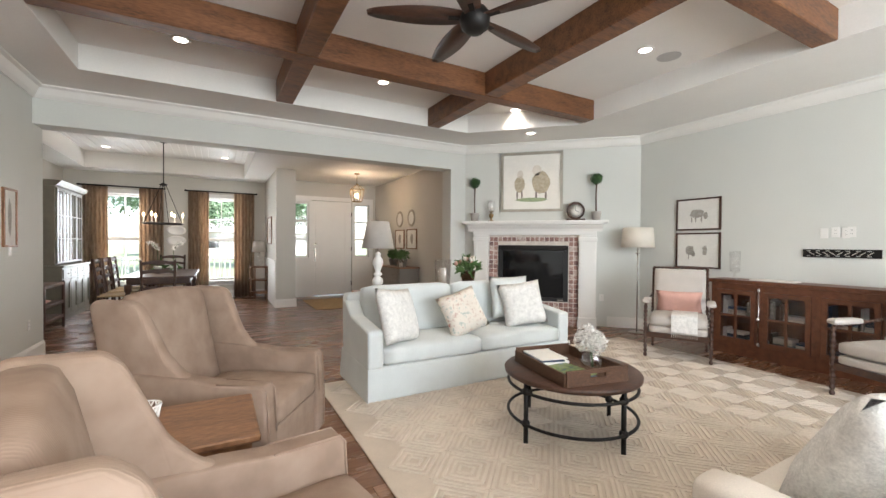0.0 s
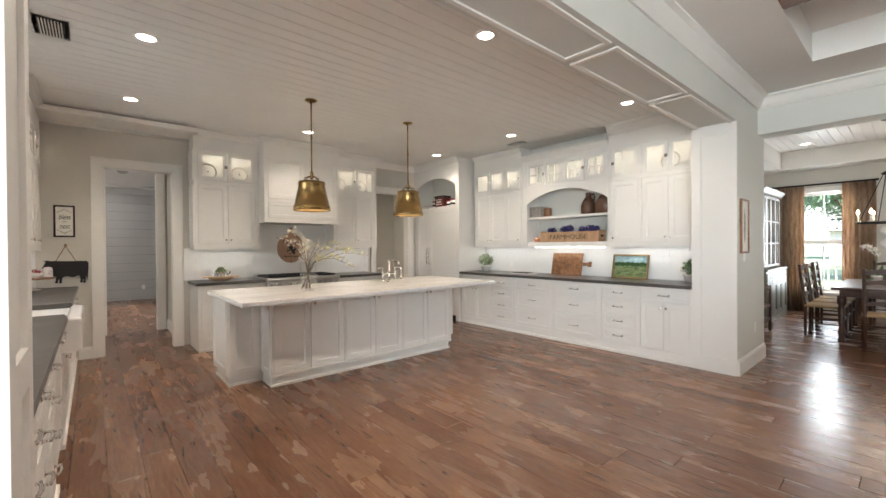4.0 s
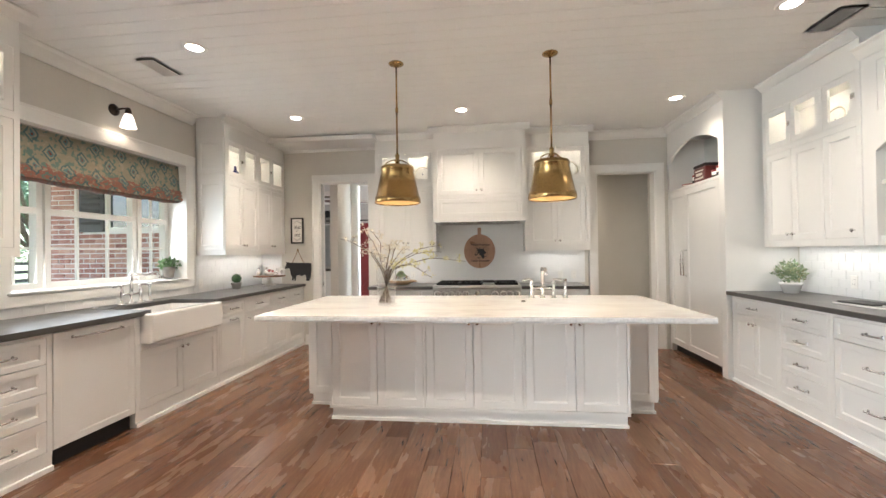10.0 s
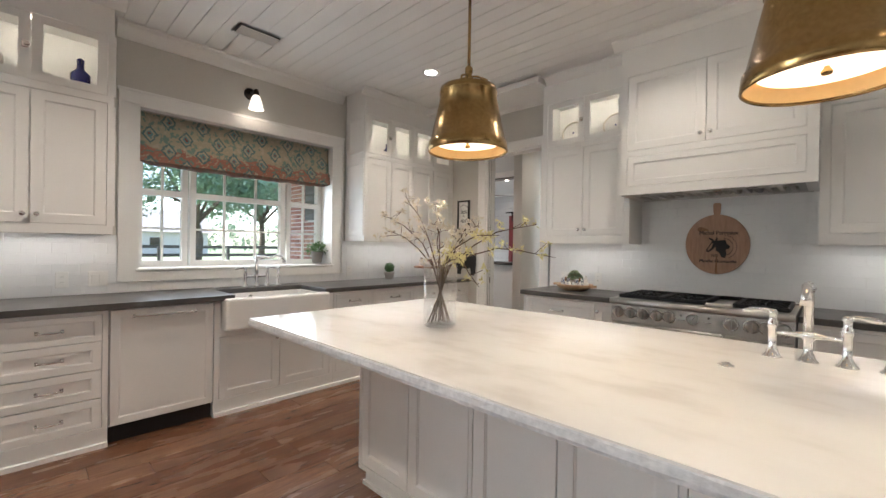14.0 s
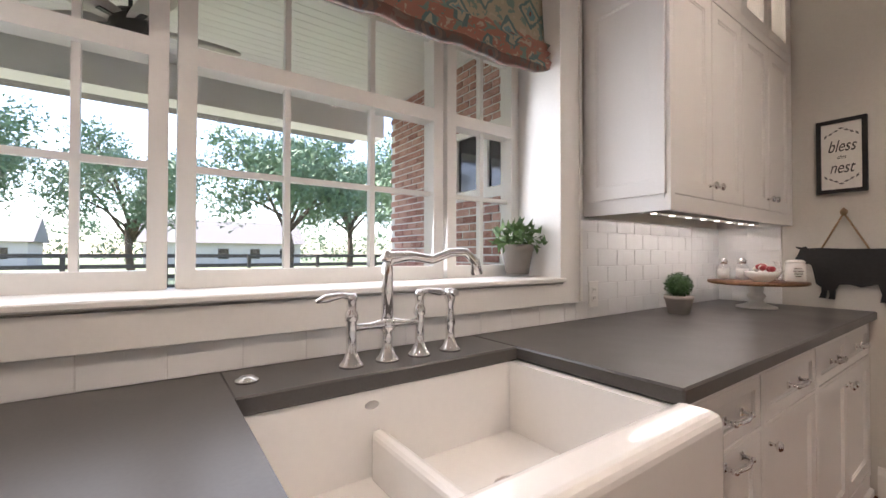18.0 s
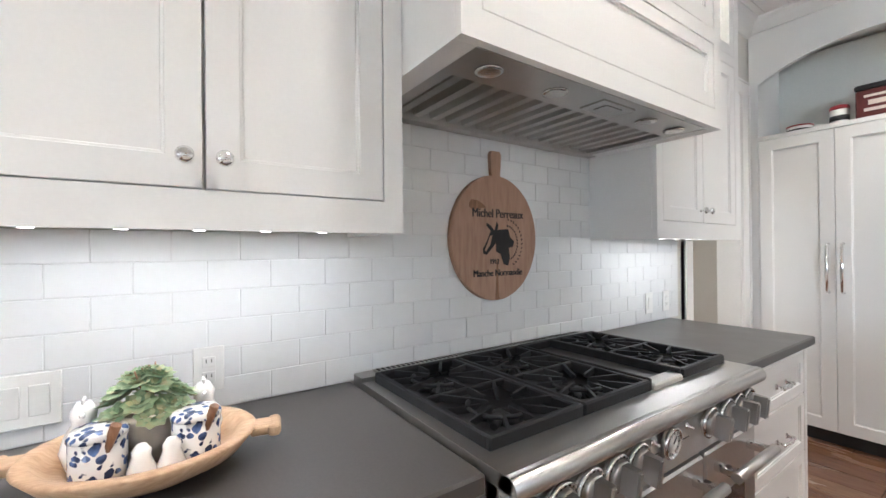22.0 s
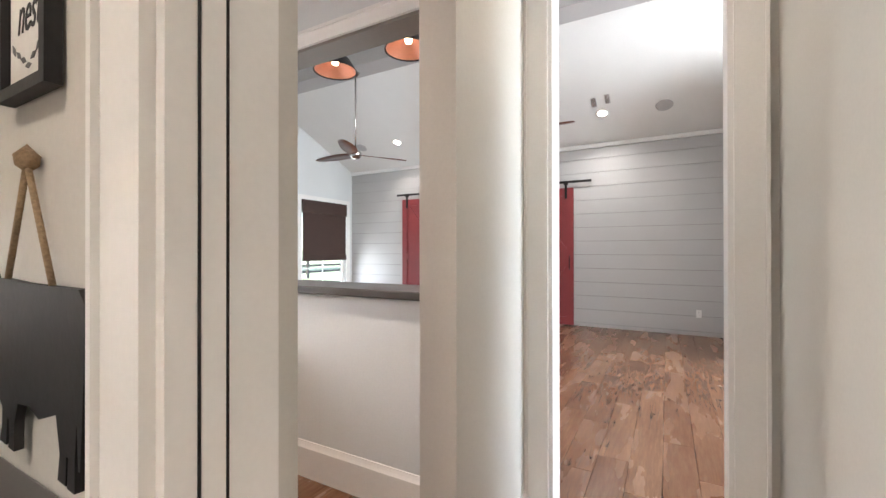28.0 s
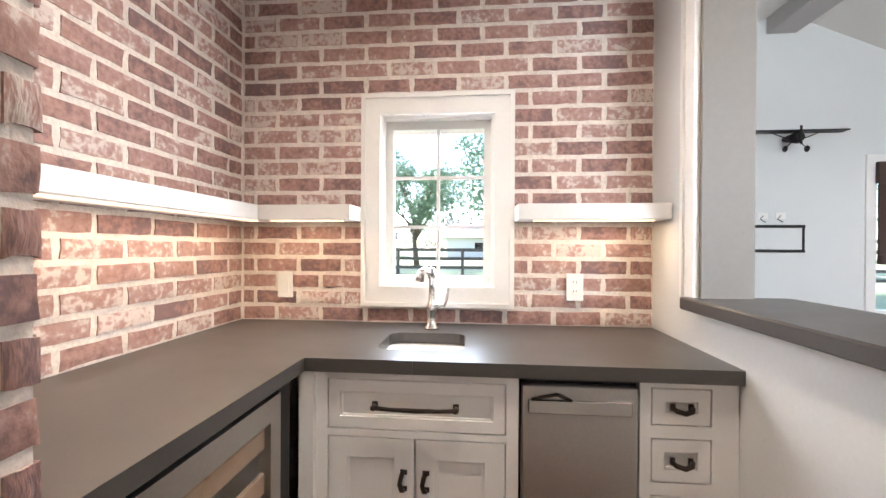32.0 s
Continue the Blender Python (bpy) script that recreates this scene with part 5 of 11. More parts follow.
part("panel", plate(0.0, 0.42, 0.0, 2.66, -0.022, -0.002, [(0.09, 0.33, 0.16, 1.02), (0.09, 0.33, 1.12, 2.55)]), CAB, sp2)
part("backing", box(0.08, 0.34, -0.008, -0.002, 0.15, 2.56), CAB, sp2)
# panelled underside of the header
hp = thing("header_panel", pose(-1.66, 3.0, 2.66), "white panelled underside of the header", "wall panel")
for k in range(4):
    ya = -2.6 + 1.3 * k
    part("frame", turned(plate(-0.17, 0.17, ya, ya + 1.22, -0.012, 0.0, [(-0.14, 0.14, ya + 0.03, ya + 1.19)]), pose(0, 0, 0, 90, 0, 0) @ Matrix.Diagonal((1, 1, 1, 1))), WHITE, hp)

# ---- counters ----
CT0, CT1 = 0.875, 0.915
ct = thing("stone_counter", pose(0, 0, 0), "dark honed stone counter along the window wall", "counter")
part("slab", prism([(-4.20, -0.324), (-1.872, -0.324), (-1.872, 0.375), (-4.115, 0.375), (-4.115, 0.358), (-4.20, 0.358)], "z", CT0, CT1), STONE, ct)
part("slab", box(-7.004, -4.972, -0.324, 0.375, CT0, CT1, 0.005), STONE, ct)
part("slab", box(-4.972, -4.2, -0.324, -0.10, CT0, CT1, 0.004), STONE, ct)
for y0, y1, lb in ((1.53, 2.403, "dark honed stone counter beside the range"), (3.535, 4.36, "dark honed stone counter right of the cooktop")):
    c2 = thing("stone_counter", pose(0, 0, 0), lb.replace("right of", "beyond"), "counter")
    part("slab", box(-6.998, -6.355, y0, y1, CT0, CT1, 0.005), STONE, c2)
c3 = thing("stone_counter", pose(0, 0, 0), "long dark stone counter on white cabinets", "counter")
part("slab", box(-5.65, -1.873, 5.555, 6.248, CT0, CT1, 0.005), STONE, c3)

# farmhouse sink
fs = thing("farmhouse_sink", pose(-4.543, 0, 0), "white porcelain apron sink with two bowls", "sink")
so = turned(plate(-0.43, 0.43, -0.43, 0.14, 0.655, 0.874, [(-0.40, 0.35, -0.385, 0.105)]), pose(0, 0, 0, 90))
part("bowl", so, PORC, fs)
part("bowl_floor", box(-0.405, 0.355, -0.11, 0.39, 0.656, 0.672, 0.003), PORC, fs)
part("apron", box(-0.4295, 0.4295, 0.36, 0.452, 0.652, 0.893, 0.022, 4), PORC, fs)
part("divider", box(0.02, 0.055, -0.106, 0.388, 0.66, 0.785, 0.016, 3), PORC, fs)
part("drain", lathe([(0.045, 0), (0.045, 0.004), (0.02, 0.002), (0.0, 0.001)], -0.19, 0.12, 0.6725, 18), CHROME, fs)
part("drain", lathe([(0.045, 0), (0.045, 0.004), (0.02, 0.002), (0.0, 0.001)], 0.22, 0.12, 0.6725, 18), CHROME, fs)
part("maker_mark", lathe([(0.018, 0), (0.018, 0.0015), (0.0, 0.0015)], 0, 0, 0, 16), NICKEL, fs, "small oval mark", pose(0.05, -0.1035, 0.84, 90) @ Matrix.Diagonal((1, 0.55, 1, 1)))


def bridge_faucet(m, label, swing=0.0):
    t = thing("bridge_faucet", m, label, "faucet", "chrome bridge faucets")
    flange = [(0.031, 0), (0.031, 0.006), (0.022, 0.014), (0.016, 0.03), (0.013, 0.035)]
    for x, h in ((-0.10, 0.16), (0.10, 0.16), (0.0, 0.05)):
        part("post", lathe(flange + [(0.013, h - 0.05), (0.017, h - 0.045), (0.017, h - 0.03), (0.012, h - 0.02), (0.012, h), (0.016, h + 0.008), (0.010, h + 0.02), (0, h + 0.022)] if h > 0.1 else flange + [(0.013, 0.075), (0.02, 0.085), (0.02, 0.105), (0.013, 0.115)], x, 0, 0, 14), CHROME, t)
    part("bridge", tube([(-0.10, 0, 0.095), (-0.05, 0, 0.095), (0, 0, 0.10), (0.05, 0, 0.095), (0.10, 0, 0.095)], [0.010, 0.008, 0.016, 0.008, 0.010], 10), CHROME, t)
    part("spout", tube([(0, 0, 0.10), (0, 0, 0.25), (0, 0.01, 0.27), (0.0, 0.06, 0.275), (0, 0.12, 0.265), (0, 0.17, 0.285), (0, 0.21, 0.285), (0, 0.235, 0.26), (0, 0.24, 0.225)], [0.016, 0.015, 0.019, 0.013, 0.012, 0.012, 0.012, 0.013, 0.017], 12), CHROME, t, "", pose(0, 0, 0, 0, 0, swing))
    part("finial", lathe([(0.019, 0), (0.021, 0.01), (0.012, 0.022), (0.012, 0.026), (0, 0.034)], 0, 0, 0.26, 12), CHROME, t)
    for s in (-1, 1):
        part("lever", tube([(0.10 * s, 0, 0.172), (0.125 * s, 0, 0.178), (0.165 * s, 0, 0.172), (0.19 * s, 0, 0.166)], [0.009, 0.007, 0.011, 0.005], 10), CHROME, t)
    part("side_spray", bm_tube(lathe(flange + [(0.012, 0.07), (0.016, 0.08), (0.011, 0.10), (0.010, 0.13), (0.018, 0.16), (0.014, 0.18), (0, 0.182)], -0.205, 0, 0, 14), [(-0.205, 0, 0.165), (-0.205, 0.03, 0.17)], 0.010, 8), CHROME, t)
    return t


bridge_faucet(pose(-4.575, -0.185, CT1), "polished chrome bridge faucet with side spray at the apron sink", 62)
air = thing("soap_button", pose(-4.24, -0.20, CT1), "small chrome air switch set in the counter", "button")
part("cap", lathe([(0.024, 0), (0.024, 0.006), (0.016, 0.009), (0.014, 0.012), (0, 0.012)], seg=16), CHROME, air)

# ---- island ----
isl = thing("kitchen_island", west(-4.335, 1.825), "white island with panelled doors under a marble slab", "island")
IW = 2.345
ifr = [f for k in range(3) for f in pair(0.02 + k * 0.775, 0.02 + k * 0.775 + 0.755, 0.125, 0.855, ("H", "h"))]
part("carcass", box(0.001, IW - 0.001, 0.024, 0.315, 0.10, 0.874), CAB, isl)
part("face_frame", plate(0, IW, 0.10, 0.875, 0, 0.022, [f[1:5] for f in ifr]), CAB, isl)
for f in ifr:
    add_front(isl, *f)
part("plinth", boxes((0.012, IW - 0.012, 0.040, 0.3155, 0, 0.0995), (0.004, IW - 0.004, 0.026, 0.3155, 0, 0.022)), CAB, isl)
part("wing_body", boxes((-0.318, IW + 0.318, 0.317, 0.90, 0.10, 0.874)), CAB, isl)
part("wing_plinth", boxes((-0.295, IW + 0.295, 0.345, 0.88, 0, 0.0995), (-0.305, IW + 0.305, 0.331, 0.89, 0, 0.022)), CAB, isl)
for x0 in (-0.30, IW + 0.03):
    part("wing_panel", turned(door_mesh(0.27, 0.74, 0.055, 0.009, 0.014), pose(x0, 0.304, 0.115)), CAB, isl)
for xs, rz in ((-0.318, -90), (IW + 0.318, 90)):
    part("end_panel", turned(door_mesh(0.55, 0.74, 0.06, 0.009, 0.014), pose(xs + (-0.012 if rz < 0 else 0.012), 0.335 if rz > 0 else 0.885, 0.115, 0, 0, rz)), CAB, isl)
part("side_panel", turned(door_mesh(0.27, 0.74, 0.05, 0.009, 0.014), pose(-0.012, 0.30, 0.115, 0, 0, -90)), CAB, isl)
part("side_panel", turned(door_mesh(0.27, 0.74, 0.05, 0.009, 0.014), pose(IW + 0.012, 0.02, 0.115, 0, 0, 90)), CAB, isl)
slab = thing("marble_slab", pose(-4.57, 3.005, 0), "white marble slab with a rough chiselled edge", "counter")
sb = box(-0.68, 0.68, -1.555, 1.555, CT0, CT1)
part("top", sb, MARBLE, slab)
eb = bmesh.new()
random.seed(3)
N = 64
lo, hi = [], []
for k in range(N * 2 + 56):
    per = k / (N * 2 + 56)
    L, Wd = 3.11, 1.36
    s = per * 2 * (L + Wd)
    if s < L:
        p, n = (0.68, -1.555 + s), (1, 0)
    elif s < L + Wd:
        p, n = (0.68 - (s - L), 1.555), (0, 1)
    elif s < 2 * L + Wd:
        p, n = (-0.68, 1.555 - (s - L - Wd)), (-1, 0)
    else:
        p, n = (-0.68 + (s - 2 * L - Wd), -1.555), (0, -1)
    row = []
    for z, o in ((CT1 - 0.001, -0.004), (CT1 - 0.010, 0.001 + random.random() * 0.004), (CT0 + 0.012, 0.002 + random.random() * 0.006), (CT0 - 0.001, -0.002 + random.random() * 0.003)):
        row.append(eb.verts.new((p[0] + n[0] * o, p[1] + n[1] * o, z)))
    lo.append(row)
for a, b in zip(lo, lo[1:] + lo[:1]):
    for k in range(3):
        eb.faces.new((a[k + 1], b[k + 1], b[k], a[k]))
part("chiselled_edge", eb, MEDGE, slab, "grey-white chiselled stone edge")
bridge_faucet(pose(-5.0, 3.62, CT1, 0, 0, -90), "polished chrome bridge faucet on the marble island")
i2 = thing("soap_button", pose(-4.72, 3.42, CT1), "small chrome air switch set in the marble", "button")
part("cap", lathe([(0.024, 0), (0.024, 0.006), (0.016, 0.009), (0.014, 0.012), (0, 0.012)], seg=16), CHROME, i2)

# ---- lamps of the kitchen ----


def can_light(x, y, z, watts, label="round recessed ceiling light with a white trim", color=WARM):
    t = thing("recessed_light", pose(x, y, z), label, "ceiling light", "recessed ceiling lights")
    part("trim_ring", lathe([(0.062, -0.001), (0.064, -0.006), (0.088, -0.008), (0.092, -0.002), (0.092, 0.0)], seg=28), WHITE, t)
    part("lens", lathe([(0.062, -0.002), (0.0, -0.0021)], seg=24), CANGLOW, t, "bright lens")
    lamp = new("can_lamp", bpy.data.lights.new("can_lamp", "SPOT"))
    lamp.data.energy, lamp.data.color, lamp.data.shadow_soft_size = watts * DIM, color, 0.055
    lamp.data.spot_size, lamp.data.spot_blend = radians(128), 0.8
    lamp.matrix_world = look((x, y, z - 0.02), (x, y + 0.0001, 0))
    return t


for x, y in ((-4.10, 0.84), (-5.80, 0.84), (-2.40, 0.84), (-2.40, 2.82), (-5.825, 2.835), (-2.385, 5.15), (-4.12, 5.185), (-5.81, 5.175)):
    can_light(x, y, KC, 55 if x < -5.82 and y > 2 and y < 3 else (60 if y > 5 else 92))
# the last two cans are assumed, out of view, to carry on the rows
for x, y in ((0.04, 5.03), (2.16, 5.03), (4.25, 5.03), (4.2, 2.89), (0.04, 0.95), (2.16, 0.95)):
    can_light(x, y, 3.345, 45 if x > 4.22 and y > 5 else 85)
can_light(4.64, 5.13, LC, 26)
# can added out of view to brighten the back passage wall
can_light(-7.45, 4.1, 2.95, 80)
for x, y in ((-1.55, 8.4), (0.5, 8.4), (-1.55, 10.4), (0.5, 10.4)):
    can_light(x, y, 3.2, 22)
can_light(-8.0, 1.0, BC, 20)
can_light(-7.6, -0.5, BC, 110)


def vent(m, w=0.36, d=0.20):
    t = thing("ceiling_vent", m, "white slotted ceiling air vent", "vent", "ceiling vents")
    part("frame", turned(plate(-w / 2, w / 2, -d / 2, d / 2, 0, 0.012, [(-w / 2 + 0.03, w / 2 - 0.03, -d / 2 + 0.03, d / 2 - 0.03)]), pose(0, 0, 0, 90)), WHITE, t)
    part("backing", box(-w / 2 + 0.028, w / 2 - 0.028, -d / 2 + 0.028, d / 2 - 0.028, -0.003, -0.001), SHADOW, t)
    n = int((d - 0.06) / 0.017)
    sm = mesh_of(turned(box(-w / 2 + 0.03, w / 2 - 0.03, -0.0055, 0.0055, -0.001, 0.001), pose(0, 0, 0, 50)), WHITE, "slat")
    for k in range(n):
        shared("slat", sm, t, pose(0, -d / 2 + 0.038 + k * 0.017, -0.007))
    return t


vent(pose(-4.37, 0.30, KC, 0, 0, 0))
vent(pose(-4.376, 5.64, KC, 0, 0, 0))


def pendant(y):
    t = thing("pendant_light", pose(-4.59, y, KC), "aged brass pendant with a flared drum shade", "pendant light", "brass island pendants")
    part("canopy", lathe([(0.0, 0), (0.062, -0.001), (0.066, -0.008), (0.052, -0.016), (0.030, -0.022), (0.012, -0.034), (0.0, -0.035)][::-1], seg=24), BRASS, t)
    part("rod", tube([(0, 0, -0.03), (0, 0, -0.40)], 0.008, 10), BRASS, t)
    part("rod", tube([(0, 0, -0.42), (0, 0, -0.80)], 0.008, 10), BRASS, t)
    part("coupling", lathe([(0.0, -0.022), (0.014, -0.02), (0.014, -0.006), (0.010, 0.0), (0.014, 0.006), (0.014, 0.02), (0.0, 0.022)], 0, 0, -0.41, 14), BRASS, t)
    part("finial", lathe([(0.0, -0.055), (0.016, -0.05), (0.024, -0.028), (0.014, -0.008), (0.019, 0.0), (0.019, 0.024), (0.010, 0.034), (0.0, 0.034)], 0, 0, -0.82, 14), BRASS, t)
    for s in (0, 90):
        a = radians(s + 20)
        part("yoke", tube([(math.cos(a) * r, math.sin(a) * r, z) for r, z in ((-0.108, -0.905), (-0.096, -0.87), (-0.045, -0.845), (0, -0.838), (0.045, -0.845), (0.096, -0.87), (0.108, -0.905))], 0.005, 8), BRASS, t)
    part("shade", lathe([(0.0, -0.896), (0.128, -0.898), (0.141, -0.903), (0.145, -0.935), (0.139, -0.942), (0.186, -1.160), (0.194, -1.166), (0.199, -1.214), (0.193, -1.219), (0.192, -1.21), (0.184, -1.17), (0.134, -0.942), (0.0, -0.915)], seg=44), BRASS, t, "brushed brass shade with two raised bands")
    part("lining", lathe([(0.0, -0.918), (0.132, -0.945), (0.1825, -1.17), (0.1905, -1.208)], seg=40, caps=False), LIFT, t, "warm glowing brass lining")
    part("diffuser", lathe([(0.0, -1.172), (0.160, -1.171), (0.160, -1.165), (0.0, -1.164)], seg=32), OPALP, t, "lit opal diffuser")
    part("diffuser_knob", lathe([(0.0, -1.198), (0.012, -1.194), (0.014, -1.186), (0.007, -1.176), (0.007, -1.172)], seg=12), BRASS, t)
    lamp = new("pendant_lamp", bpy.data.lights.new("pendant_lamp", "SPOT"))
    lamp.data.energy, lamp.data.color, lamp.data.shadow_soft_size = 80 * DIM, (1.0, 0.80, 0.55), 0.05
    lamp.data.spot_size, lamp.data.spot_blend = radians(120), 0.6
    lamp.matrix_world = look((-4.59, y, KC - 1.165), (-4.59, y + 0.0001, 0))


OPALP = glow("lit_diffuser", (1.0, 0.80, 0.52), 3.0)
pendant(2.353)
pendant(3.659)

sc = thing("wall_sconce", pose(-4.547, -0.325, 2.725), "dark bronze wall sconce with a white glass bell", "wall sconce")
part("rosette", turned(lathe([(0.055, 0), (0.055, 0.008), (0.04, 0.016), (0.012, 0.03), (0.0, 0.03)], seg=20), pose(0, 0, 0, -90)), BRONZE, sc)
part("arm", tube([(0, 0.02, 0), (0, 0.09, 0.005), (0, 0.135, 0.005), (0, 0.15, -0.02)], 0.009, 10), BRONZE, sc)
part("collar", lathe([(0.0, 0.03), (0.012, 0.03), (0.022, 0.015), (0.028, -0.02), (0.026, -0.03), (0.0, -0.03)][::-1], 0, 0.15, -0.02, 14), BRONZE, sc)
part("bell_shade", lathe([(0.026, -0.03), (0.040, -0.055), (0.052, -0.10), (0.064, -0.15), (0.067, -0.155), (0.062, -0.152), (0.048, -0.10), (0.036, -0.055), (0.022, -0.035)], 0, 0.15, -0.02, 24), OPAL, sc, "lit white glass bell shade")
sl2 = new("sconce_lamp", bpy.data.lights.new("sconce_lamp", "POINT"))
sl2.data.energy, sl2.data.color, sl2.data.shadow_soft_size = 0.9 * DIM, WARM, 0.04
sl2.matrix_world = pose(-4.547, -0.175, 2.56)

# under-cabinet and hood light on the counters
for x, y, w, rz in ((-6.30, -0.16, 1.2, 0), (-2.72, -0.16, 1.5, 0), (-6.79, 1.99, 0.7, 90), (-6.79, 4.03, 0.7, 90), (-5.05, 6.06, 0.95, 0), (-3.74, 6.06, 1.25, 0), (-2.43, 6.06, 0.95, 0)):
    lp = new("strip_lamp", bpy.data.lights.new("strip_lamp", "AREA"))
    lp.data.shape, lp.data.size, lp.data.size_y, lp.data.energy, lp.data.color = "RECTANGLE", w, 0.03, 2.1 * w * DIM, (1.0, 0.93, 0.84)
    lp.matrix_world = pose(x, y, 1.362, 0, 0, rz)

# ---- range ----
rg = thing("gas_range", west(-6.285, 2.408), "wide stainless gas range with cast grates", "range")
RW, RD = 1.118, 0.70
part("body", box(0.002, RW - 0.002, 0.05, RD, 0.10, 0.895), STEEL, rg)
part("toe_kick", box(0.02, RW - 0.02, 0.10, 0.5, 0.0, 0.10), BLACKP, rg)
part("top_rim", boxes((0.0, RW, 0.012, 0.105, 0.898, 0.928), (0.0, RW, 0.625, RD, 0.898, 0.9265), (0.0, 0.034, 0.105, 0.625, 0.898, 0.928), (RW - 0.032, RW, 0.105, 0.625, 0.898, 0.928)), STEEL, rg)
part("burner_tray", box(0.03, RW - 0.03, 0.115, 0.625, 0.896, 0.906), CAST, rg, "black enamel burner tray")
part("bullnose", tube([(0.0, 0.022, 0.905), (RW, 0.022, 0.905)], 0.024, 16), STEEL, rg)
part("control_panel", prism([(0.03, 0.76), (0.045, 0.895), (0.08, 0.895), (0.08, 0.76)], "x", 0.002, RW - 0.002), STEEL, rg)
part("back_guard", boxes((0.0, RW, 0.64, RD, 0.926, 0.940), (0.06, RW - 0.06, 0.655, 0.69, 0.940, 0.946)), STEEL, rg)
slot = mesh_of(box(-0.004, 0.004, -0.011, 0.011, 0, 0.0012), SHADOW, "vent_slot")
for k in range(56):
    shared("vent_slot", slot, rg, pose(0.07 + k * 0.0176, 0.6725, 0.946))
kn = bmesh.new()
bm_lathe(kn, [(0.034, 0), (0.034, 0.018), (0.031, 0.022), (0.0, 0.022)], seg=22)
bar = [(-0.011, -0.030), (0.011, -0.030), (0.011, 0.030), (-0.011, 0.030)]
lo, hi = [kn.verts.new((x, y, 0.018)) for x, y in bar], [kn.verts.new((x * 0.75, y * 1.12, 0.062)) for x, y in bar]
kn.faces.new(hi)
for k in range(4):
    kn.faces.new((lo[k], lo[(k + 1) % 4], hi[(k + 1) % 4], hi[k]))
bmesh.ops.bevel(kn, geom=[e for e in kn.edges if e.verts[0] in hi and e.verts[1] in hi], offset=0.004, segments=2, affect="EDGES")
KNOBR = mesh_of(turned(kn, pose(0, 0, 0, 96)), STEEL, "burner_knob")
BEZ = mesh_of(turned(lathe([(0.046, 0), (0.046, 0.010), (0.043, 0.013), (0.036, 0.013), (0.036, 0.0)], seg=26), pose(0, 0, 0, 96)), CHROME, "knob_bezel")
mk = bmesh.new()
for k in range(7):
    a = radians(30 + k * 20)
    bm_box(mk, 0.0395 * math.cos(a) - 0.002, 0.0395 * math.cos(a) + 0.002, 0.0395 * math.sin(a) - 0.002, 0.0395 * math.sin(a) + 0.002, 0.013, 0.0136)
MARK = mesh_of(turned(mk, pose(0, 0, 0, 96)), INK, "bezel_mark")
for x in (0.06, 0.15, 0.24, 0.335, 0.42, 0.79, 0.90, 0.98, 1.06):
    shared("burner_knob", KNOBR, rg, pose(x, 0.036, 0.825))
    shared("knob_bezel", BEZ, rg, pose(x, 0.037, 0.825))
    shared("bezel_mark", MARK, rg, pose(x, 0.037, 0.825))
for x in (0.495, 0.665):
    part("toggle_switch", turned(lathe([(0.008, 0.0), (0.008, 0.004), (0.003, 0.006), (0.0035, 0.018), (0.0, 0.020)], seg=12), pose(x, 0.037, 0.845, 96)), CHROME, rg)
dl = part("clock_dial", turned(lathe([(0.040, 0), (0.042, 0.014), (0.036, 0.017), (0.034, 0.012), (0.0, 0.012)], seg=26), pose(0.57, 0.036, 0.828, 96)), CHROME, rg, "round oven dial")
part("dial_face", turned(lathe([(0.033, 0.0125), (0.0, 0.0126)], seg=24), pose(0.57, 0.036, 0.828, 96)), PAPER, dl)
tick = bmesh.new()
for k in range(12):
    a = 2 * math.pi * k / 12
    bm_tube(tick, [(0.024 * math.cos(a), 0.024 * math.sin(a), 0.013), (0.030 * math.cos(a), 0.030 * math.sin(a), 0.013)], 0.001, 4)
bm_tube(tick, [(0, 0, 0.0135), (0.012, 0.018, 0.0135)], 0.0012, 4)
part("dial_marks", turned(tick, pose(0.57, 0.036, 0.828, 96)), INK, dl)
for x in (0.497, 0.655):
    part("display", turned(box(-0.024, 0.024, -0.010, 0.010, 0, 0.002), pose(x, 0.0385, 0.805, 96)), BLACKG, rg)
for x0, x1 in ((0.01, 0.745), (0.757, RW - 0.01)):
    d = part("oven_door", box(x0, x1, 0.028, 0.05, 0.14, 0.745, 0.006), STEEL, rg)
    part("oven_window", box(x0 + 0.09, x1 - 0.09, 0.0265, 0.032, 0.25, 0.60, 0.002), BLACKG, d, "dark oven glass")
    hb = tube([(x0 + 0.03, -0.035, 0.695), (x1 - 0.03, -0.035, 0.695)], 0.014, 14)
    part("handle", hb, STEEL, d)
    for xb in (x0 + 0.06, x1 - 0.06):
        part("handle_bracket", box(xb - 0.014, xb + 0.014, -0.035, 0.03, 0.683, 0.707, 0.004), CHROME, d)


def finger(bm, p, q, w=0.0085, h=0.017):
    """A tapered cast finger that runs from the frame at p towards the flame at q."""
    p, q = Vector(p), Vector(q)
    d = (q - p).normalized()
    n = Vector((-d.y, d.x, 0)) * w / 2
    e = q - d * 0.02
    top = [p + n, e + n * 0.8, q + n * 0.35, q - n * 0.35, e - n * 0.8, p - n]
    a = [bm.verts.new(v) for v in top]
    b = [bm.verts.new(v - Vector((0, 0, h if k in (0, 1, 4, 5) else h * 0.35))) for k, v in enumerate(top)]
    bm.faces.new(a[::-1])
    bm.faces.new(b)
    for k in range(6):
        bm.faces.new((a[k], a[(k + 1) % 6], b[(k + 1) % 6], b[k]))


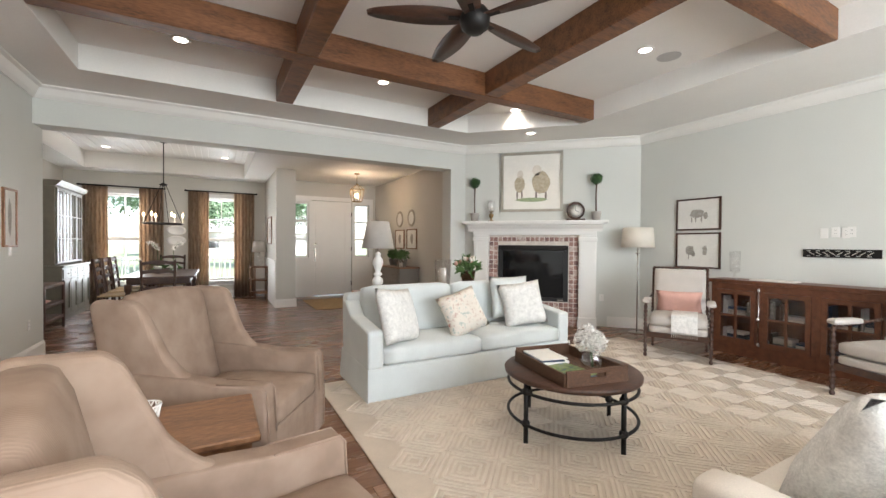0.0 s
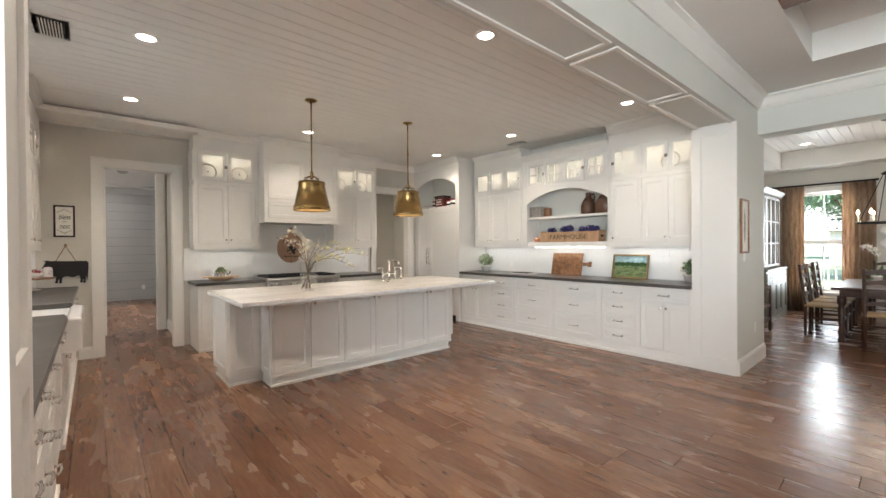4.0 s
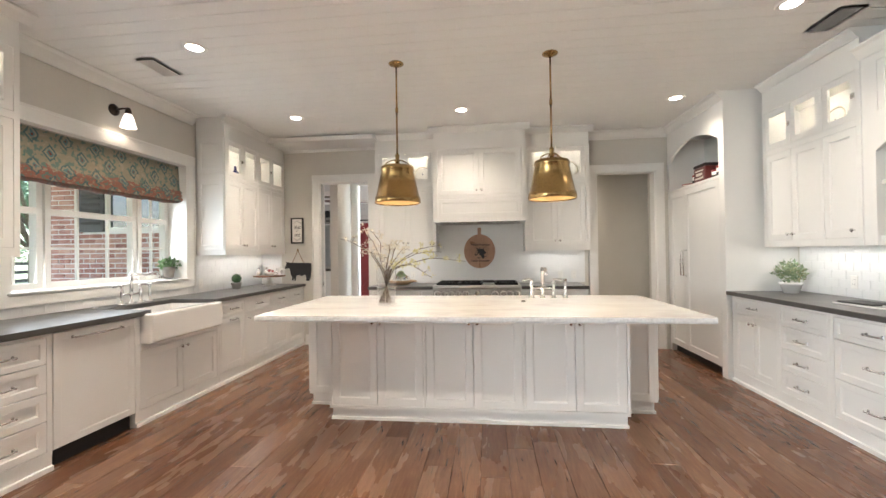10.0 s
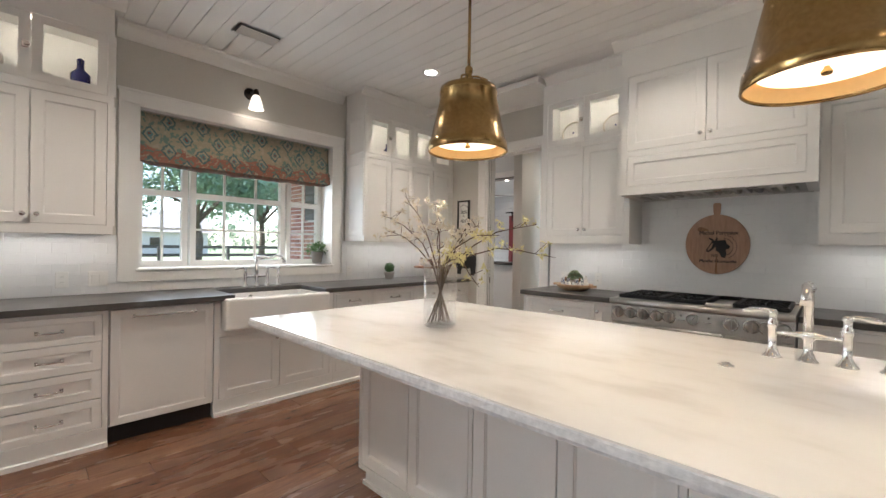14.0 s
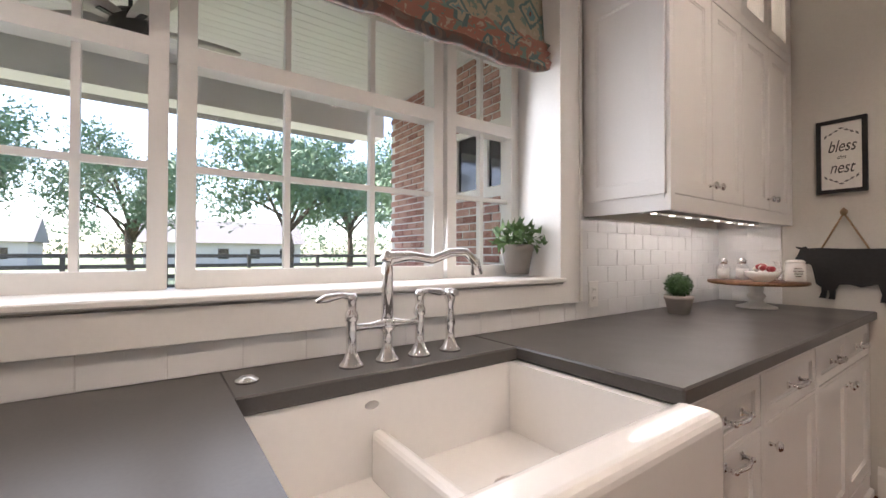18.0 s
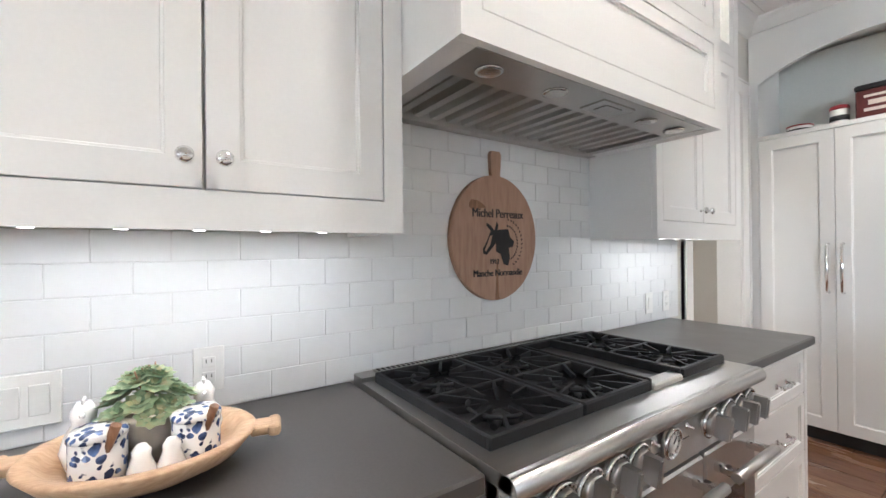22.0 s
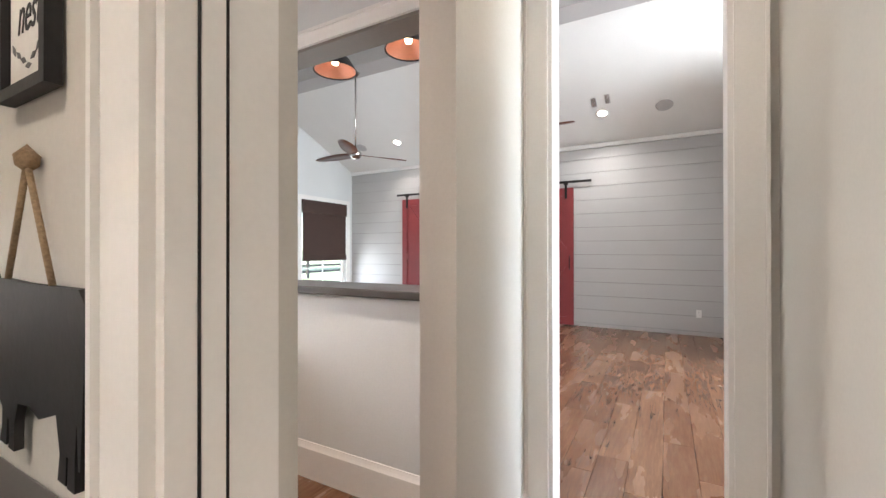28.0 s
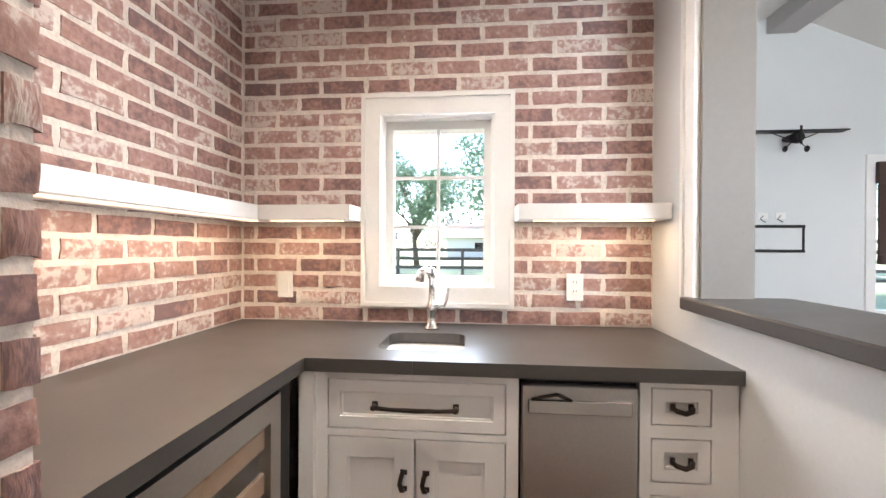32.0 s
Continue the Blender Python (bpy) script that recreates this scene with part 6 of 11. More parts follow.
def grate(x0, x1, y0, y1):
    g = bmesh.new()
    z1 = 0.956
    for a, b in ((y0, y0 + 0.018), (y1 - 0.018, y1)):
        bm_box(g, x0, x1, a, b, 0.918, z1, 0.004)
    for a, b in ((x0, x0 + 0.018), (x1 - 0.018, x1)):
        bm_box(g, a, b, y0 + 0.012, y1 - 0.012, 0.922, z1 - 0.001, 0.004)
    for a in (x0 + 0.004, x1 - 0.028):
        for b in (y0 + 0.004, y1 - 0.028):
            bm_box(g, a, a + 0.024, b, b + 0.024, 0.9055, 0.93, 0.003)
    ym, xm = (y0 + y1) / 2, (x0 + x1) / 2
    bm_box(g, x0 + 0.01, x1 - 0.01, ym - 0.007, ym + 0.007, 0.934, z1 - 0.002, 0.003)
    for yc in ((y0 + ym) / 2, (y1 + ym) / 2):
        rx, ry = (x1 - x0) / 2 - 0.012, (y1 - y0) / 4 - 0.006
        for k in range(10):
            a = 2 * math.pi * (k + 0.5) / 10
            s = min(rx / max(1e-3, abs(math.cos(a))), ry / max(1e-3, abs(math.sin(a))))
            i = 0.030 if k % 2 else 0.052
            finger(g, (xm + math.cos(a) * s, yc + math.sin(a) * s, z1 - 0.001), (xm + math.cos(a) * i, yc + math.sin(a) * i, z1 - 0.001))
        arc = [(xm + 0.082 * math.cos(radians(t)), yc + 0.075 * math.sin(radians(t)), z1 - 0.008) for t in range(126, 271, 18)]
        bm_tube(g, arc, 0.0055, 6)
    return g


BURN = bmesh.new()
bm_lathe(BURN, [(0.030, 0), (0.032, 0.012), (0.026, 0.020), (0.018, 0.023), (0.0, 0.024)], seg=20)
for k in range(5):
    a = 2 * math.pi * k / 5
    bm_tube(BURN, [(0.015 * math.cos(a), 0.015 * math.sin(a), 0.012), (0.058 * math.cos(a), 0.058 * math.sin(a), 0.010)], [0.016, 0.009], 8)
BURN = mesh_of(BURN, CAST, "burner")
for x0, x1 in ((0.035, 0.325), (0.330, 0.62), (0.800, RW - 0.033)):
    part("grate", grate(x0, x1, 0.105, 0.625), CAST, rg, "black cast-iron grate")
    for yc in (0.240, 0.490):
        shared("burner", BURN, rg, pose((x0 + x1) / 2, yc, 0.9055))
part("griddle", box(0.634, 0.786, 0.150, 0.60, 0.918, 0.930, 0.003), GRIDDLE, rg, "dark seasoned griddle plate")
part("griddle_trough", boxes((0.630, 0.790, 0.100, 0.148, 0.915, 0.944), bevel=0.005), STEEL, rg, "steel grease trough")
for x0, x1, y0, y1 in ((0.622, 0.633, 0.110, 0.622), (0.787, 0.798, 0.110, 0.622), (0.634, 0.786, 0.602, 0.622)):
    part("griddle_rim", box(x0, x1, y0, y1, 0.912, 0.958, 0.003), CAST, rg)

# ---- small things on the range wall ----
bd = thing("round_cutting_board", pose(-6.995, 2.995, 0), "round wooden board with printed cow hung on the tile", "cutting board")
oc = [(math.cos(2 * math.pi * k / 48) * 0.222, 1.365 + math.sin(2 * math.pi * k / 48) * 0.243) for k in range(48)]
disc = prism(oc, "x", 0.0, 0.018)
bmesh.ops.bevel(disc, geom=[e for e in disc.edges if abs(e.verts[0].co.x - 0.018) < 1e-5 and abs(e.verts[1].co.x - 0.018) < 1e-5], offset=0.004, segments=2, affect="EDGES")
part("disc", disc, BOARD, bd)
part("handle", prism([(-0.021, 1.60), (0.021, 1.60), (0.026, 1.66), (0.027, 1.690), (0.020, 1.702), (-0.020, 1.702), (-0.027, 1.690), (-0.026, 1.66)], "x", 0.0005, 0.0175), BOARD, bd)
INKM = pose(0.0185, 0, 0, 90, 0, 90)
part("printed_cow", prism([(-0.002, 1.396), (0.062, 1.400), (0.072, 1.368), (0.094, 1.352), (0.086, 1.330), (0.064, 1.326), (0.070, 1.285), (0.060, 1.255), (0.036, 1.262), (0.020, 1.302), (-0.004, 1.312)], "x", 0.018, 0.0187), INK, bd)
head = bmesh.new()
bm_prism(head, [(-0.030, 1.392), (0.000, 1.396), (-0.004, 1.345), (-0.030, 1.318), (-0.052, 1.300), (-0.068, 1.304), (-0.070, 1.322), (-0.050, 1.352)], "x", 0.018, 0.0186)
bm_prism(head, [(-0.028, 1.390), (-0.012, 1.394), (-0.030, 1.412), (-0.050, 1.422), (-0.052, 1.412)], "x", 0.018, 0.0186)
bm_prism(head, [(-0.010, 1.394), (0.004, 1.394), (0.010, 1.416), (0.000, 1.428), (-0.004, 1.412)], "x", 0.018, 0.0186)
part("printed_head", head, INK, bd)
part("printed_blaze", prism([(-0.034, 1.372), (-0.022, 1.374), (-0.034, 1.336), (-0.056, 1.312), (-0.060, 1.320), (-0.046, 1.346)], "x", 0.0186, 0.0189), BOARD, bd, "bare wood blaze on the printed head")
for text, size, y, z in (("Michel Perreaux", 0.047, 0.012, 1.458), ("1912", 0.028, -0.012, 1.272), ("Manche Normandie", 0.037, 0.010, 1.228)):
    for dy in (-0.0012, 0.0, 0.0012):
        writing("lettering", text, size, bd, pose(0.0184 + dy * 0.05, y + dy, z) @ INKM.to_3x3().to_4x4(), INK, "", 0.86)
wr = bmesh.new()
for k in range(15):
    a = radians(-68 + k * 10.5)
    for s in (0.060, 0.078):
        c = Vector((0.052 + math.cos(a) * s * 1.05, 1.345 + math.sin(a) * (s * 1.05 + 0.008)))
        d = Vector((-math.sin(a), math.cos(a))) * 0.011
        q = Vector((math.cos(a), math.sin(a))) * (0.006 if s > 0.07 else -0.006)
        n = Vector((-d.y, d.x)) * 0.38
        bm_prism(wr, [tuple(c), tuple(c + d * 0.5 + q * 0.6 + n), tuple(c + d + q), tuple(c + d * 0.5 + q * 0.6 - n)], "x", 0.018, 0.0187)
part("printed_wreath", wr, INK, bd)
part("dark_streak", prism([(-0.010, 1.126), (0.002, 1.1235), (0.012, 1.126), (0.008, 1.19), (0.006, 1.26), (0.000, 1.285), (-0.004, 1.21)], "x", 0.018, 0.0183), TWOOD, bd, "dark streak in the grain")
part("dark_knot", prism([(-0.135, 1.492), (-0.125, 1.508), (-0.095, 1.506), (-0.072, 1.496), (-0.052, 1.480), (-0.070, 1.478), (-0.098, 1.472), (-0.122, 1.470), (-0.134, 1.478)], "x", 0.018, 0.0183), TWOOD, bd, "dark knot in the wood")


def wall_plate(m, gangs, kind, label, material=WHITE):
    t = thing("switch_plate" if kind == "switch" else "outlet_plate", m, label, "switch" if kind == "switch" else "outlet")
    w = 0.070 + 0.046 * (gangs - 1)
    part("plate", box(-w / 2, w / 2, -0.005, 0, -0.057, 0.057, 0.002), material, t)
    for g in range(gangs):
        xg = (g - (gangs - 1) / 2) * 0.046
        if kind == "switch":
            part("rocker", turned(box(-0.0165, 0.0165, -0.004, 0.0, -0.033, 0.033, 0.001), pose(xg, -0.005, 0, 4)), material, t)
        else:
            for s in (-0.019, 0.019):
                o = part("socket", box(xg - 0.015, xg + 0.015, -0.007, -0.004, s - 0.013, s + 0.013, 0.001), material, t)
                for q in (-0.006, 0.006):
                    part("slot", box(xg + q - 0.001, xg + q + 0.001, -0.0075, -0.0068, s - 0.002, s + 0.007), SHADOW, o)
    return t


wall_plate(pose(-6.992, 1.686, 1.01, 0, 0, 90), 2, "switch", "white double rocker switch on the tile")
wall_plate(pose(-6.992, 2.02, 1.02, 0, 0, 90), 1, "outlet", "white outlet plate on the tile")
wall_plate(pose(-6.992, 4.30, 1.02, 0, 0, 90), 1, "outlet", "white outlet plate on the tile")
wall_plate(pose(-6.992, 4.12, 1.02, 0, 0, 90), 1, "switch", "white switch plate on the tile")
wall_plate(pose(-3.26, -0.312, 1.03, 0, 0, 180), 1, "outlet", "white outlet plate beside the window")
wall_plate(pose(-3.46, -0.312, 1.03, 0, 0, 180), 2, "switch", "white double rocker switch beside the window")
wall_plate(pose(-5.66, -0.312, 1.02, 0, 0, 180), 1, "outlet", "white outlet plate on the tile")
wall_plate(pose(-6.45, -0.312, 1.02, 0, 0, 180), 1, "outlet", "white outlet plate on the tile")
for x in (-5.0, -3.9, -2.2):
    wall_plate(pose(x, 6.238, 1.05), 1, "outlet", "white outlet plate above the long counter")
wall_plate(pose(-1.448, 5.85, 1.25, 0, 0, 90), 1, "switch", "white switch on the pier wall")
wall_plate(pose(-1.448, 6.3, 0.42, 0, 0, 90), 1, "outlet", "white outlet low on the pier wall")
wall_plate(pose(6.298, 2.13, 1.49, 0, 0, -90), 1, "switch", "white wall plate on the living room wall")
wall_plate(pose(6.298, 1.95, 1.49, 0, 0, -90), 1, "outlet", "white outlet on the living room wall")
wall_plate(pose(GX + 0.002, 1.54, 0.33, 0, 0, 90), 1, "outlet", "white outlet on the boarded wall")
wall_plate(pose(-8.598, 3.2, 0.42, 0, 0, 90), 1, "outlet", "white outlet in the back passage")
wall_plate(pose(-8.598, 2.2, 1.45, 0, 0, 90), 1, "switch", "thermostat plate in the back passage")


def leaf_ball(bm, c, r, n, size, squash=1.0, seed=1, inner=0.75, up=0.0):
    rnd = random.Random(seed)
    for _ in range(n):
        d = Vector((rnd.gauss(0, 1), rnd.gauss(0, 1), rnd.gauss(0, 1) * 1.0)).normalized()
        p = Vector(c) + Vector((d.x, d.y, d.z * squash)) * r * (inner + (1 - inner) * rnd.random())
        a = d.orthogonal().normalized()
        a = (Matrix.Rotation(rnd.random() * 6.28, 3, d) @ a + d * (0.5 + up) + Vector((0, 0, up))).normalized()
        b = a.cross(d).normalized()
        s = size * (0.7 + 0.6 * rnd.random())
        q = [p - b * s * 0.35, p + a * s * 0.5 - b * s * 0.05, p + a * s, p + b * s * 0.35 + a * s * 0.4]
        bm.faces.new([bm.verts.new(v) for v in q])
    return bm


def pot_profile(r0, r1, h, t=0.006):
    return [(0.0, 0.0), (r0, 0.0), (r1, h * 0.78), (r1 + 0.004, h * 0.80), (r1 + 0.005, h), (r1 - t, h), (r1 - t, h * 0.85), (0.0, h * 0.84)]


# dough bowl with its little things
db3 = thing("wooden_dough_bowl", pose(-6.72, 1.90, CT1, 0, 0, 78), "carved light wood dough bowl on the dark counter", "bowl")
bo = bmesh.new()
rings = []
for rx, ry, z in ((0.0, 0.0, 0.0), (0.10, 0.085, 0.0), (0.155, 0.132, 0.026), (0.182, 0.158, 0.058), (0.178, 0.154, 0.062), (0.158, 0.134, 0.060), (0.140, 0.116, 0.042), (0.120, 0.098, 0.036), (0.112, 0.090, 0.022), (0.0, 0.0, 0.020)):
    rings.append([bo.verts.new((rx * math.cos(2 * math.pi * k / 40), ry * math.sin(2 * math.pi * k / 40), z)) for k in range(40)])
for a, b in zip(rings, rings[1:]):
    for k in range(40):
        bo.faces.new((a[k], a[(k + 1) % 40], b[(k + 1) % 40], b[k])).smooth = True
bmesh.ops.remove_doubles(bo, verts=bo.verts, dist=1e-5)
part("bowl", bo, PALEWOOD, db3)
for s in (-1, 1):
    part("handle", box(s * 0.170, s * 0.215, -0.026, 0.026, 0.040, 0.060, 0.008, 3), PALEWOOD, db3)
    part("handle_knob", box(s * 0.203, s * 0.228, -0.034, 0.034, 0.038, 0.061, 0.009, 3), PALEWOOD, db3)
BX, BYC, BZ = -6.72, 1.90, CT1 + 0.023
sp = thing("succulent_pot", pose(BX - 0.015, BYC, BZ), "pale succulents in a cream clay pot", "plant")
part("pot", lathe([(0.0, 0.0), (0.046, 0.0), (0.054, 0.065), (0.064, 0.082), (0.064, 0.094), (0.054, 0.094), (0.050, 0.084), (0.0, 0.082)], seg=24), STRIPE, sp)
rp3 = random.Random(5)
for k in range(26):
    a, rr = k * 2.4, 0.0130 * math.sqrt(k)
    c = Vector((rr * math.cos(a), rr * math.sin(a), 0.150 - 16 * rr * rr + rp3.uniform(-0.006, 0.012)))
    up = Vector((rr * math.cos(a) * 12, rr * math.sin(a) * 12, 1)).normalized()
    u = up.orthogonal().normalized()
    v = up.cross(u)
    ro = bmesh.new()
    for ring, (n, r, lift) in enumerate(((8, 0.030, 0.2), (7, 0.023, 0.6), (5, 0.015, 1.2))):
        for j in range(n):
            t = 2 * math.pi * (j + 0.5 * ring) / n
            d = (u * math.cos(t) + v * math.sin(t) + up * lift).normalized()
            w = d.cross(up).normalized() * r * 0.40
            q = [c, c + d * r * 0.6 + w, c + d * r, c + d * r * 0.6 - w]
            lo = ro.verts.new(c + d * r * 0.6 - up * r * 0.16)
            f = [ro.verts.new(p) for p in q]
            ro.faces.new(f)
            for e in range(4):
                ro.faces.new((f[e], f[(e + 1) % 4], lo))
    part("rosette", ro, SUCC, sp)
for k in range(4):
    part("stem", tube([(0.01 * k - 0.015, 0.005, 0.082), (0.012 * k - 0.02, 0.01 - 0.006 * k, 0.13), (0.02 * k - 0.03, 0.012 - 0.01 * k, 0.168)], [0.003, 0.0025, 0.0015], 6), TWOOD, sp)
for dx, dy in ((0.052, -0.064), (0.052, 0.074)):
    cc = thing("china_canister", pose(BX + dx, BYC + dy, BZ), "small lidded china canister printed with blue sprigs", "canister", "blue sprig canisters")
    part("cup", lathe([(0.0, 0.0), (0.037, 0.0), (0.039, 0.004), (0.039, 0.078), (0.036, 0.080), (0.0, 0.080)], seg=26), CHINA, cc)
    part("lid", lathe([(0.041, 0.080), (0.041, 0.086), (0.036, 0.093), (0.0, 0.096)], seg=26), CHINA, cc)
    part("spoon", tube([(0.030, 0.012, 0.06), (0.040, 0.026, 0.105)], [0.006, 0.008], 8), TWOOD, cc, "wooden spoon handle")
for dx, dy in ((0.088, -0.006), (0.088, 0.036)):
    ss = thing("salt_shaker", pose(BX + dx, BYC + dy, BZ), "small white china hen-shaped salt shaker", "shaker", "white shakers")
    part("figure", lathe([(0.0, 0), (0.019, 0.001), (0.021, 0.022), (0.013, 0.044), (0.014, 0.054), (0.007, 0.064), (0.0, 0.066)], seg=16), PORC, ss)
for dx, dy in ((-0.030, -0.092), (-0.035, 0.092)):
    hn = thing("china_hen", pose(BX + dx, BYC + dy, BZ), "small white china hen", "figurine", "white china hens")
    part("figure", lathe([(0.0, 0), (0.026, 0.002), (0.034, 0.035), (0.027, 0.062), (0.017, 0.080), (0.020, 0.100), (0.011, 0.116), (0.0, 0.118)], seg=18), PORC, hn)
    part("comb", box(-0.012, 0.012, -0.003, 0.003, 0.108, 0.124, 0.002), PORC, hn)
    part("beak", lathe([(0.006, 0.0), (0.0, 0.014)], seg=8), PORC, hn, "", pose(0.016, 0, 0.098, 0, 90))

# ---- bar ----


def barm(x, y=-1.015):
    return pose(x, y, 0, 0, 0, 180)


BLKP = pull_mesh(0.12, BRONZE)
CUP = mesh_of(bm_tube(boxes((-0.03, -0.018, -0.006, 0, -0.010, 0.010), (0.018, 0.030, -0.006, 0, -0.010, 0.010)), [(-0.028, -0.006, 0), (-0.020, -0.020, -0.004), (0, -0.026, -0.008), (0.020, -0.020, -0.004), (0.028, -0.006, 0)], 0.007, 8), BRONZE, "pull")


def bar_front(t, x0, x1, z0, z1, handle, upright=False):
    ob = add_front(t, "drawer" if z1 - z0 < 0.3 else "door", x0, x1, z0, z1, "")
    w, h = x1 - x0 - 0.006, z1 - z0 - 0.006
    if handle == "long":
        shared("pull", BLKP2, ob, pose(w / 2, 0, h / 2))
    elif handle == "cup":
        shared("pull", CUP, ob, pose(w / 2, 0, h / 2))
    else:
        shared("pull", CUP, ob, pose(w - 0.03 if handle == "r" else 0.03, 0, h - 0.12, 0, 90))


BLKP2 = pull_mesh(0.24, BRONZE)
t = thing("bar_cabinet", barm(-7.20), "white bar sink cabinet with dark pulls", "cabinet", "white bar cabinets")
w = 0.60
hl = [(0.035, 0.565, 0.70, 0.85), (0.035, 0.30, 0.11, 0.68), (0.30, 0.565, 0.11, 0.68)]
part("carcass", box(0.001, w - 0.001, 0.024, 0.58, 0.09, 0.873), CAB, t)
part("face_frame", plate(0, w, 0.09, 0.875, 0, 0.022, hl), CAB, t)
part("plinth", box(0, w, 0.03, 0.58, 0, 0.09), CAB, t)
bar_front(t, *hl[0], "long")
bar_front(t, *hl[1], "r")
bar_front(t, *hl[2], "l")
t = thing("ice_maker", barm(-7.805), "stainless undercounter ice maker with a dark top grille", "appliance")
w = 0.325
part("body", box(0.0, w, 0.02, 0.58, 0.06, 0.872), BLACKP, t)
part("door", box(0.003, w - 0.003, -0.012, 0.02, 0.10, 0.855, 0.004), STEEL, t)
part("handle_recess", box(0.02, w - 0.02, -0.018, -0.010, 0.775, 0.815, 0.003), NICKEL, t)
part("handle_lip", tube([(0.03, -0.016, 0.815), (0.10, -0.020, 0.832), (0.14, -0.018, 0.815)], 0.005, 8), BRONZE, t)
part("sticker", box(w - 0.075, w - 0.02, -0.0135, -0.012, 0.125, 0.175), BOOK1, t, "small dark blue sticker")
part("foot_grille", box(0.01, w - 0.01, 0.03, 0.1, 0.0, 0.06), BLACKP, t)
t = thing("bar_cabinet", barm(-8.135), "white narrow four-drawer bar cabinet", "cabinet", "white bar cabinets")
w = 0.262
hl = [(0.03, w - 0.07, a, b) for a, b in ((0.75, 0.855), (0.59, 0.715), (0.425, 0.555), (0.265, 0.392))]
part("carcass", box(0.001, w - 0.001, 0.024, 0.58, 0.09, 0.873), CAB, t)
part("face_frame", plate(0, w, 0.09, 0.875, 0, 0.022, hl), CAB, t)
part("plinth", box(0, w, 0.03, 0.58, 0, 0.09), CAB, t)
for h in hl:
    bar_front(t, *h, "cup")
t = thing("wine_cooler", pose(-7.155, -0.98, 0, 0, 0, -90), "undercounter wine cooler with a glass door", "wine cooler")
t.matrix_basis = pose(-7.155, -0.36, 0, 0, 0, -90)
part("body", box(0.0, 0.575, 0.024, 0.50, 0.08, 0.872), BLACKP, t)
part("door_frame", plate(0.0, 0.50, 0.10, 0.86, -0.012, 0.022, [(0.05, 0.45, 0.15, 0.80)]), STEEL, t)
part("door_glass", box(0.05, 0.45, -0.006, -0.002, 0.15, 0.80), CGLASS, t, "clear cooler glass")
for k in range(6):
    part("rack_front", box(0.052, 0.448, 0.002, 0.016, 0.175 + k * 0.112, 0.228 + k * 0.112, 0.003), PALEWOOD, t, "pale wooden rack front")
part("handle", tube([(0.045, -0.05, 0.42), (0.045, -0.05, 0.82)], 0.010, 12), CHROME, t)
for z in (0.50, 0.74):
    part("handle_post", tube([(0.045, -0.012, z), (0.045, -0.05, z)], 0.007, 8), CHROME, t)
part("filler", box(0.508, 0.575, 0.0, 0.022, 0.09, 0.872), BLACKP, t)
part("toe_kick", box(0.0, 0.575, 0.04, 0.5, 0.0, 0.08), BLACKP, t)
t = thing("bar_cabinet", pose(-7.20, -1.015, 0), "white corner filler panel of the bar", "cabinet", "white bar cabinets")
part("stile", box(0.0, 0.045, -0.02, 0.02, 0.0, 0.873), CAB, t)
bc = thing("bar_counter", pose(0, 0, 0), "dark stone bar counter with an undermount sink", "counter")
SINKCUT = [(cx + 0.05 * math.cos(radians(a)), cy + 0.05 * math.sin(radians(a))) for cx, cy, a0 in ((-7.402, -1.165, 90), (-7.402, -1.328, 0), (-7.588, -1.328, -90), (-7.588, -1.165, -180)) for a in (a0, a0 - 30, a0 - 60, a0 - 90)]
hb = prism([(-8.399, BY), (BXL, BY), (BXL, -0.375), (-7.035, -0.375), (-7.035, -0.29), (-7.172, -0.29), (-7.172, -0.992), (-7.495, -0.992), (-7.495, -1.115), *SINKCUT, (-7.4955, -1.115), (-7.4955, -0.992), (-8.399, -0.992)], "z", CT0, CT1)
part("slab", hb, STONE, bc)
bs = thing("bar_sink", pose(-7.495, -1.247, 0.872), "small stainless undermount bar sink", "sink")
bo = bmesh.new()
rings = []
for k2, (hx, hy, z) in enumerate(((0.155, 0.133, 0.002), (0.148, 0.126, 0.0), (0.140, 0.118, -0.10), (0.115, 0.095, -0.125), (0.02, 0.02, -0.13))):
    rings.append([bo.verts.new((math.copysign(abs(math.cos(a)) ** 0.35, math.cos(a)) * hx, math.copysign(abs(math.sin(a)) ** 0.35, math.sin(a)) * hy, z)) for a in [2 * math.pi * k / 40 for k in range(40)]])
for a, b in zip(rings, rings[1:]):
    for k in range(40):
        bo.faces.new((a[k], b[k], b[(k + 1) % 40], a[(k + 1) % 40])).smooth = True
bo.faces.new(rings[-1])
part("basin", bo, STEEL, bs)
bf = thing("bar_faucet", pose(-7.495, -1.455, CT1), "chrome single-lever bar faucet", "faucet")
part("body", lathe([(0.0, 0), (0.030, 0.001), (0.030, 0.008), (0.021, 0.016), (0.018, 0.05), (0.021, 0.075), (0.021, 0.10), (0.014, 0.115), (0.013, 0.20), (0.018, 0.205), (0.016, 0.225), (0.010, 0.245), (0.0, 0.25)], seg=18), CHROME, bf)
part("spout", tube([(0, 0, 0.21), (0.02, 0.04, 0.24), (0.03, 0.075, 0.235), (0.035, 0.09, 0.20)], [0.013, 0.013, 0.014, 0.017], 12), CHROME, bf)
part("lever", tube([(-0.015, 0, 0.09), (-0.05, 0.005, 0.095), (-0.06, 0.005, 0.12), (-0.065, 0.005, 0.165)], [0.012, 0.009, 0.007, 0.008], 10), CHROME, bf)
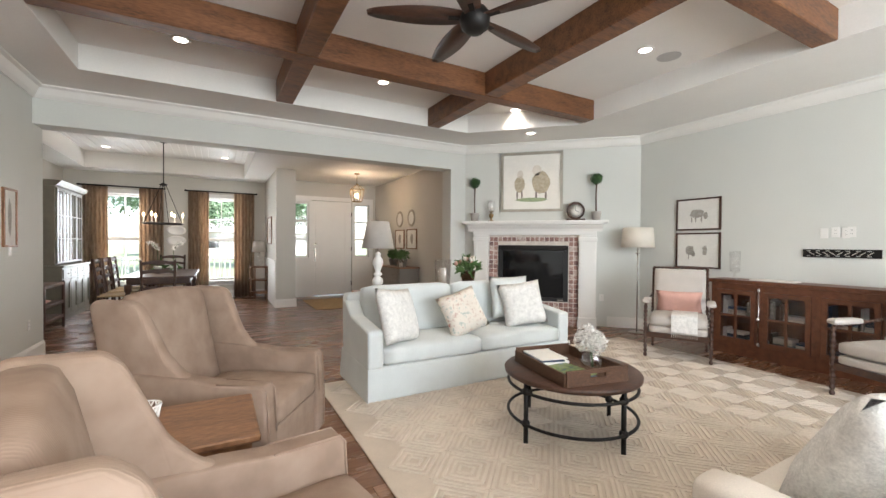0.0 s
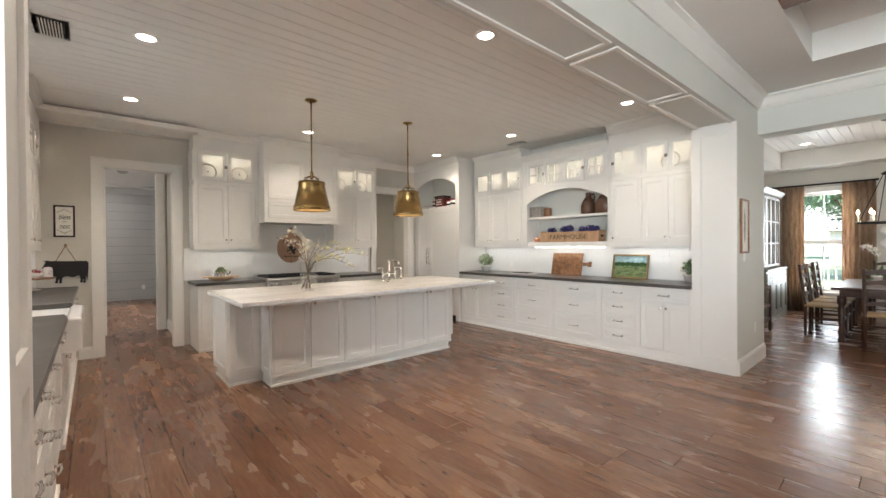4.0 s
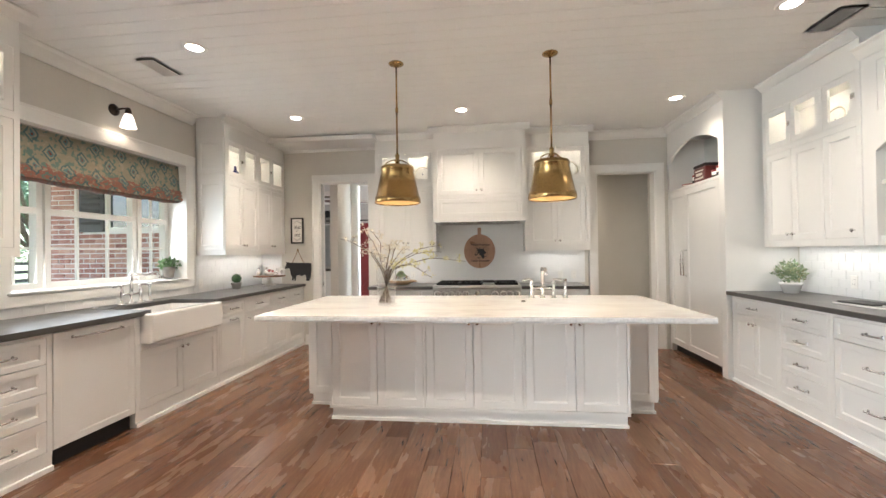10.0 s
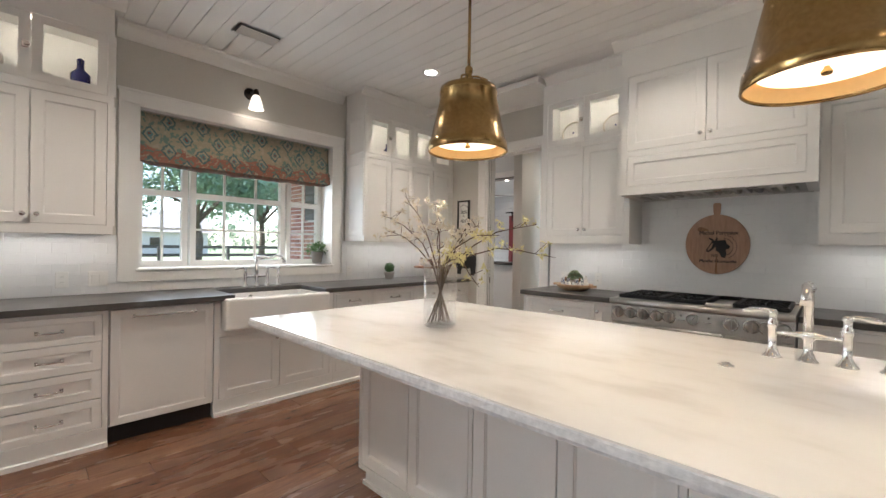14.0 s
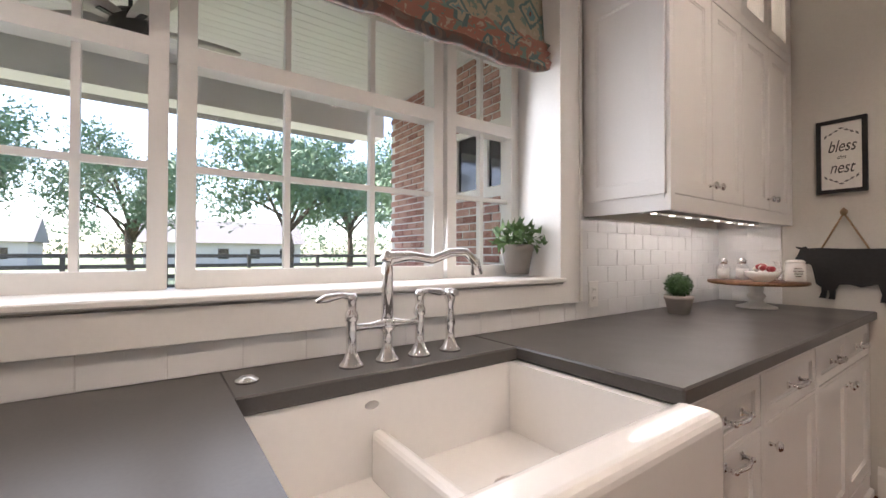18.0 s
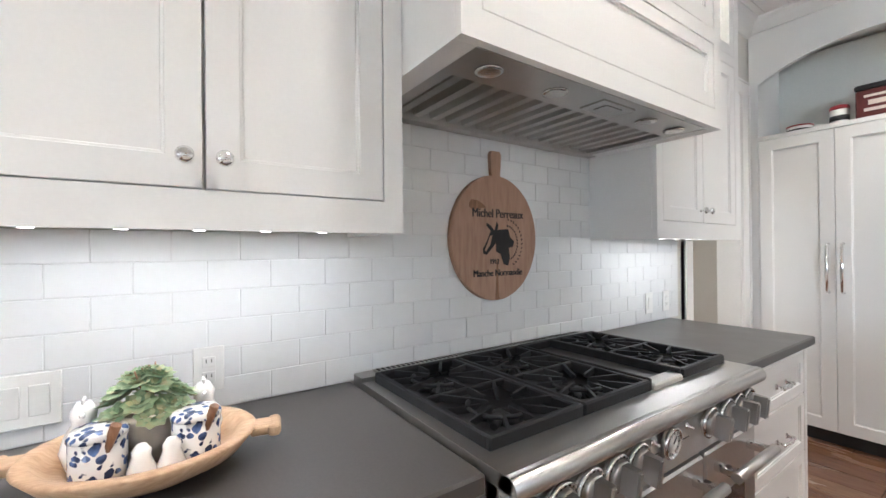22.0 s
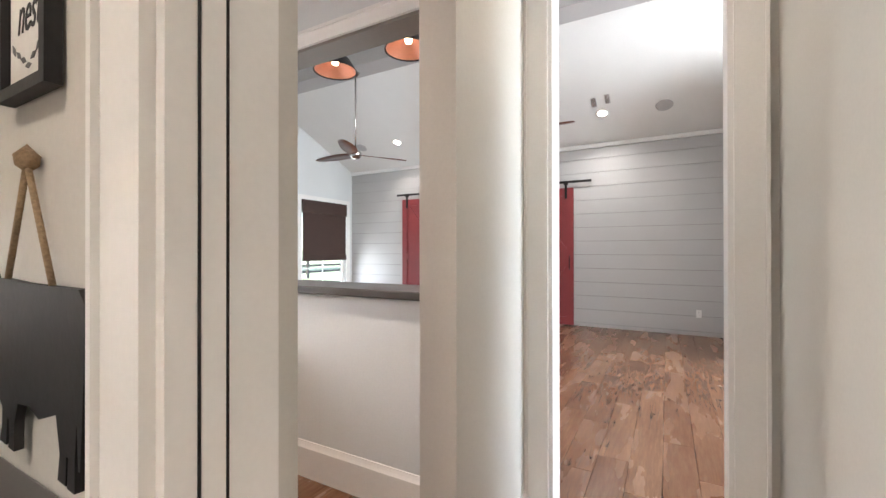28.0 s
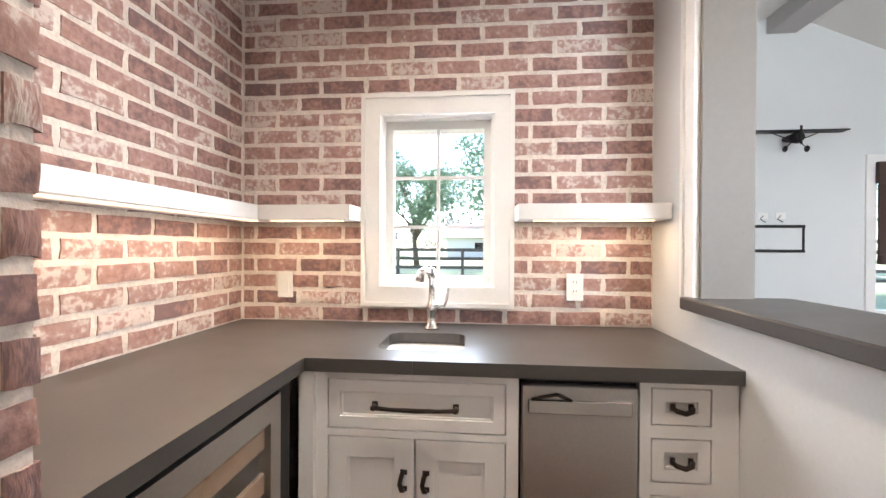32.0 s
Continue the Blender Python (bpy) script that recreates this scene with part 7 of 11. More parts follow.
# bar window
bw = tagged(new("window_2"), "small white bar window with thin bars", "window", "", "structure")
part("window_casing", turned(plate(-7.822, -7.182, 0.996, 1.895, BY, BY + 0.022, [(-7.746, -7.256, 1.075, 1.813)]), pose(0, 0, 0)), WHITE, bw)
part("back_band", plate(-7.830, -7.174, 0.988, 1.903, BY, BY + 0.032, [(-7.812, -7.192, 1.006, 1.885)]), WHITE, bw)
part("window_jamb", plate(-7.749, -7.253, 1.072, 1.816, BY - 0.16, BY + 0.004, [(-7.733, -7.269, 1.088, 1.800)]), WHITE, bw)
part("sash_frame", plate(-7.736, -7.266, 1.085, 1.803, BY - 0.08, BY - 0.04, [(-7.702, -7.300, 1.119, 1.764)]), WHITE, bw)
part("pane", box(-7.706, -7.296, BY - 0.062, BY - 0.058, 1.115, 1.768), PANE, bw).visible_shadow = False
part("glazing_bar", box(-7.508, -7.494, BY - 0.068, BY - 0.050, 1.119, 1.764), WHITE, bw)
for zb in (1.333, 1.552):
    part("glazing_bar", box(-7.702, -7.300, BY - 0.067, BY - 0.0515, zb - 0.007, zb + 0.007), WHITE, bw)
# floating shelves with light beneath
for nm, b in (("floating_shelf", (-8.398, -7.832, BY + 0.005, BY + 0.17, 1.352, 1.413)), ("floating_shelf", (-7.172, BXL - 0.165, BY + 0.005, BY + 0.17, 1.352, 1.413)), ("floating_shelf", (BXL - 0.165, BXL - 0.004, BY + 0.005, -0.375, 1.352, 1.413))):
    fsh = thing(nm, pose(0, 0, 0), "white painted floating shelf lit from beneath", "shelf", "white bar shelves")
    part("board", box(*b, 0.003), WHITE, fsh)
for x, y, w, rz in ((-8.12, BY + 0.135, 0.45, 0), (-6.98, BY + 0.135, 0.3, 0), (BXL - 0.135, -0.95, 1.0, 90)):
    lp = new("strip_lamp", bpy.data.lights.new("strip_lamp", "AREA"))
    lp.data.shape, lp.data.size, lp.data.size_y, lp.data.energy, lp.data.color = "RECTANGLE", w, 0.03, 2.1 * w * DIM, (1.0, 0.74, 0.47)
    lp.matrix_world = pose(x, y, 1.344, 0, 0, rz)
    stp = thing("shelf_lamp", pose(x, y, 1.3515, 0, 0, rz), "slim lit lamp strip under the shelf", "lamp")
    part("strip", box(-w / 2, w / 2, -0.012, 0.012, -0.006, 0.0), SHELFGLOW, stp)
wall_plate(pose(-8.08, BY + 0.012, 1.08, 0, 0, 180), 1, "outlet", "white outlet plate on the brick")
wall_plate(pose(-6.828, BY + 0.012, 1.075, 0, 0, 180), 1, "switch", "white switch plate on the brick")
# pass-through: ledge, lined posts, casing
lg = thing("bar_ledge", pose(0, 0, 0), "dark stone ledge on the half wall", "counter")
part("slab", box(-8.70, -8.352, -1.262, 0.413, 1.041, 1.082, 0.005), STONE, lg)
pl = structure("trim_pass_through", boxes((-8.555, -8.395, -1.224, -1.207, 1.083, 2.43), (-8.555, -8.395, -1.207, 0.413, 2.415, 2.432)), TAUPE, "taupe lining of the pass-through", "trim")
structure("trim_pass_casing", boxes((BXR, BXR + 0.022, -1.285, -1.227, 1.083, 2.50), (BXR, BXR + 0.022, -1.227, 0.413, 2.432, 2.50), (BXR, BXR + 0.03, -1.302, -1.285, 1.083, 2.518), (BXR, BXR + 0.03, -1.285, 0.413, 2.50, 2.518)), WHITE, "white casing round the pass-through", "trim")
for y in (-0.87, -0.267):
    pd = thing("pendant_light", pose(-8.84, y, 3.05), "copper-lined dome pendant over the ledge", "pendant light", "copper bar pendants")
    part("canopy", lathe([(0.0, -0.03), (0.05, -0.024), (0.058, 0.0)], seg=18), IRON, pd)
    part("cord", tube([(0, 0, -0.02), (0, 0, -0.38)], 0.004, 6), IRON, pd)
    part("dome", lathe([(0.0, -0.36), (0.03, -0.37), (0.035, -0.41), (0.10, -0.46), (0.142, -0.53), (0.148, -0.54), (0.14, -0.532), (0.095, -0.465), (0.03, -0.42), (0.0, -0.415)], seg=28), IRON, pd)
    part("lining", lathe([(0.03, -0.423), (0.094, -0.468), (0.139, -0.534)], seg=28, caps=False), COPPERL, pd, "copper inner face of the dome")
    part("bulb", lathe([(0.0, -0.425), (0.014, -0.43), (0.025, -0.46), (0.02, -0.49), (0.0, -0.50)][::-1], seg=14), BULB, pd, "lit bulb")

# ---- great room ----
random.seed(11)
shp = bpy.data.objects["wall_shiplap"]
z = -0.1595
while z < 2.97:
    z0, z1 = max(z, 0.004), min(z + 0.2215, 2.97)
    for ya, yb in (((GY, -2.80), (-1.10, 2.05)) if z0 < 2.36 else ((GY, 2.05),)):
        part("board", box(GX - 0.017, GX, ya, yb, z0, z1), SHIP, shp)
    z += 0.2275
part("board", box(GX - 0.017, GX - 0.002, -2.80, -1.10, 2.30, 2.343), SHIP, shp)
trim("trim_shiplap_top", box(GX - 0.02, GX + 0.03, GY, 2.05, 2.974, 3.035), "white trim at the top of the boarded wall")
# pale room seen between the barn doors
wall_x("wall_back_room", GX - 2.0, GX - 1.9, -4.4, 0.6, 0, 2.7, [], GWALL, "pale wall of the room behind the barn doors")
structure("baseboard_back_room", base_x(GX - 1.9, -4.2, 0.4, 1, 0.13), WHITE, "white baseboard of the room behind the barn doors", "baseboard")
# the opening in the end wall is made up and out of view
for nm, ya in (("wall_back_room_side", -4.4), ("wall_back_room_end", 0.5)):
    wall_y(nm, ya, ya + 0.1, GX - 1.9, GX - 0.16, 0, 2.7, [(GX - 1.5, GX - 0.5, 0.9, 2.1)] if ya > 0 else [], GWALL, "side wall of the room behind the barn doors")
structure("ceiling_back_room", box(GX - 2.0, GX - 0.16, -4.4, 0.6, 2.7, 2.76), CEIL, "flat ceiling of the room behind the barn doors", "ceiling")
# fill lamp added to brighten the back room, no source known there
area_lamp("window_light", (GX - 1.0, 0.48, 1.5), (GX - 1.0, -3, 1.3), 1.0, 1.2, 9, DAY)


def barn_door(y0, y1):
    t = thing("barn_door", pose(GX + 0.03, y0, 0), "red sliding barn door with cross bracing", "door", "red barn doors")
    w = y1 - y0
    part("panel", box(0.0, 0.025, 0, w, 0.02, 2.33), BARN, t)
    for k, b in enumerate(((0, 0.11, 0.02, 2.33), (w - 0.11, w, 0.02, 2.33))):
        part("stile", box(0.025, 0.045, *b), BARN, t)
    for z0, z1 in ((0.02, 0.15), (1.10, 1.22), (2.20, 2.33)):
        part("rail", box(0.025, 0.045, 0.11, w - 0.11, z0, z1), BARN, t)
    for za, zb in ((0.15, 1.10), (2.20, 1.22)):
        d = Vector((w - 0.22, zb - za))
        n = Vector((-d.y, d.x)).normalized() * 0.05
        p, q = Vector((0.11, za)), Vector((w - 0.11, zb))
        part("brace", prism([tuple(p - n), tuple(q - n), tuple(q + n), tuple(p + n)], "x", 0.025, 0.043), BARN, t)
    for y in (0.12, w - 0.12):
        part("hanger", boxes((0.045, 0.055, y - 0.02, y + 0.02, 2.15, 2.42), (0.03, 0.055, y - 0.035, y + 0.035, 2.38, 2.45)), IRON, t)
    part("handle", tube([(0.045, w - 0.06, 0.95), (0.08, w - 0.06, 0.98), (0.08, w - 0.06, 1.15), (0.045, w - 0.06, 1.18)], 0.009, 8), IRON, t)


barn_door(-3.72, -2.74)
barn_door(-1.20, -0.25)
rl = thing("barn_door_rail", pose(GX, 0, 2.43), "black flat steel rail of the barn doors", "rail")
part("track", box(0.06, 0.07, -3.86, 0.04, -0.02, 0.02), IRON, rl)
for y in (-3.8, -2.6, -1.3, -0.02):
    part("standoff", tube([(0.0, y, 0), (0.065, y, 0)], 0.012, 8), IRON, rl)
structure("trim_barn_opening", boxes((GX - 0.15, GX + 0.018, -2.715, -2.70, 0, 2.30), (GX - 0.15, GX + 0.018, -1.20, -1.185, 0, 2.30), (GX - 0.15, GX + 0.018, -2.715, -1.185, 2.30, 2.315)), WHITE, "white lining of the opening between the barn doors", "trim")
sg = thing("letter_sign", pose(GX + 0.002, -1.66, 2.66), "dark sign board with pale capital letters", "sign")
part("board", box(0, 0.02, -0.75, 0.21, -0.11, 0.11), IRON, sg)
writing("lettering", "RN", 0.17, sg, pose(0.0205, 0.05, 0, 90, 0, 90), PAPER)
bmr = solid("ridge_beam", box(-11.50, -11.16, GY, 5.9, 3.87, 4.10, 0.01), SHIP, "grey painted ridge beam of the vaulted ceiling", "beam")


def blade_fan(m, label, blades, r, material, drop, rot=0.0, droop=0.0, chord=0.07):
    t = thing("ceiling_fan", m, label, "ceiling fan")
    metal = NICKEL if blades == 3 else IRON
    part("canopy", lathe([(0.0, -0.06), (0.03, -0.055), (0.06, -0.02), (0.065, 0.0)], seg=20), metal, t)
    part("rod", tube([(0, 0, -0.04), (0, 0, -drop)], 0.012, 10), metal, t)
    part("motor", lathe([(0.0, -0.10), (0.05, -0.095), (0.085, -0.06), (0.09, -0.02), (0.07, 0.02), (0.03, 0.04), (0.0, 0.05)] if blades == 3 else [(0.0, -0.15), (0.06, -0.145), (0.10, -0.11), (0.115, -0.06), (0.115, -0.01), (0.085, 0.03), (0.03, 0.06), (0.0, 0.06)], 0, 0, -drop, 24), metal, t)
    for k in range(blades):
        bl = bmesh.new()
        n = 12
        prev = None
        for i in range(n + 1):
            s = i / n
            x = 0.09 + (r - 0.09) * s
            c = chord * (0.55 + 0.75 * math.sin(math.pi * min(1, s * 0.85 + 0.12))) * (1 if s < 0.97 else 0.6)
            tw = 0.22 * (1 - s) + 0.08
            rowv = [bl.verts.new((x, u * c * math.cos(tw), u * c * math.sin(tw) + dz + 0.04 * s * droop)) for u, dz in ((-1, 0), (1, 0), (1, 0.008), (-1, 0.008))]
            if prev:
                for j in range(4):
                    bl.faces.new((prev[j], prev[(j + 1) % 4], rowv[(j + 1) % 4], rowv[j])).smooth = True
            else:
                bl.faces.new(rowv)
            prev = rowv
        bl.faces.new(prev[::-1])
        part("blade", bl, material, t, "", pose(0, 0, -drop - 0.04, 0, 0, rot + 360 * k / blades))
        if blades > 3:
            part("blade_arm", box(0.07, 0.20, -0.02, 0.02, -0.004, 0.004), metal, t, "", pose(0, 0, -drop - 0.045, 0, 0, rot + 360 * k / blades))
    return t


blade_fan(pose(-11.33, -2.855, 3.872), "three-blade wooden propeller fan on a long rod", 3, 0.80, RWOOD, 1.16, 28)
# wing toy on the gable wall, television bracket, window with a blind
ap = thing("model_airplane", pose(-11.27, GY + 0.12, 2.575), "dark metal model airplane hung on the gable wall", "decoration")
part("fuselage", tube([(-0.10, 0.15, -0.03), (-0.10, 0.10, -0.03), (-0.10, -0.10, 0.0)], [0.05, 0.07, 0.03], 12), IRON, ap)
part("wing", box(-0.65, 0.45, 0.0, 0.13, 0.045, 0.060, 0.005), IRON, ap)
part("propeller", box(-0.115, -0.085, 0.155, 0.162, -0.12, 0.10, 0.003), IRON, ap)
for s in (-1, 1):
    part("strut", tube([(-0.10 + s * 0.03, 0.07, -0.06), (-0.10 + s * 0.28, 0.07, 0.045)], 0.006, 6), IRON, ap)
    part("wheel_strut", tube([(-0.10 + s * 0.03, 0.08, -0.06), (-0.10 + s * 0.11, 0.08, -0.14)], 0.006, 6), IRON, ap)
    part("wheel", turned(lathe([(0.0, -0.012), (0.032, -0.010), (0.038, 0), (0.032, 0.010), (0.0, 0.012)], seg=14), pose(-0.10 + s * 0.12, 0.08, -0.155, 0, 90)), IRON, ap)
part("mount", tube([(-0.10, -0.12, 0.0), (-0.10, -0.06, 0.0)], 0.02, 8), IRON, ap)
tv = thing("television_bracket", pose(-11.24, GY, 1.37), "black empty television wall bracket", "bracket")
for z in (-0.15, 0.15):
    part("rail", box(-0.37, 0.37, 0.0, 0.03, z - 0.018, z + 0.018, 0.003), IRON, tv)
for x in (-0.36, 0.36):
    part("upright", box(x - 0.008, x + 0.008, 0.0, 0.02, -0.15, 0.15), IRON, tv)
for x in (-0.10, 0.10):
    part("cable_plate", box(x - 0.06, x + 0.06, 0.0, 0.008, 0.24, 0.32, 0.003), WHITE, tv)
    part("cable", tube([(x, 0.01, 0.28), (x + 0.05, 0.03, 0.24), (x - 0.02, 0.02, 0.20)], 0.005, 6), IRON, tv)
fw = tagged(new("window_3"), "white great room window under a dark woven blind", "window", "", "structure")
part("window_casing", plate(-13.77, -12.29, 0.34, 2.38, GY, GY + 0.02, [(-13.66, -12.40, 0.45, 2.27)]), WHITE, fw)
part("sash_frame", plate(-13.66, -12.40, 0.45, 2.27, GY - 0.09, GY - 0.05, [(-13.60, -12.46, 0.51, 1.32), (-13.60, -12.46, 1.37, 2.21)]), WHITE, fw)
part("pane", box(-13.61, -12.45, GY - 0.072, GY - 0.068, 0.50, 2.22), PANE, fw).visible_shadow = False
part("glazing_bar", boxes((-13.60, -12.46, GY - 0.08, GY - 0.062, 0.90, 0.92), (-13.04, -13.02, GY - 0.079, GY - 0.061, 0.51, 2.21)), WHITE, fw)
bld = thing("woven_blind", pose(-13.00, GY + 0.025, 2.285), "dark brown woven wood blind half lowered", "blind")
part("valance", box(-0.62, 0.62, 0.0, 0.05, -0.26, 0.0, 0.004), SHADE, bld)
part("shade_cloth", box(-0.60, 0.60, 0.005, 0.03, -1.10, -0.26, 0.003), SHADE, bld)
part("blind_fold", box(-0.60, 0.60, 0.0, 0.055, -1.22, -1.10, 0.012, 2), SHADE, bld)
# light and speaker on the slope of the vault
def on_slope(x, y):
    return pose(x, y, 4.139 + 0.435 * (x + 11.33), 0, -23.5, 0)


for x, y in ((-13.21, 0.284), (-13.15, -3.40)):
    gl1 = thing("recessed_light", on_slope(x, y), "round recessed light in the sloped ceiling", "ceiling light", "recessed ceiling lights")
    part("trim_ring", lathe([(0.062, -0.002), (0.064, -0.008), (0.088, -0.010), (0.092, -0.003)], seg=28, caps=False), WHITE, gl1)
    part("lens", lathe([(0.062, -0.004), (0.0, -0.0041)], seg=24, caps=False), CANGLOW, gl1, "bright lens")
    gll = new("can_lamp", bpy.data.lights.new("can_lamp", "SPOT"))
    gll.data.energy, gll.data.color, gll.data.shadow_soft_size = 70 * DIM, (1, 0.95, 0.88), 0.055
    gll.data.spot_size, gll.data.spot_blend = radians(140), 0.9
    gll.matrix_world = look((x, y, on_slope(x, y).translation.z - 0.03), (x, y + 0.001, 0))
for x, y in ((-13.235, 1.10), (-13.144, -4.27)):
    gs1 = thing("ceiling_speaker", on_slope(x, y), "round grey speaker grille in the sloped ceiling", "speaker")
    part("grille", lathe([(0.0, -0.008), (0.095, -0.007), (0.11, -0.004), (0.112, 0.0)], seg=28), SHIP, gs1)
for x, y in ((-12.977, 0.204), (-12.947, 0.387)):
    gv = thing("slope_vent", on_slope(x, y), "small grey slotted vent in the sloped ceiling", "vent")
    part("frame", box(-0.09, 0.09, -0.035, 0.035, -0.008, 0.0, 0.002), SHIP, gv)
    for k in range(3):
        part("slat", box(-0.08, 0.08, -0.022 + k * 0.017, -0.012 + k * 0.017, -0.011, -0.0075), TAUPE, gv)
blade_fan(pose(-11.33, -0.55, 3.872), "second wooden propeller fan on a long rod", 3, 0.80, RWOOD, 1.16, 88)

# ---- living room ----
TT = 3.345
for y in (1.62, 4.15):
    structure("beam_long", box(-0.87, 4.92, y, y + 0.18, 3.075, TT, 0.008), BEAMW, "dark stained knotty wooden ceiling beam", "beam")
for x in (0.99, 3.08):
    for ya, yb in ((0.12, 1.62), (1.80, 4.15), (4.33, 5.62)):
        structure("beam_cross", box(x, x + 0.20, ya, yb, 3.08, TT, 0.008), BEAMW, "dark stained knotty wooden cross beam", "beam")
blade_fan(pose(2.05, 2.80, TT), "dark bronze ceiling fan with five wooden blades", 5, 0.80, DWOOD, 0.27, 12)
spk = thing("ceiling_speaker", pose(4.55, 2.86, TT), "round pale grey speaker grille in the ceiling", "speaker")
part("grille", lathe([(0.0, -0.006), (0.10, -0.005), (0.115, -0.003), (0.118, 0.0)], seg=28), SHIP, spk)

# fireplace on the angled wall: x along the wall, y into the room
FP = Matrix.Translation((5.28, 5.42, 0)) @ Matrix.Rotation(radians(135), 4, "Z")
# local x runs from the east end to the foyer end
fp = thing("fireplace", FP, "white mantel fireplace with brick surround and glass front", "fireplace")
CX = 0.235
part("pilaster", box(CX + 0.735, CX + 0.995, 0.0, 0.245, 0.0, 1.50, 0.004), WHITE, fp)
part("pilaster", box(CX - 1.0, CX - 0.735, 0.0, 0.245, 0.0, 1.50, 0.004), WHITE, fp)
for s in (-1, 1):
    a = CX + s * 0.866
    part("pilaster_panel", plate(a - 0.10, a + 0.10, 0.22, 1.36, 0.245, 0.257, [(a - 0.07, a + 0.07, 0.25, 1.33)]), WHITE, fp)
    part("pilaster_foot", box(a - 0.145, a + 0.145, 0.0, 0.262, 0.0, 0.17, 0.005), WHITE, fp)
    part("pilaster_cap", box(a - 0.145, a + 0.145, 0.0, 0.27, 1.40, 1.46, 0.006), WHITE, fp)
part("frieze", box(CX - 1.0, CX + 1.0, 0.0, 0.25, 1.502, 1.60, 0.003), WHITE, fp)
part("bed_mould", prism([(0.25, 1.56), (0.262, 1.56), (0.27, 1.60), (0.30, 1.635), (0.31, 1.66), (0.34, 1.675), (0.34, 1.69), (0.0, 1.69), (0.0, 1.602), (0.25, 1.602)], "x", CX - 1.09, CX + 1.09), WHITE, fp)
part("mantel_shelf", box(CX - 1.17, CX + 1.17, 0.0, 0.37, 1.69, 1.735, 0.008, 2), WHITE, fp)
part("mortar_bed", plate(CX - 0.735, CX + 0.735, 0.0, 1.50, 0.0, 0.165, [(CX - 0.575, CX + 0.575, 0.40, 1.33)]), MORTAR, fp, "pale mortar behind the bricks")
part("firebox", boxes((CX - 0.574, CX + 0.574, 0.01, 0.02, 0.401, 1.329), (CX - 0.574, CX - 0.50, 0.02, 0.19, 0.401, 1.329), (CX + 0.50, CX + 0.574, 0.02, 0.19, 0.401, 1.329), (CX - 0.50, CX + 0.50, 0.02, 0.19, 1.25, 1.329), (CX - 0.50, CX + 0.50, 0.02, 0.19, 0.401, 0.46)), BLACKP, fp, "black metal firebox")
part("hood_strip", prism([(0.19, 1.24), (0.23, 1.25), (0.19, 1.32)], "x", CX - 0.55, CX + 0.55), BLACKP, fp)
part("glass_front", box(CX - 0.498, CX + 0.498, 0.165, 0.170, 0.462, 1.248), BLACKG, fp, "dark reflecting fire glass")
part("badge", box(CX - 0.50, CX - 0.40, 0.19, 0.193, 0.42, 0.435), NICKEL, fp)
rb = random.Random(4)
fb = [mesh_of(box(-0.034 + 0.002 * k, 0.034, -0.012, 0.012, -0.034, 0.034 - 0.001 * k, 0.004), BRICK, "brick") for k in range(3)]
for k in range(20):
    z = 0.036 + k * 0.0775
    for j in range(19):
        u = CX - 0.698 + j * 0.0775
        if z > 1.47 or (z > 0.36 and z < 1.36 and abs(u - CX) < 0.60):
            continue
        shared("brick", rb.choice(fb), fp, pose(u, 0.163, z, 0, rb.uniform(-2, 2), rb.uniform(-1, 1)))
pc = thing("picture", FP @ pose(CX + 0.04, 0.012, 2.42), "watercolour of two sheep in a silver frame", "picture")
part("frame", plate(-0.52, 0.52, -0.515, 0.505, 0.0, 0.035, [(-0.475, 0.475, -0.47, 0.46)]), SILVERF, pc)
part("paper", box(-0.475, 0.475, 0.004, 0.012, -0.47, 0.46), PAPER, pc)


def blob(cx, cz, rx, rz, n=22, seed=0, j=0.06):
    r = random.Random(seed)
    return [(cx + rx * (1 + r.uniform(-j, j)) * math.cos(2 * math.pi * k / n), cz + rz * (1 + r.uniform(-j, j)) * math.sin(2 * math.pi * k / n)) for k in range(n)]


for nm, mt, cx, cz, rx, rz in (("wool_shape", WOOL, -0.16, -0.02, 0.15, 0.19), ("wool_shape", WOOL, 0.20, -0.04, 0.09, 0.14), ("head_shape", CREAM, -0.09, 0.19, 0.075, 0.09), ("head_shape", CREAM, 0.19, 0.13, 0.05, 0.07), ("grass_shape", SUCC, 0.0, -0.31, 0.26, 0.035), ("leg_shape", CLAY, -0.08, -0.24, 0.018, 0.08), ("leg_shape", CLAY, -0.24, -0.24, 0.018, 0.08), ("leg_shape", CLAY, 0.16, -0.22, 0.014, 0.09), ("leg_shape", CLAY, 0.24, -0.22, 0.014, 0.09)):
    part(nm, prism(blob(cx, cz, rx, rz, seed=int(cx * 900)), "y", 0.012, 0.0135 + 0.0004 * len(nm) - 0.003 + 0.002), mt, pc)


def topiary(m):
    t = thing("topiary", m, "small round topiary on a stem in a pale pot", "plant", "mantel topiaries")
    part("pot", lathe(pot_profile(0.058, 0.074, 0.15), seg=20), LINEN, t)
    part("soil", lathe([(0.0, 0.135), (0.06, 0.134), (0.055, 0.12)], seg=16), TWIG, t)
    part("stem", tube([(0, 0, 0.12), (0.006, 0, 0.35), (0, 0, 0.62)], 0.012, 8), TWIG, t)
    b = leaf_ball(lathe([(0.0, -0.075), (0.05, -0.056), (0.075, 0), (0.05, 0.056), (0.0, 0.075)], 0, 0, 0.68, 12), (0, 0, 0.68), 0.09, 520, 0.028, seed=3)
    part("ball", b, BOXWOOD, t)
    return t


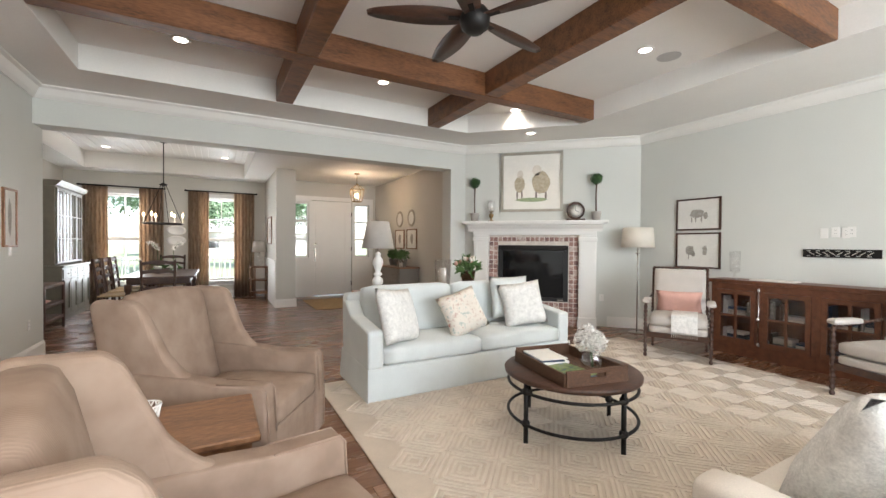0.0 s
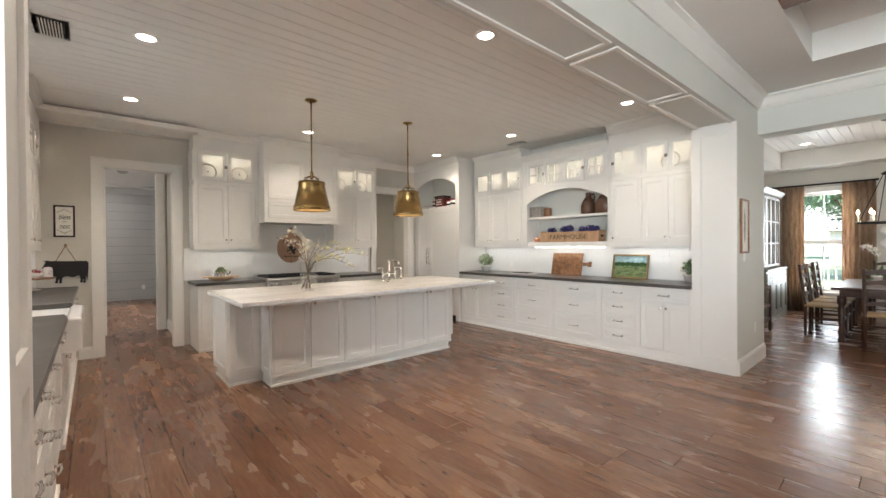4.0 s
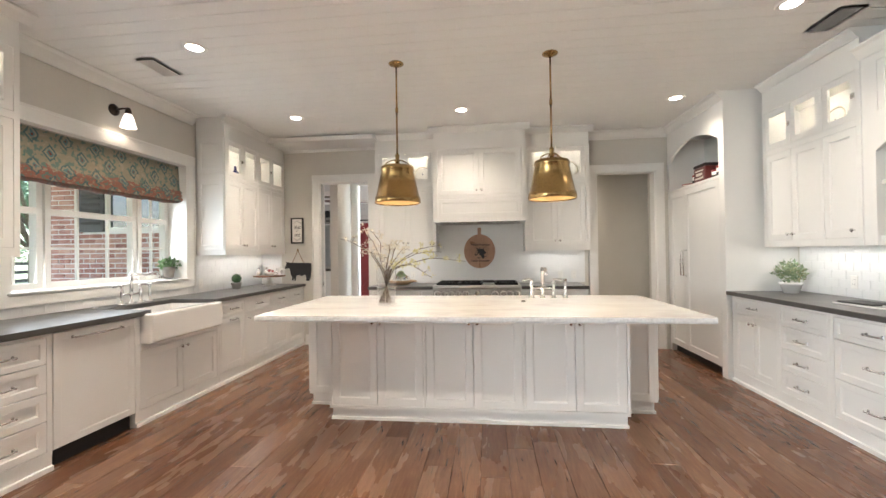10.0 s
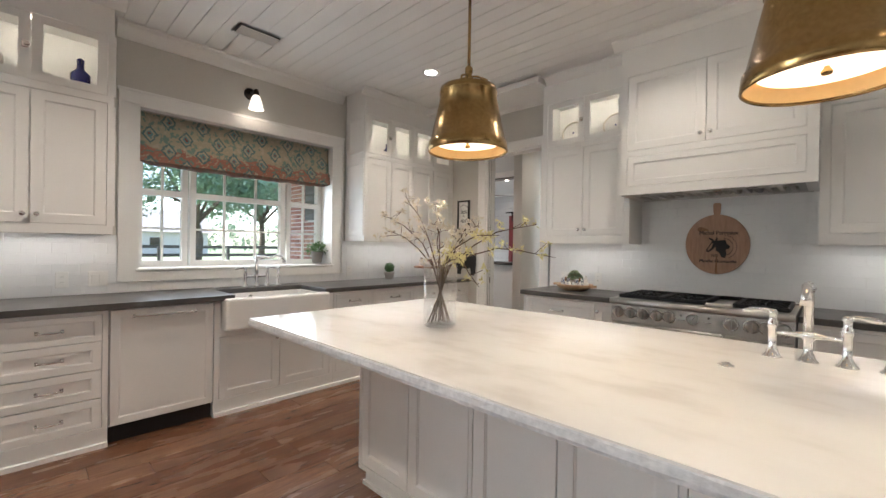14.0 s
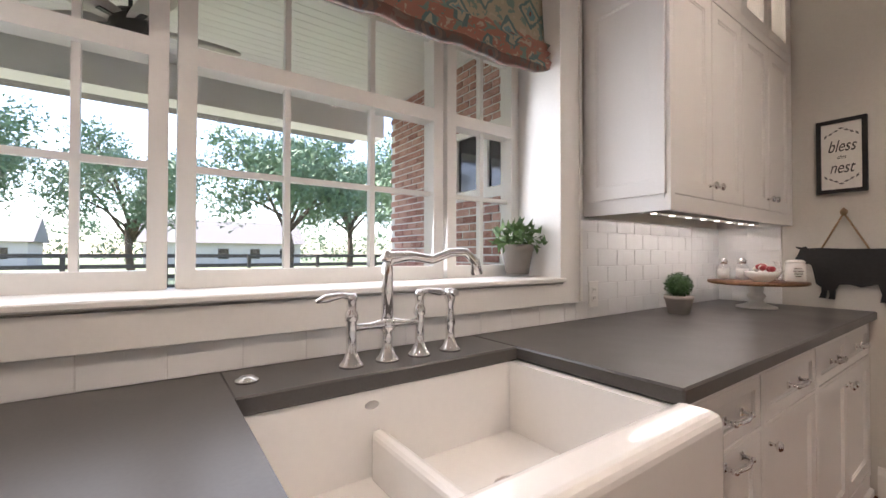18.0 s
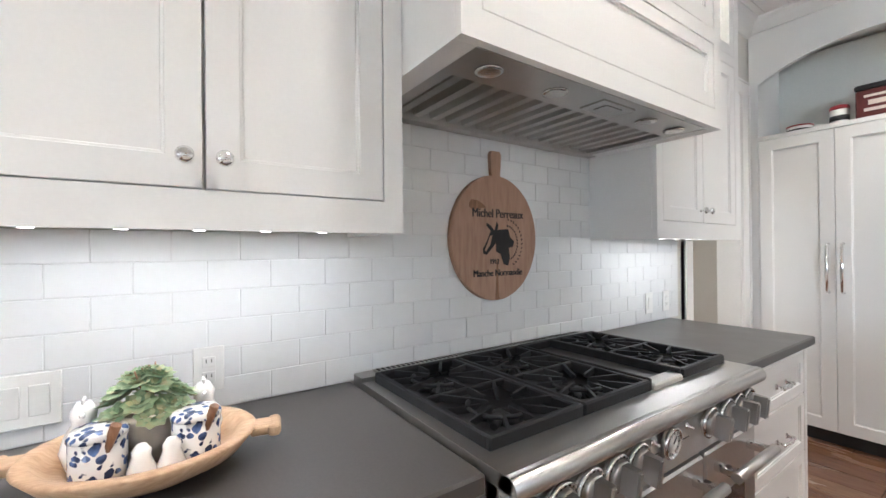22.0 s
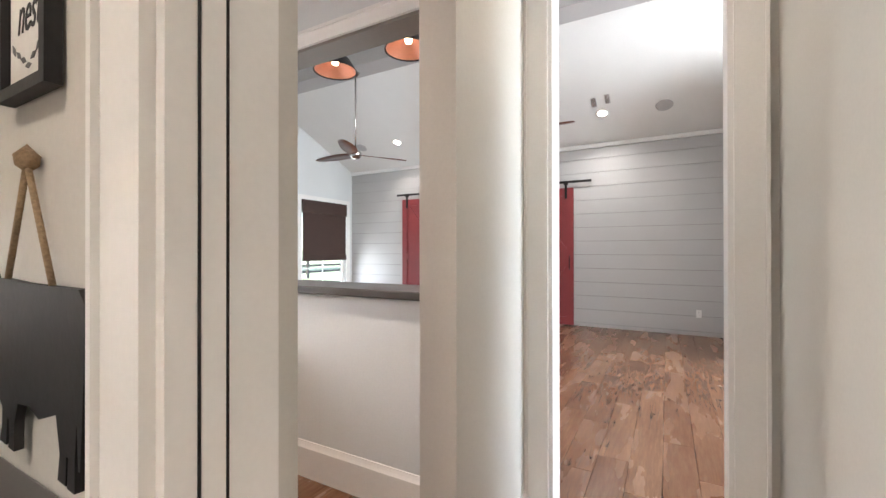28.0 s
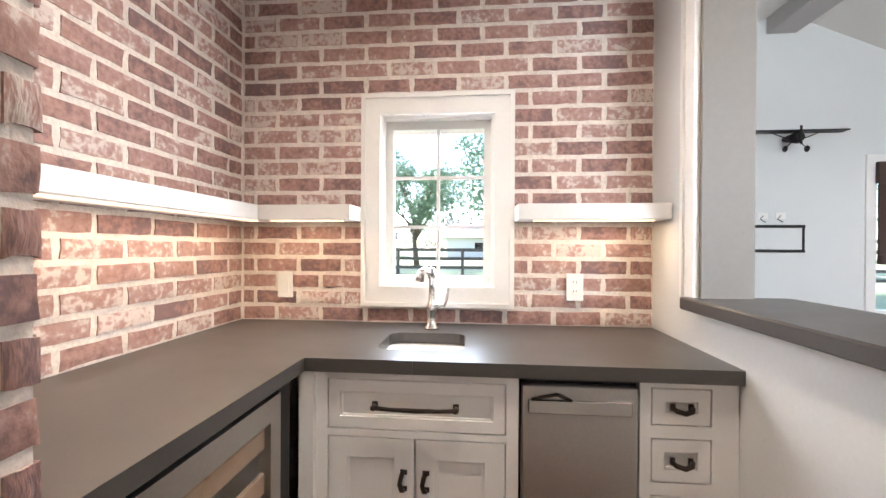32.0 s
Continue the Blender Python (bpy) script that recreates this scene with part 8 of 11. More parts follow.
tp = topiary(FP @ pose(CX + 1.0, 0.14, 1.735))
copy_thing(tp, FP @ pose(CX - 1.0, 0.14, 1.735))
hc = thing("hurricane_candle", FP @ pose(CX + 0.71, 0.14, 1.735), "gilt candlestick with a clear glass chimney", "candle holder")
part("foot", lathe([(0.065, 0), (0.06, 0.012), (0.02, 0.03), (0.016, 0.06), (0.035, 0.075), (0.045, 0.12), (0.02, 0.14), (0.02, 0.16), (0.05, 0.172), (0.0, 0.174)], seg=20), GILT, hc)
part("chimney", lathe([(0.045, 0.172), (0.075, 0.24), (0.055, 0.31), (0.07, 0.365), (0.067, 0.364), (0.052, 0.31), (0.072, 0.24), (0.042, 0.176)], seg=20), CGLASS, hc)
part("candle", lathe([(0.018, 0.174), (0.018, 0.26), (0.0, 0.262)], seg=12), CREAM, hc)
ck = thing("mantel_clock", FP @ pose(CX - 0.68, 0.14, 1.735), "dark round mantel clock with a cream dial", "clock")
part("case", turned(lathe([(0.0, -0.05), (0.135, -0.05), (0.145, 0.03), (0.13, 0.05), (0.112, 0.05), (0.112, 0.04), (0.0, 0.04)], seg=30), pose(0, 0, 0.165, -90, 0, 0)), DWOOD, ck)
part("foot", boxes((-0.15, 0.15, -0.06, 0.06, 0.0, 0.035), bevel=0.006), DWOOD, ck)
part("dial", turned(lathe([(0.112, 0.041), (0.0, 0.042)], seg=28), pose(0, 0, 0.165, -90, 0, 0)), PAPER, ck)
part("minute_hand", box(-0.003, 0.003, 0.044, 0.046, 0.165, 0.25), INK, ck)
part("hour_hand", turned(box(-0.004, 0.004, 0.046, 0.048, 0.0, 0.055), pose(0, 0, 0.165, 0, -115)), INK, ck)
for k in range(12):
    part("hour_mark", box(-0.003, 0.003, 0.043, 0.045, 0.082, 0.10), INK, ck, "", pose(0, 0, 0.165, 0, 30 * k))
wall_plate(FP @ pose(-0.87, 0.0, 0.476, 0, 0, 180), 1, "outlet", "round steel gas valve plate on the angled wall")

# sofa and its pillows
so = thing("sofa", pose(2.595, 3.87, 0), "pale blue slipcovered sofa with a long skirt", "sofa")
SW = 1.145
skirt = box(-SW, SW, -0.42, 0.42, 0.008, 0.30, 0.02, 2)
for v in skirt.verts:
    if v.co.z < 0.1:
        v.co.x *= 1.012
        v.co.y *= 1.02
part("skirt", skirt, SOFA, so)
part("back", turned(cushion(-SW + 0.01, SW - 0.01, 0.22, 0.42, 0.28, 0.87, 0.05), pose(0, 0.0, 0, -2)), SOFA, so)
for s in (-1, 1):
    arm = prism([(-0.42, 0.28), (-0.42, 0.585), (-0.40, 0.605), (0.10, 0.66), (0.25, 0.78), (0.36, 0.80), (0.36, 0.28)], "x", s * SW, s * (SW - 0.14))
    bmesh.ops.bevel(arm, geom=list(arm.edges), offset=0.022, segments=3, affect="EDGES", profile=0.5)
    part("arm", arm, SOFA, so)
    part("corner_pleat", box(s * SW - 0.006, s * SW + 0.006, -0.436, -0.415, 0.01, 0.29, 0.003), SOFA, so)
for a, b in ((-SW + 0.14, -0.003), (0.003, SW - 0.14)):
    part("seat_cushion", cushion(a, b, -0.435, 0.24, 0.295, 0.455, 0.045, 0.02), SOFA, so)
    part("back_cushion", turned(cushion(a, b, -0.09, 0.09, -0.245, 0.245, 0.07, 0.0), pose(0, 0.20, 0.68, -14)), SOFA, so)


def pillow(m, w, h, material, label, group="sofa pillows", t=0.16):
    return solid("pillow", turned(pillow_mesh(w, h, t), m), material, label, "pillow", group)


pillow(pose(1.78, 3.60, 0.70, -20, 6, 32), 0.52, 0.50, KNIT, "square pale patterned pillow on the sofa")
pillow(pose(2.50, 3.66, 0.665, -24, -14, 6), 0.47, 0.44, FLORAL, "square faded floral pillow on the sofa")
pillow(pose(3.27, 3.67, 0.70, -20, -6, -14), 0.50, 0.48, KNIT, "square white diamond-pattern pillow on the sofa")
pillow(pose(3.22, 3.83, 0.76, -14, 0, -10), 0.48, 0.46, SOFA, "square pale blue pillow on the sofa")

# console table behind the sofa with lamp, candle and tulips
ct = thing("console_table", pose(2.55, 4.62, 0), "narrow wooden console table behind the sofa", "table")
part("tabletop", box(-0.85, 0.85, -0.18, 0.18, 0.76, 0.80, 0.006), TWOOD, ct)
part("apron", box(-0.80, 0.80, -0.15, 0.15, 0.66, 0.76), TWOOD, ct)
for x in (-0.79, 0.79):
    for y in (-0.14, 0.14):
        part("leg", box(x - 0.025, x + 0.025, y - 0.025, y + 0.025, 0.0, 0.66, 0.004), TWOOD, ct)


def table_lamp(m, base, base_mat, r0, r1, z0, z1, shade_mat, label, watts):
    t = thing("table_lamp", m, label, "lamp")
    part("base", lathe(base, seg=22), base_mat, t)
    part("stem", tube([(0, 0, base[-1][1] - 0.01), (0, 0, z1 - 0.01)], 0.006, 8), NICKEL, t)
    part("shade", lathe([(r0, z0), (r1, z1), (r1 - 0.003, z1), (r0 - 0.003, z0)], seg=30), shade_mat, t, "fabric drum shade")
    part("finial", lathe([(0.0, z1 - 0.012), (0.012, z1 - 0.005), (0.010, z1 + 0.015), (0.0, z1 + 0.025)], seg=10), NICKEL, t)
    part("spider", box(-r1, r1, -0.003, 0.003, z1 - 0.012, z1 - 0.006), NICKEL, t)
    return t


turn = [(0.07, 0.0), (0.075, 0.02), (0.04, 0.04), (0.045, 0.07), (0.062, 0.10), (0.055, 0.14), (0.028, 0.165), (0.05, 0.185), (0.05, 0.20), (0.026, 0.22), (0.045, 0.27), (0.063, 0.32), (0.055, 0.36), (0.025, 0.40), (0.04, 0.415), (0.02, 0.44), (0.0, 0.45)]
table_lamp(pose(1.955, 4.62, 0.80), turn, WHITE, 0.185, 0.125, 0.485, 0.79, GSHADE, "white turned table lamp with a grey tapered shade", 5)
hs2 = thing("hurricane_candle", pose(2.80, 4.62, 0.80), "thick white candle in a clear glass hurricane", "candle holder")
part("cylinder", lathe([(0.055, 0.0), (0.05, 0.02), (0.09, 0.05), (0.105, 0.35), (0.10, 0.35), (0.085, 0.055), (0.0, 0.05)], seg=24), CGLASS, hs2)
part("candle", lathe([(0.045, 0.055), (0.045, 0.24), (0.04, 0.245), (0.0, 0.24)], seg=18), CREAM, hs2)
tb2 = thing("tulip_bucket", pose(3.17, 4.62, 0.80), "galvanised bucket of pale pink tulips", "flowers")
part("bucket", lathe([(0.07, 0.0), (0.095, 0.20), (0.10, 0.20), (0.10, 0.208), (0.09, 0.205), (0.066, 0.01), (0.0, 0.01)], seg=22), NICKEL, tb2, "dull zinc bucket")
gl, pk, ivt = bmesh.new(), [], []
rt = random.Random(9)
for k in range(22):
    a, rr = rt.uniform(0, 6.28), rt.uniform(0.05, 0.19)
    top = (rr * math.cos(a), rr * math.sin(a), 0.36 - rr * 0.5 + rt.uniform(-0.03, 0.03))
    bm_tube(gl, [(rr * 0.3 * math.cos(a), rr * 0.3 * math.sin(a), 0.15), (rr * 0.8 * math.cos(a), rr * 0.8 * math.sin(a), 0.27), top], 0.004, 5)
    fl = lathe([(0.004, 0.0), (0.02, 0.012), (0.022, 0.03), (0.012, 0.05), (0.0, 0.052)], *top, 8)
    part("tulip", fl, (PINK, IVORY, PETAL)[k % 3], tb2)
leaf_ball(gl, (0, 0, 0.25), 0.12, 120, 0.11, 0.6, seed=5, up=0.6)
part("leaves", gl, GREEN, tb2)

# rug
rugb = box(1.18, 5.45, -0.6, 4.12, 0.002, 0.012, 0.003)
rg = solid("rug", rugb, RUG, "large cream wool rug with a raised diamond pattern", "rug")
dia = bmesh.new()
for i in range(18):
    for j in range(19):
        if (i + j) % 2:
            continue
        cx, cy = 1.41 + i * 0.23, -0.36 + j * 0.235
        for q in (0.212, 0.160, 0.108, 0.056):
            for sx, sy in ((1, 1), (1, -1), (-1, 1), (-1, -1)):
                p, o = Vector((cx + sx * q, cy)), Vector((cx, cy + sy * q * 1.022))
                if not (1.2 < p.x < 5.43 and 1.2 < o.x < 5.43 and -0.58 < o.y < 4.1 and -0.58 < p.y < 4.1):
                    continue
                n = Vector((o.y - p.y, p.x - o.x)).normalized() * 0.0105
                quad = [(p.x - n.x, p.y - n.y), (p.x + n.x, p.y + n.y), (o.x + n.x, o.y + n.y), (o.x - n.x, o.y - n.y)]
                lo = [dia.verts.new((x, y, 0.0121)) for x, y in quad]
                hi = [dia.verts.new((x * 0.75 + c.x * 0.25, y * 0.75 + c.y * 0.25, 0.0185)) for (x, y), c in zip(quad, [p, p, o, o])]
                for a in range(4):
                    dia.faces.new((lo[a], lo[(a + 1) % 4], hi[(a + 1) % 4], hi[a]))
                dia.faces.new(hi)
bmesh.ops.recalc_face_normals(dia, faces=dia.faces)
pr = part("raised_pattern", dia, RUGH, rg)
tagged(pr, "", "", "", "stuff")

# round coffee table with its tray
TC = (2.595, 2.33)
cf = thing("coffee_table", pose(*TC, 0.012), "round dark wood coffee table on iron rings", "table")
part("tabletop", lathe([(0.0, 0.405), (0.46, 0.405), (0.472, 0.412), (0.475, 0.432), (0.466, 0.442), (0.0, 0.443)], seg=56), DWOOD, cf)
for z in (0.13, 0.345):
    n = 48
    part("ring", tube([(0.445 * math.cos(2 * math.pi * k / n), 0.445 * math.sin(2 * math.pi * k / n), z) for k in range(n + 1)], 0.011, 8), IRON, cf)
for k in range(4):
    a = radians(90 * k + 2)
    lg = part("leg", tube([(0.43 * math.cos(a), 0.43 * math.sin(a), z) for z in (0.0, 0.405)], 0.016, 10), IRON, cf)
    for z in (0.13, 0.345):
        part("collar", lathe([(0.017, -0.025), (0.028, -0.012), (0.028, 0.012), (0.017, 0.025)], 0.43 * math.cos(a), 0.43 * math.sin(a), z, 12), IRON, lg)
TRY = pose(2.53, 2.30, 0.455, 0, 0, -10)
ty = thing("wicker_tray", TRY, "brown woven wicker tray with handle slots", "tray")
part("tray_base", box(-0.25, 0.25, -0.31, 0.31, 0.0, 0.012), WICKER, ty)
for s in (-1, 1):
    part("side", box(s * 0.25, s * 0.235, -0.31, 0.31, 0.0, 0.085, 0.004), WICKER, ty)
    part("end", plate(-0.235, 0.235, 0.0, 0.10, s * 0.31 - 0.008, s * 0.31 + 0.008, [(-0.06, 0.06, 0.045, 0.075)]), WICKER, ty)
zb = 0.468
for k, (w, d, h, x, y, rz, mt) in enumerate(((0.23, 0.29, 0.022, -0.09, -0.14, 4, BOOK1), (0.21, 0.28, 0.012, -0.08, -0.13, 12, PAINTG), (0.23, 0.30, 0.025, -0.10, 0.15, -6, BOOK2), (0.22, 0.28, 0.018, -0.09, 0.15, 3, PAPER), (0.21, 0.28, 0.014, -0.10, 0.16, -10, BOOK1), (0.21, 0.27, 0.008, -0.09, 0.15, -2, PAPER))):
    if k == 2:
        zb = 0.468
    bk = thing("magazine", TRY @ pose(x, y, zb - 0.455, 0, 0, rz), "glossy magazine stacked in the wicker tray", "magazine", "magazines in the tray")
    part("cover", box(-w / 2, w / 2, -d / 2, d / 2, 0.0, h, 0.002), mt, bk)
    part("pages", box(-w / 2 + 0.003, w / 2 + 0.002, -d / 2 + 0.003, d / 2 - 0.003, 0.002, h - 0.002), PAPER, bk)
    zb += h + 0.0005
fv = thing("flower_vase", TRY @ pose(0.14, -0.08, 0.012), "white hydrangea in a round glass vase", "flowers")
part("vase", lathe([(0.03, 0.0), (0.07, 0.03), (0.08, 0.07), (0.055, 0.115), (0.045, 0.14), (0.042, 0.139), (0.05, 0.11), (0.075, 0.07), (0.065, 0.035), (0.0, 0.01)], seg=22), CGLASS, fv)
hyd = bmesh.new()
for k, (x, y, z) in enumerate(((0, 0, 0.22), (0.05, 0.03, 0.20), (-0.05, 0.02, 0.20), (0.0, -0.05, 0.20), (0.0, 0.05, 0.24))):
    leaf_ball(hyd, (x, y, z), 0.065, 260, 0.026, seed=20 + k, inner=0.85)
part("blossom", hyd, IVORY, fv)
part("stems", tube([(0.01, 0, 0.02), (0, 0.01, 0.12), (0, 0, 0.20)], 0.008, 6), GREEN, fv)
co = solid("coaster", box(2.70, 2.79, 2.06, 2.15, 0.468, 0.474, 0.002), SILVERF, "small pale coaster in the wicker tray", "coaster")


def rounded(bm, r, seg=3):
    bmesh.ops.bevel(bm, geom=list(bm.edges), offset=r, segments=seg, affect="EDGES", profile=0.5, clamp_overlap=True)
    for f in bm.faces:
        f.smooth = True
    return bm


def armchair(m):
    t = thing("armchair", m, "tan corduroy wing armchair with low square arms", "armchair", "tan corduroy armchairs")
    part("base", rounded(box(-0.36, 0.40, -0.33, 0.33, 0.05, 0.335), 0.02), CORD, t)
    part("seat_cushion", cushion(-0.22, 0.425, -0.29, 0.29, 0.335, 0.475, 0.04, 0.025), CORD, t)
    # back panel, leaning, with a gently bowed top and front
    bk = cushion(-0.36, -0.23, -0.30, 0.30, 0.30, 1.03, 0.05, 0.0, 9)
    for v in bk.verts:
        v.co.z += 0.025 * (1 - (v.co.y / 0.31) ** 2) * max(0, v.co.z - 0.6) / 0.4
        v.co.x -= 0.22 * max(0, v.co.z - 0.35)
        if v.co.x > -0.45 + 0.0 * v.co.z:
            v.co.x += 0.018 * (1 - (v.co.y / 0.31) ** 2)
    part("back", bk, CORD, t)
    for s in (-1, 1):
        # wing: a thin padded blade from the top of the back down to the arm
        wp = [(-0.44, 0.30), (-0.02, 0.30), (0.02, 0.60), (-0.07, 0.655), (-0.145, 0.74), (-0.20, 0.86), (-0.255, 0.985), (-0.30, 1.025), (-0.50, 1.035), (-0.535, 1.0)]
        wing = prism(wp, "y", s * 0.375, s * 0.30)
        for v in wing.verts:
            v.co.y += s * 0.10 * max(0, v.co.z - 0.60)
        part("wing", rounded(wing, 0.022), CORD, t)
        # arm: nearly level top and a flat upright front
        ap = [(-0.40, 0.055), (0.425, 0.055), (0.43, 0.30), (0.415, 0.575), (0.40, 0.60), (0.15, 0.605), (0.0, 0.625), (-0.40, 0.66)]
        part("arm", rounded(prism(ap, "y", s * 0.40, s * 0.292), 0.018), CORD, t)
        part("piping", tube([(0.432, s * 0.386, 0.07), (0.436, s * 0.386, 0.30), (0.42, s * 0.386, 0.57), (0.40, s * 0.386, 0.598), (0.15, s * 0.39, 0.604)], 0.005, 6), CORD, t)
        part("piping", tube([(0.432, s * 0.304, 0.34), (0.42, s * 0.304, 0.57), (0.40, s * 0.304, 0.598), (0.15, s * 0.30, 0.604)], 0.005, 6), CORD, t)
    part("front_seam", tube([(0.405, -0.29, 0.337), (0.41, 0, 0.335), (0.405, 0.29, 0.337)], 0.005, 6), CORD, t)
    for x in (-0.33, 0.34):
        for y in (-0.31, 0.31):
            part("leg", tube([(x, y, 0.06), (x, y, 0.0)], [0.026, 0.02], 8), DWOOD, t)
    return t


ac = armchair(pose(0.44, 3.02, 0, 0, 0, -33))
copy_thing(ac, pose(0.44, 1.40, 0, 0, 0, 11))
st = thing("side_table", pose(0.23, 2.21, 0), "small square reddish wooden side table", "table")
part("tabletop", box(-0.28, 0.28, -0.25, 0.25, 0.555, 0.585, 0.006), TWOOD, st)
part("apron", box(-0.25, 0.25, -0.22, 0.22, 0.47, 0.555), TWOOD, st)
for x in (-0.24, 0.24):
    for y in (-0.21, 0.21):
        part("leg", box(x - 0.022, x + 0.022, y - 0.022, y + 0.022, 0.0, 0.47, 0.003), TWOOD, st)
part("low_shelf", box(-0.22, 0.22, -0.19, 0.19, 0.16, 0.18), TWOOD, st)
cup = thing("lattice_cup", pose(0.10, 2.26, 0.585), "white openwork china cup on the side table", "cup")
part("bowl", lathe([(0.035, 0.0), (0.042, 0.004), (0.046, 0.03), (0.0435, 0.03), (0.04, 0.006), (0.0, 0.005)], seg=18), PORC, cup)
for k in range(12):
    for s in (-1, 1):
        part("lattice_strip", tube([((0.045 + 0.010 * q) * math.cos(0.5236 * k + s * 0.45 * q), (0.045 + 0.010 * q) * math.sin(0.5236 * k + s * 0.45 * q), 0.028 + 0.055 * q) for q in (0, 0.5, 1)], 0.0035, 5), PORC, cup)
part("rim", tube([(0.055 * math.cos(0.2618 * k), 0.055 * math.sin(0.2618 * k), 0.084) for k in range(25)], 0.004, 6), PORC, cup)


def bobbins(p, q, r, n):
    """A turned spindle of beads between two points."""
    p, q = Vector(p), Vector(q)
    pts, rs = [], []
    for k in range(n):
        for f, w in ((0.05, 0.55), (0.3, 0.92), (0.5, 1.0), (0.7, 0.92), (0.95, 0.55)):
            pts.append(p.lerp(q, (k + f) / n))
            rs.append(r * w)
    return bm_tube(bmesh.new(), pts, rs, 8)


def spindle_chair(m, extras):
    t = thing("spindle_chair", m, "dark spindle armchair with white upholstered cushions", "armchair", "spindle armchairs")
    for s in (-1, 1):
        part("front_leg", bobbins((0.30, s * 0.33, 0.0), (0.30, s * 0.33, 0.62), 0.022, 12), DWOOD, t)
        part("back_leg", bobbins((-0.32, s * 0.30, 0.0), (-0.26, s * 0.30, 0.36), 0.02, 8), DWOOD, t)
        part("back_post", bobbins((-0.26, s * 0.30, 0.36), (-0.38, s * 0.30, 1.04), 0.02, 15), DWOOD, t)
        part("arm", bobbins((0.30, s * 0.33, 0.62), (-0.31, s * 0.31, 0.68), 0.017, 12), DWOOD, t)
        part("arm_pad", cushion(0.02, 0.33, s * 0.33 - 0.045, s * 0.33 + 0.045, 0.635, 0.69, 0.025), LINEN, t)
        part("side_rail", box(-0.28, 0.29, s * 0.32 - 0.015, s * 0.32 + 0.015, 0.24, 0.32, 0.004), DWOOD, t)
    part("top_rail", bobbins((-0.38, -0.31, 1.04), (-0.38, 0.31, 1.04), 0.017, 14), DWOOD, t)
    part("front_rail", box(0.285, 0.312, -0.315, 0.315, 0.24, 0.30, 0.004), DWOOD, t)
    part("seat_cushion", cushion(-0.28, 0.31, -0.30, 0.30, 0.38, 0.50, 0.045, 0.02), LINEN, t)
    part("seat_deck", cushion(-0.28, 0.30, -0.30, 0.30, 0.29, 0.38, 0.03), LINEN, t)
    part("back_cushion", turned(cushion(-0.055, 0.055, -0.285, 0.285, -0.27, 0.29, 0.045), pose(-0.27, 0, 0.74, 0, -10)), LINEN, t)
    return t


M1 = pose(5.27, 3.15, 0.012, 0, 0, 209)
spindle_chair(M1, True)
spindle_chair(pose(5.33, 1.28, 0.012, 0, 0, 160), False)
pillow(M1 @ pose(-0.12, 0.0, 0.63, 0, 0, 90) @ pose(0, 0, 0, 18), 0.50, 0.29, PINK, "long pink pillow on the spindle chair", "chair pillows", 0.12)
tw = thing("throw_blanket", M1, "white knitted throw hanging over the chair seat", "blanket")
part("cloth", prism([(-0.10, 0.525), (0.30, 0.53), (0.335, 0.515), (0.345, 0.33), (0.335, 0.33), (0.325, 0.50), (0.30, 0.52), (-0.10, 0.515)], "y", -0.06, 0.20), KNIT, tw)
for k in range(13):
    part("fringe", tube([(0.34, -0.055 + k * 0.021, 0.33), (0.343, -0.055 + k * 0.021, 0.27)], 0.003, 4), KNIT, tw)

# cream sofa with a knitted pillow at the window side
cs = thing("sofa", pose(2.75, 0.55, 0.012), "cream upholstered sofa at the edge of the rug", "sofa")
part("base", cushion(-1.05, 1.05, -0.42, 0.42, 0.05, 0.36, 0.05), CREAM, cs)
part("back", cushion(-1.05, 1.05, -0.44, -0.22, 0.30, 0.80, 0.07), CREAM, cs)
for s in (-1, 1):
    part("arm", cushion(s * 0.98 - 0.09, s * 0.98 + 0.09, -0.42, 0.43, 0.30, 0.60, 0.06), CREAM, cs)
    part("seat_cushion", cushion(-0.885 if s < 0 else 0.003, -0.003 if s < 0 else 0.885, -0.22, 0.44, 0.355, 0.48, 0.05, 0.02), CREAM, cs)
pillow(pose(2.17, 0.62, 0.70, 30, 4, -24), 0.54, 0.50, KNIT, "chunky white knitted pillow on the cream sofa", "cream sofa pillows", 0.2)

# bookcase with glass doors along the long wall
bc = thing("low_bookcase", pose(5.94, 3.12, 0, 0, 0, -90), "long reddish wooden bookcase with glass doors", "bookcase")
BL = 2.60
part("body_back", box(0.02, BL - 0.02, 0.33, 0.35, 0.06, 0.86), RWOOD, bc)
part("bottom", box(0.02, BL - 0.02, 0.02, 0.33, 0.10, 0.14), RWOOD, bc)
part("side_panel", box(0.0, 0.02, 0.0, 0.35, 0.0, 0.88), RWOOD, bc)
part("side_panel", box(BL - 0.02, BL, 0.0, 0.35, 0.0, 0.88), RWOOD, bc)
part("top", box(-0.03, BL + 0.03, -0.03, 0.352, 0.88, 0.925, 0.008, 2), RWOOD, bc)
part("plinth", box(0.0, BL, 0.004, 0.02, 0.0, 0.155), RWOOD, bc)
part("frieze", box(0.02, BL - 0.02, 0.0, 0.03, 0.80, 0.88), RWOOD, bc)
part("middle_shelf", box(0.02, BL - 0.02, 0.05, 0.33, 0.46, 0.48), RWOOD, bc)
DX = [(0.06, 0.49), (0.565, 1.01), (1.09, 1.54), (1.62, 2.06), (2.12, 2.54)]
for k in range(len(DX) + 1):
    a = 0.02 if k == 0 else DX[k - 1][1]
    b = BL - 0.02 if k == len(DX) else DX[k][0]
    part("stile", box(a, b, 0.0, 0.03, 0.155, 0.80), RWOOD, bc)
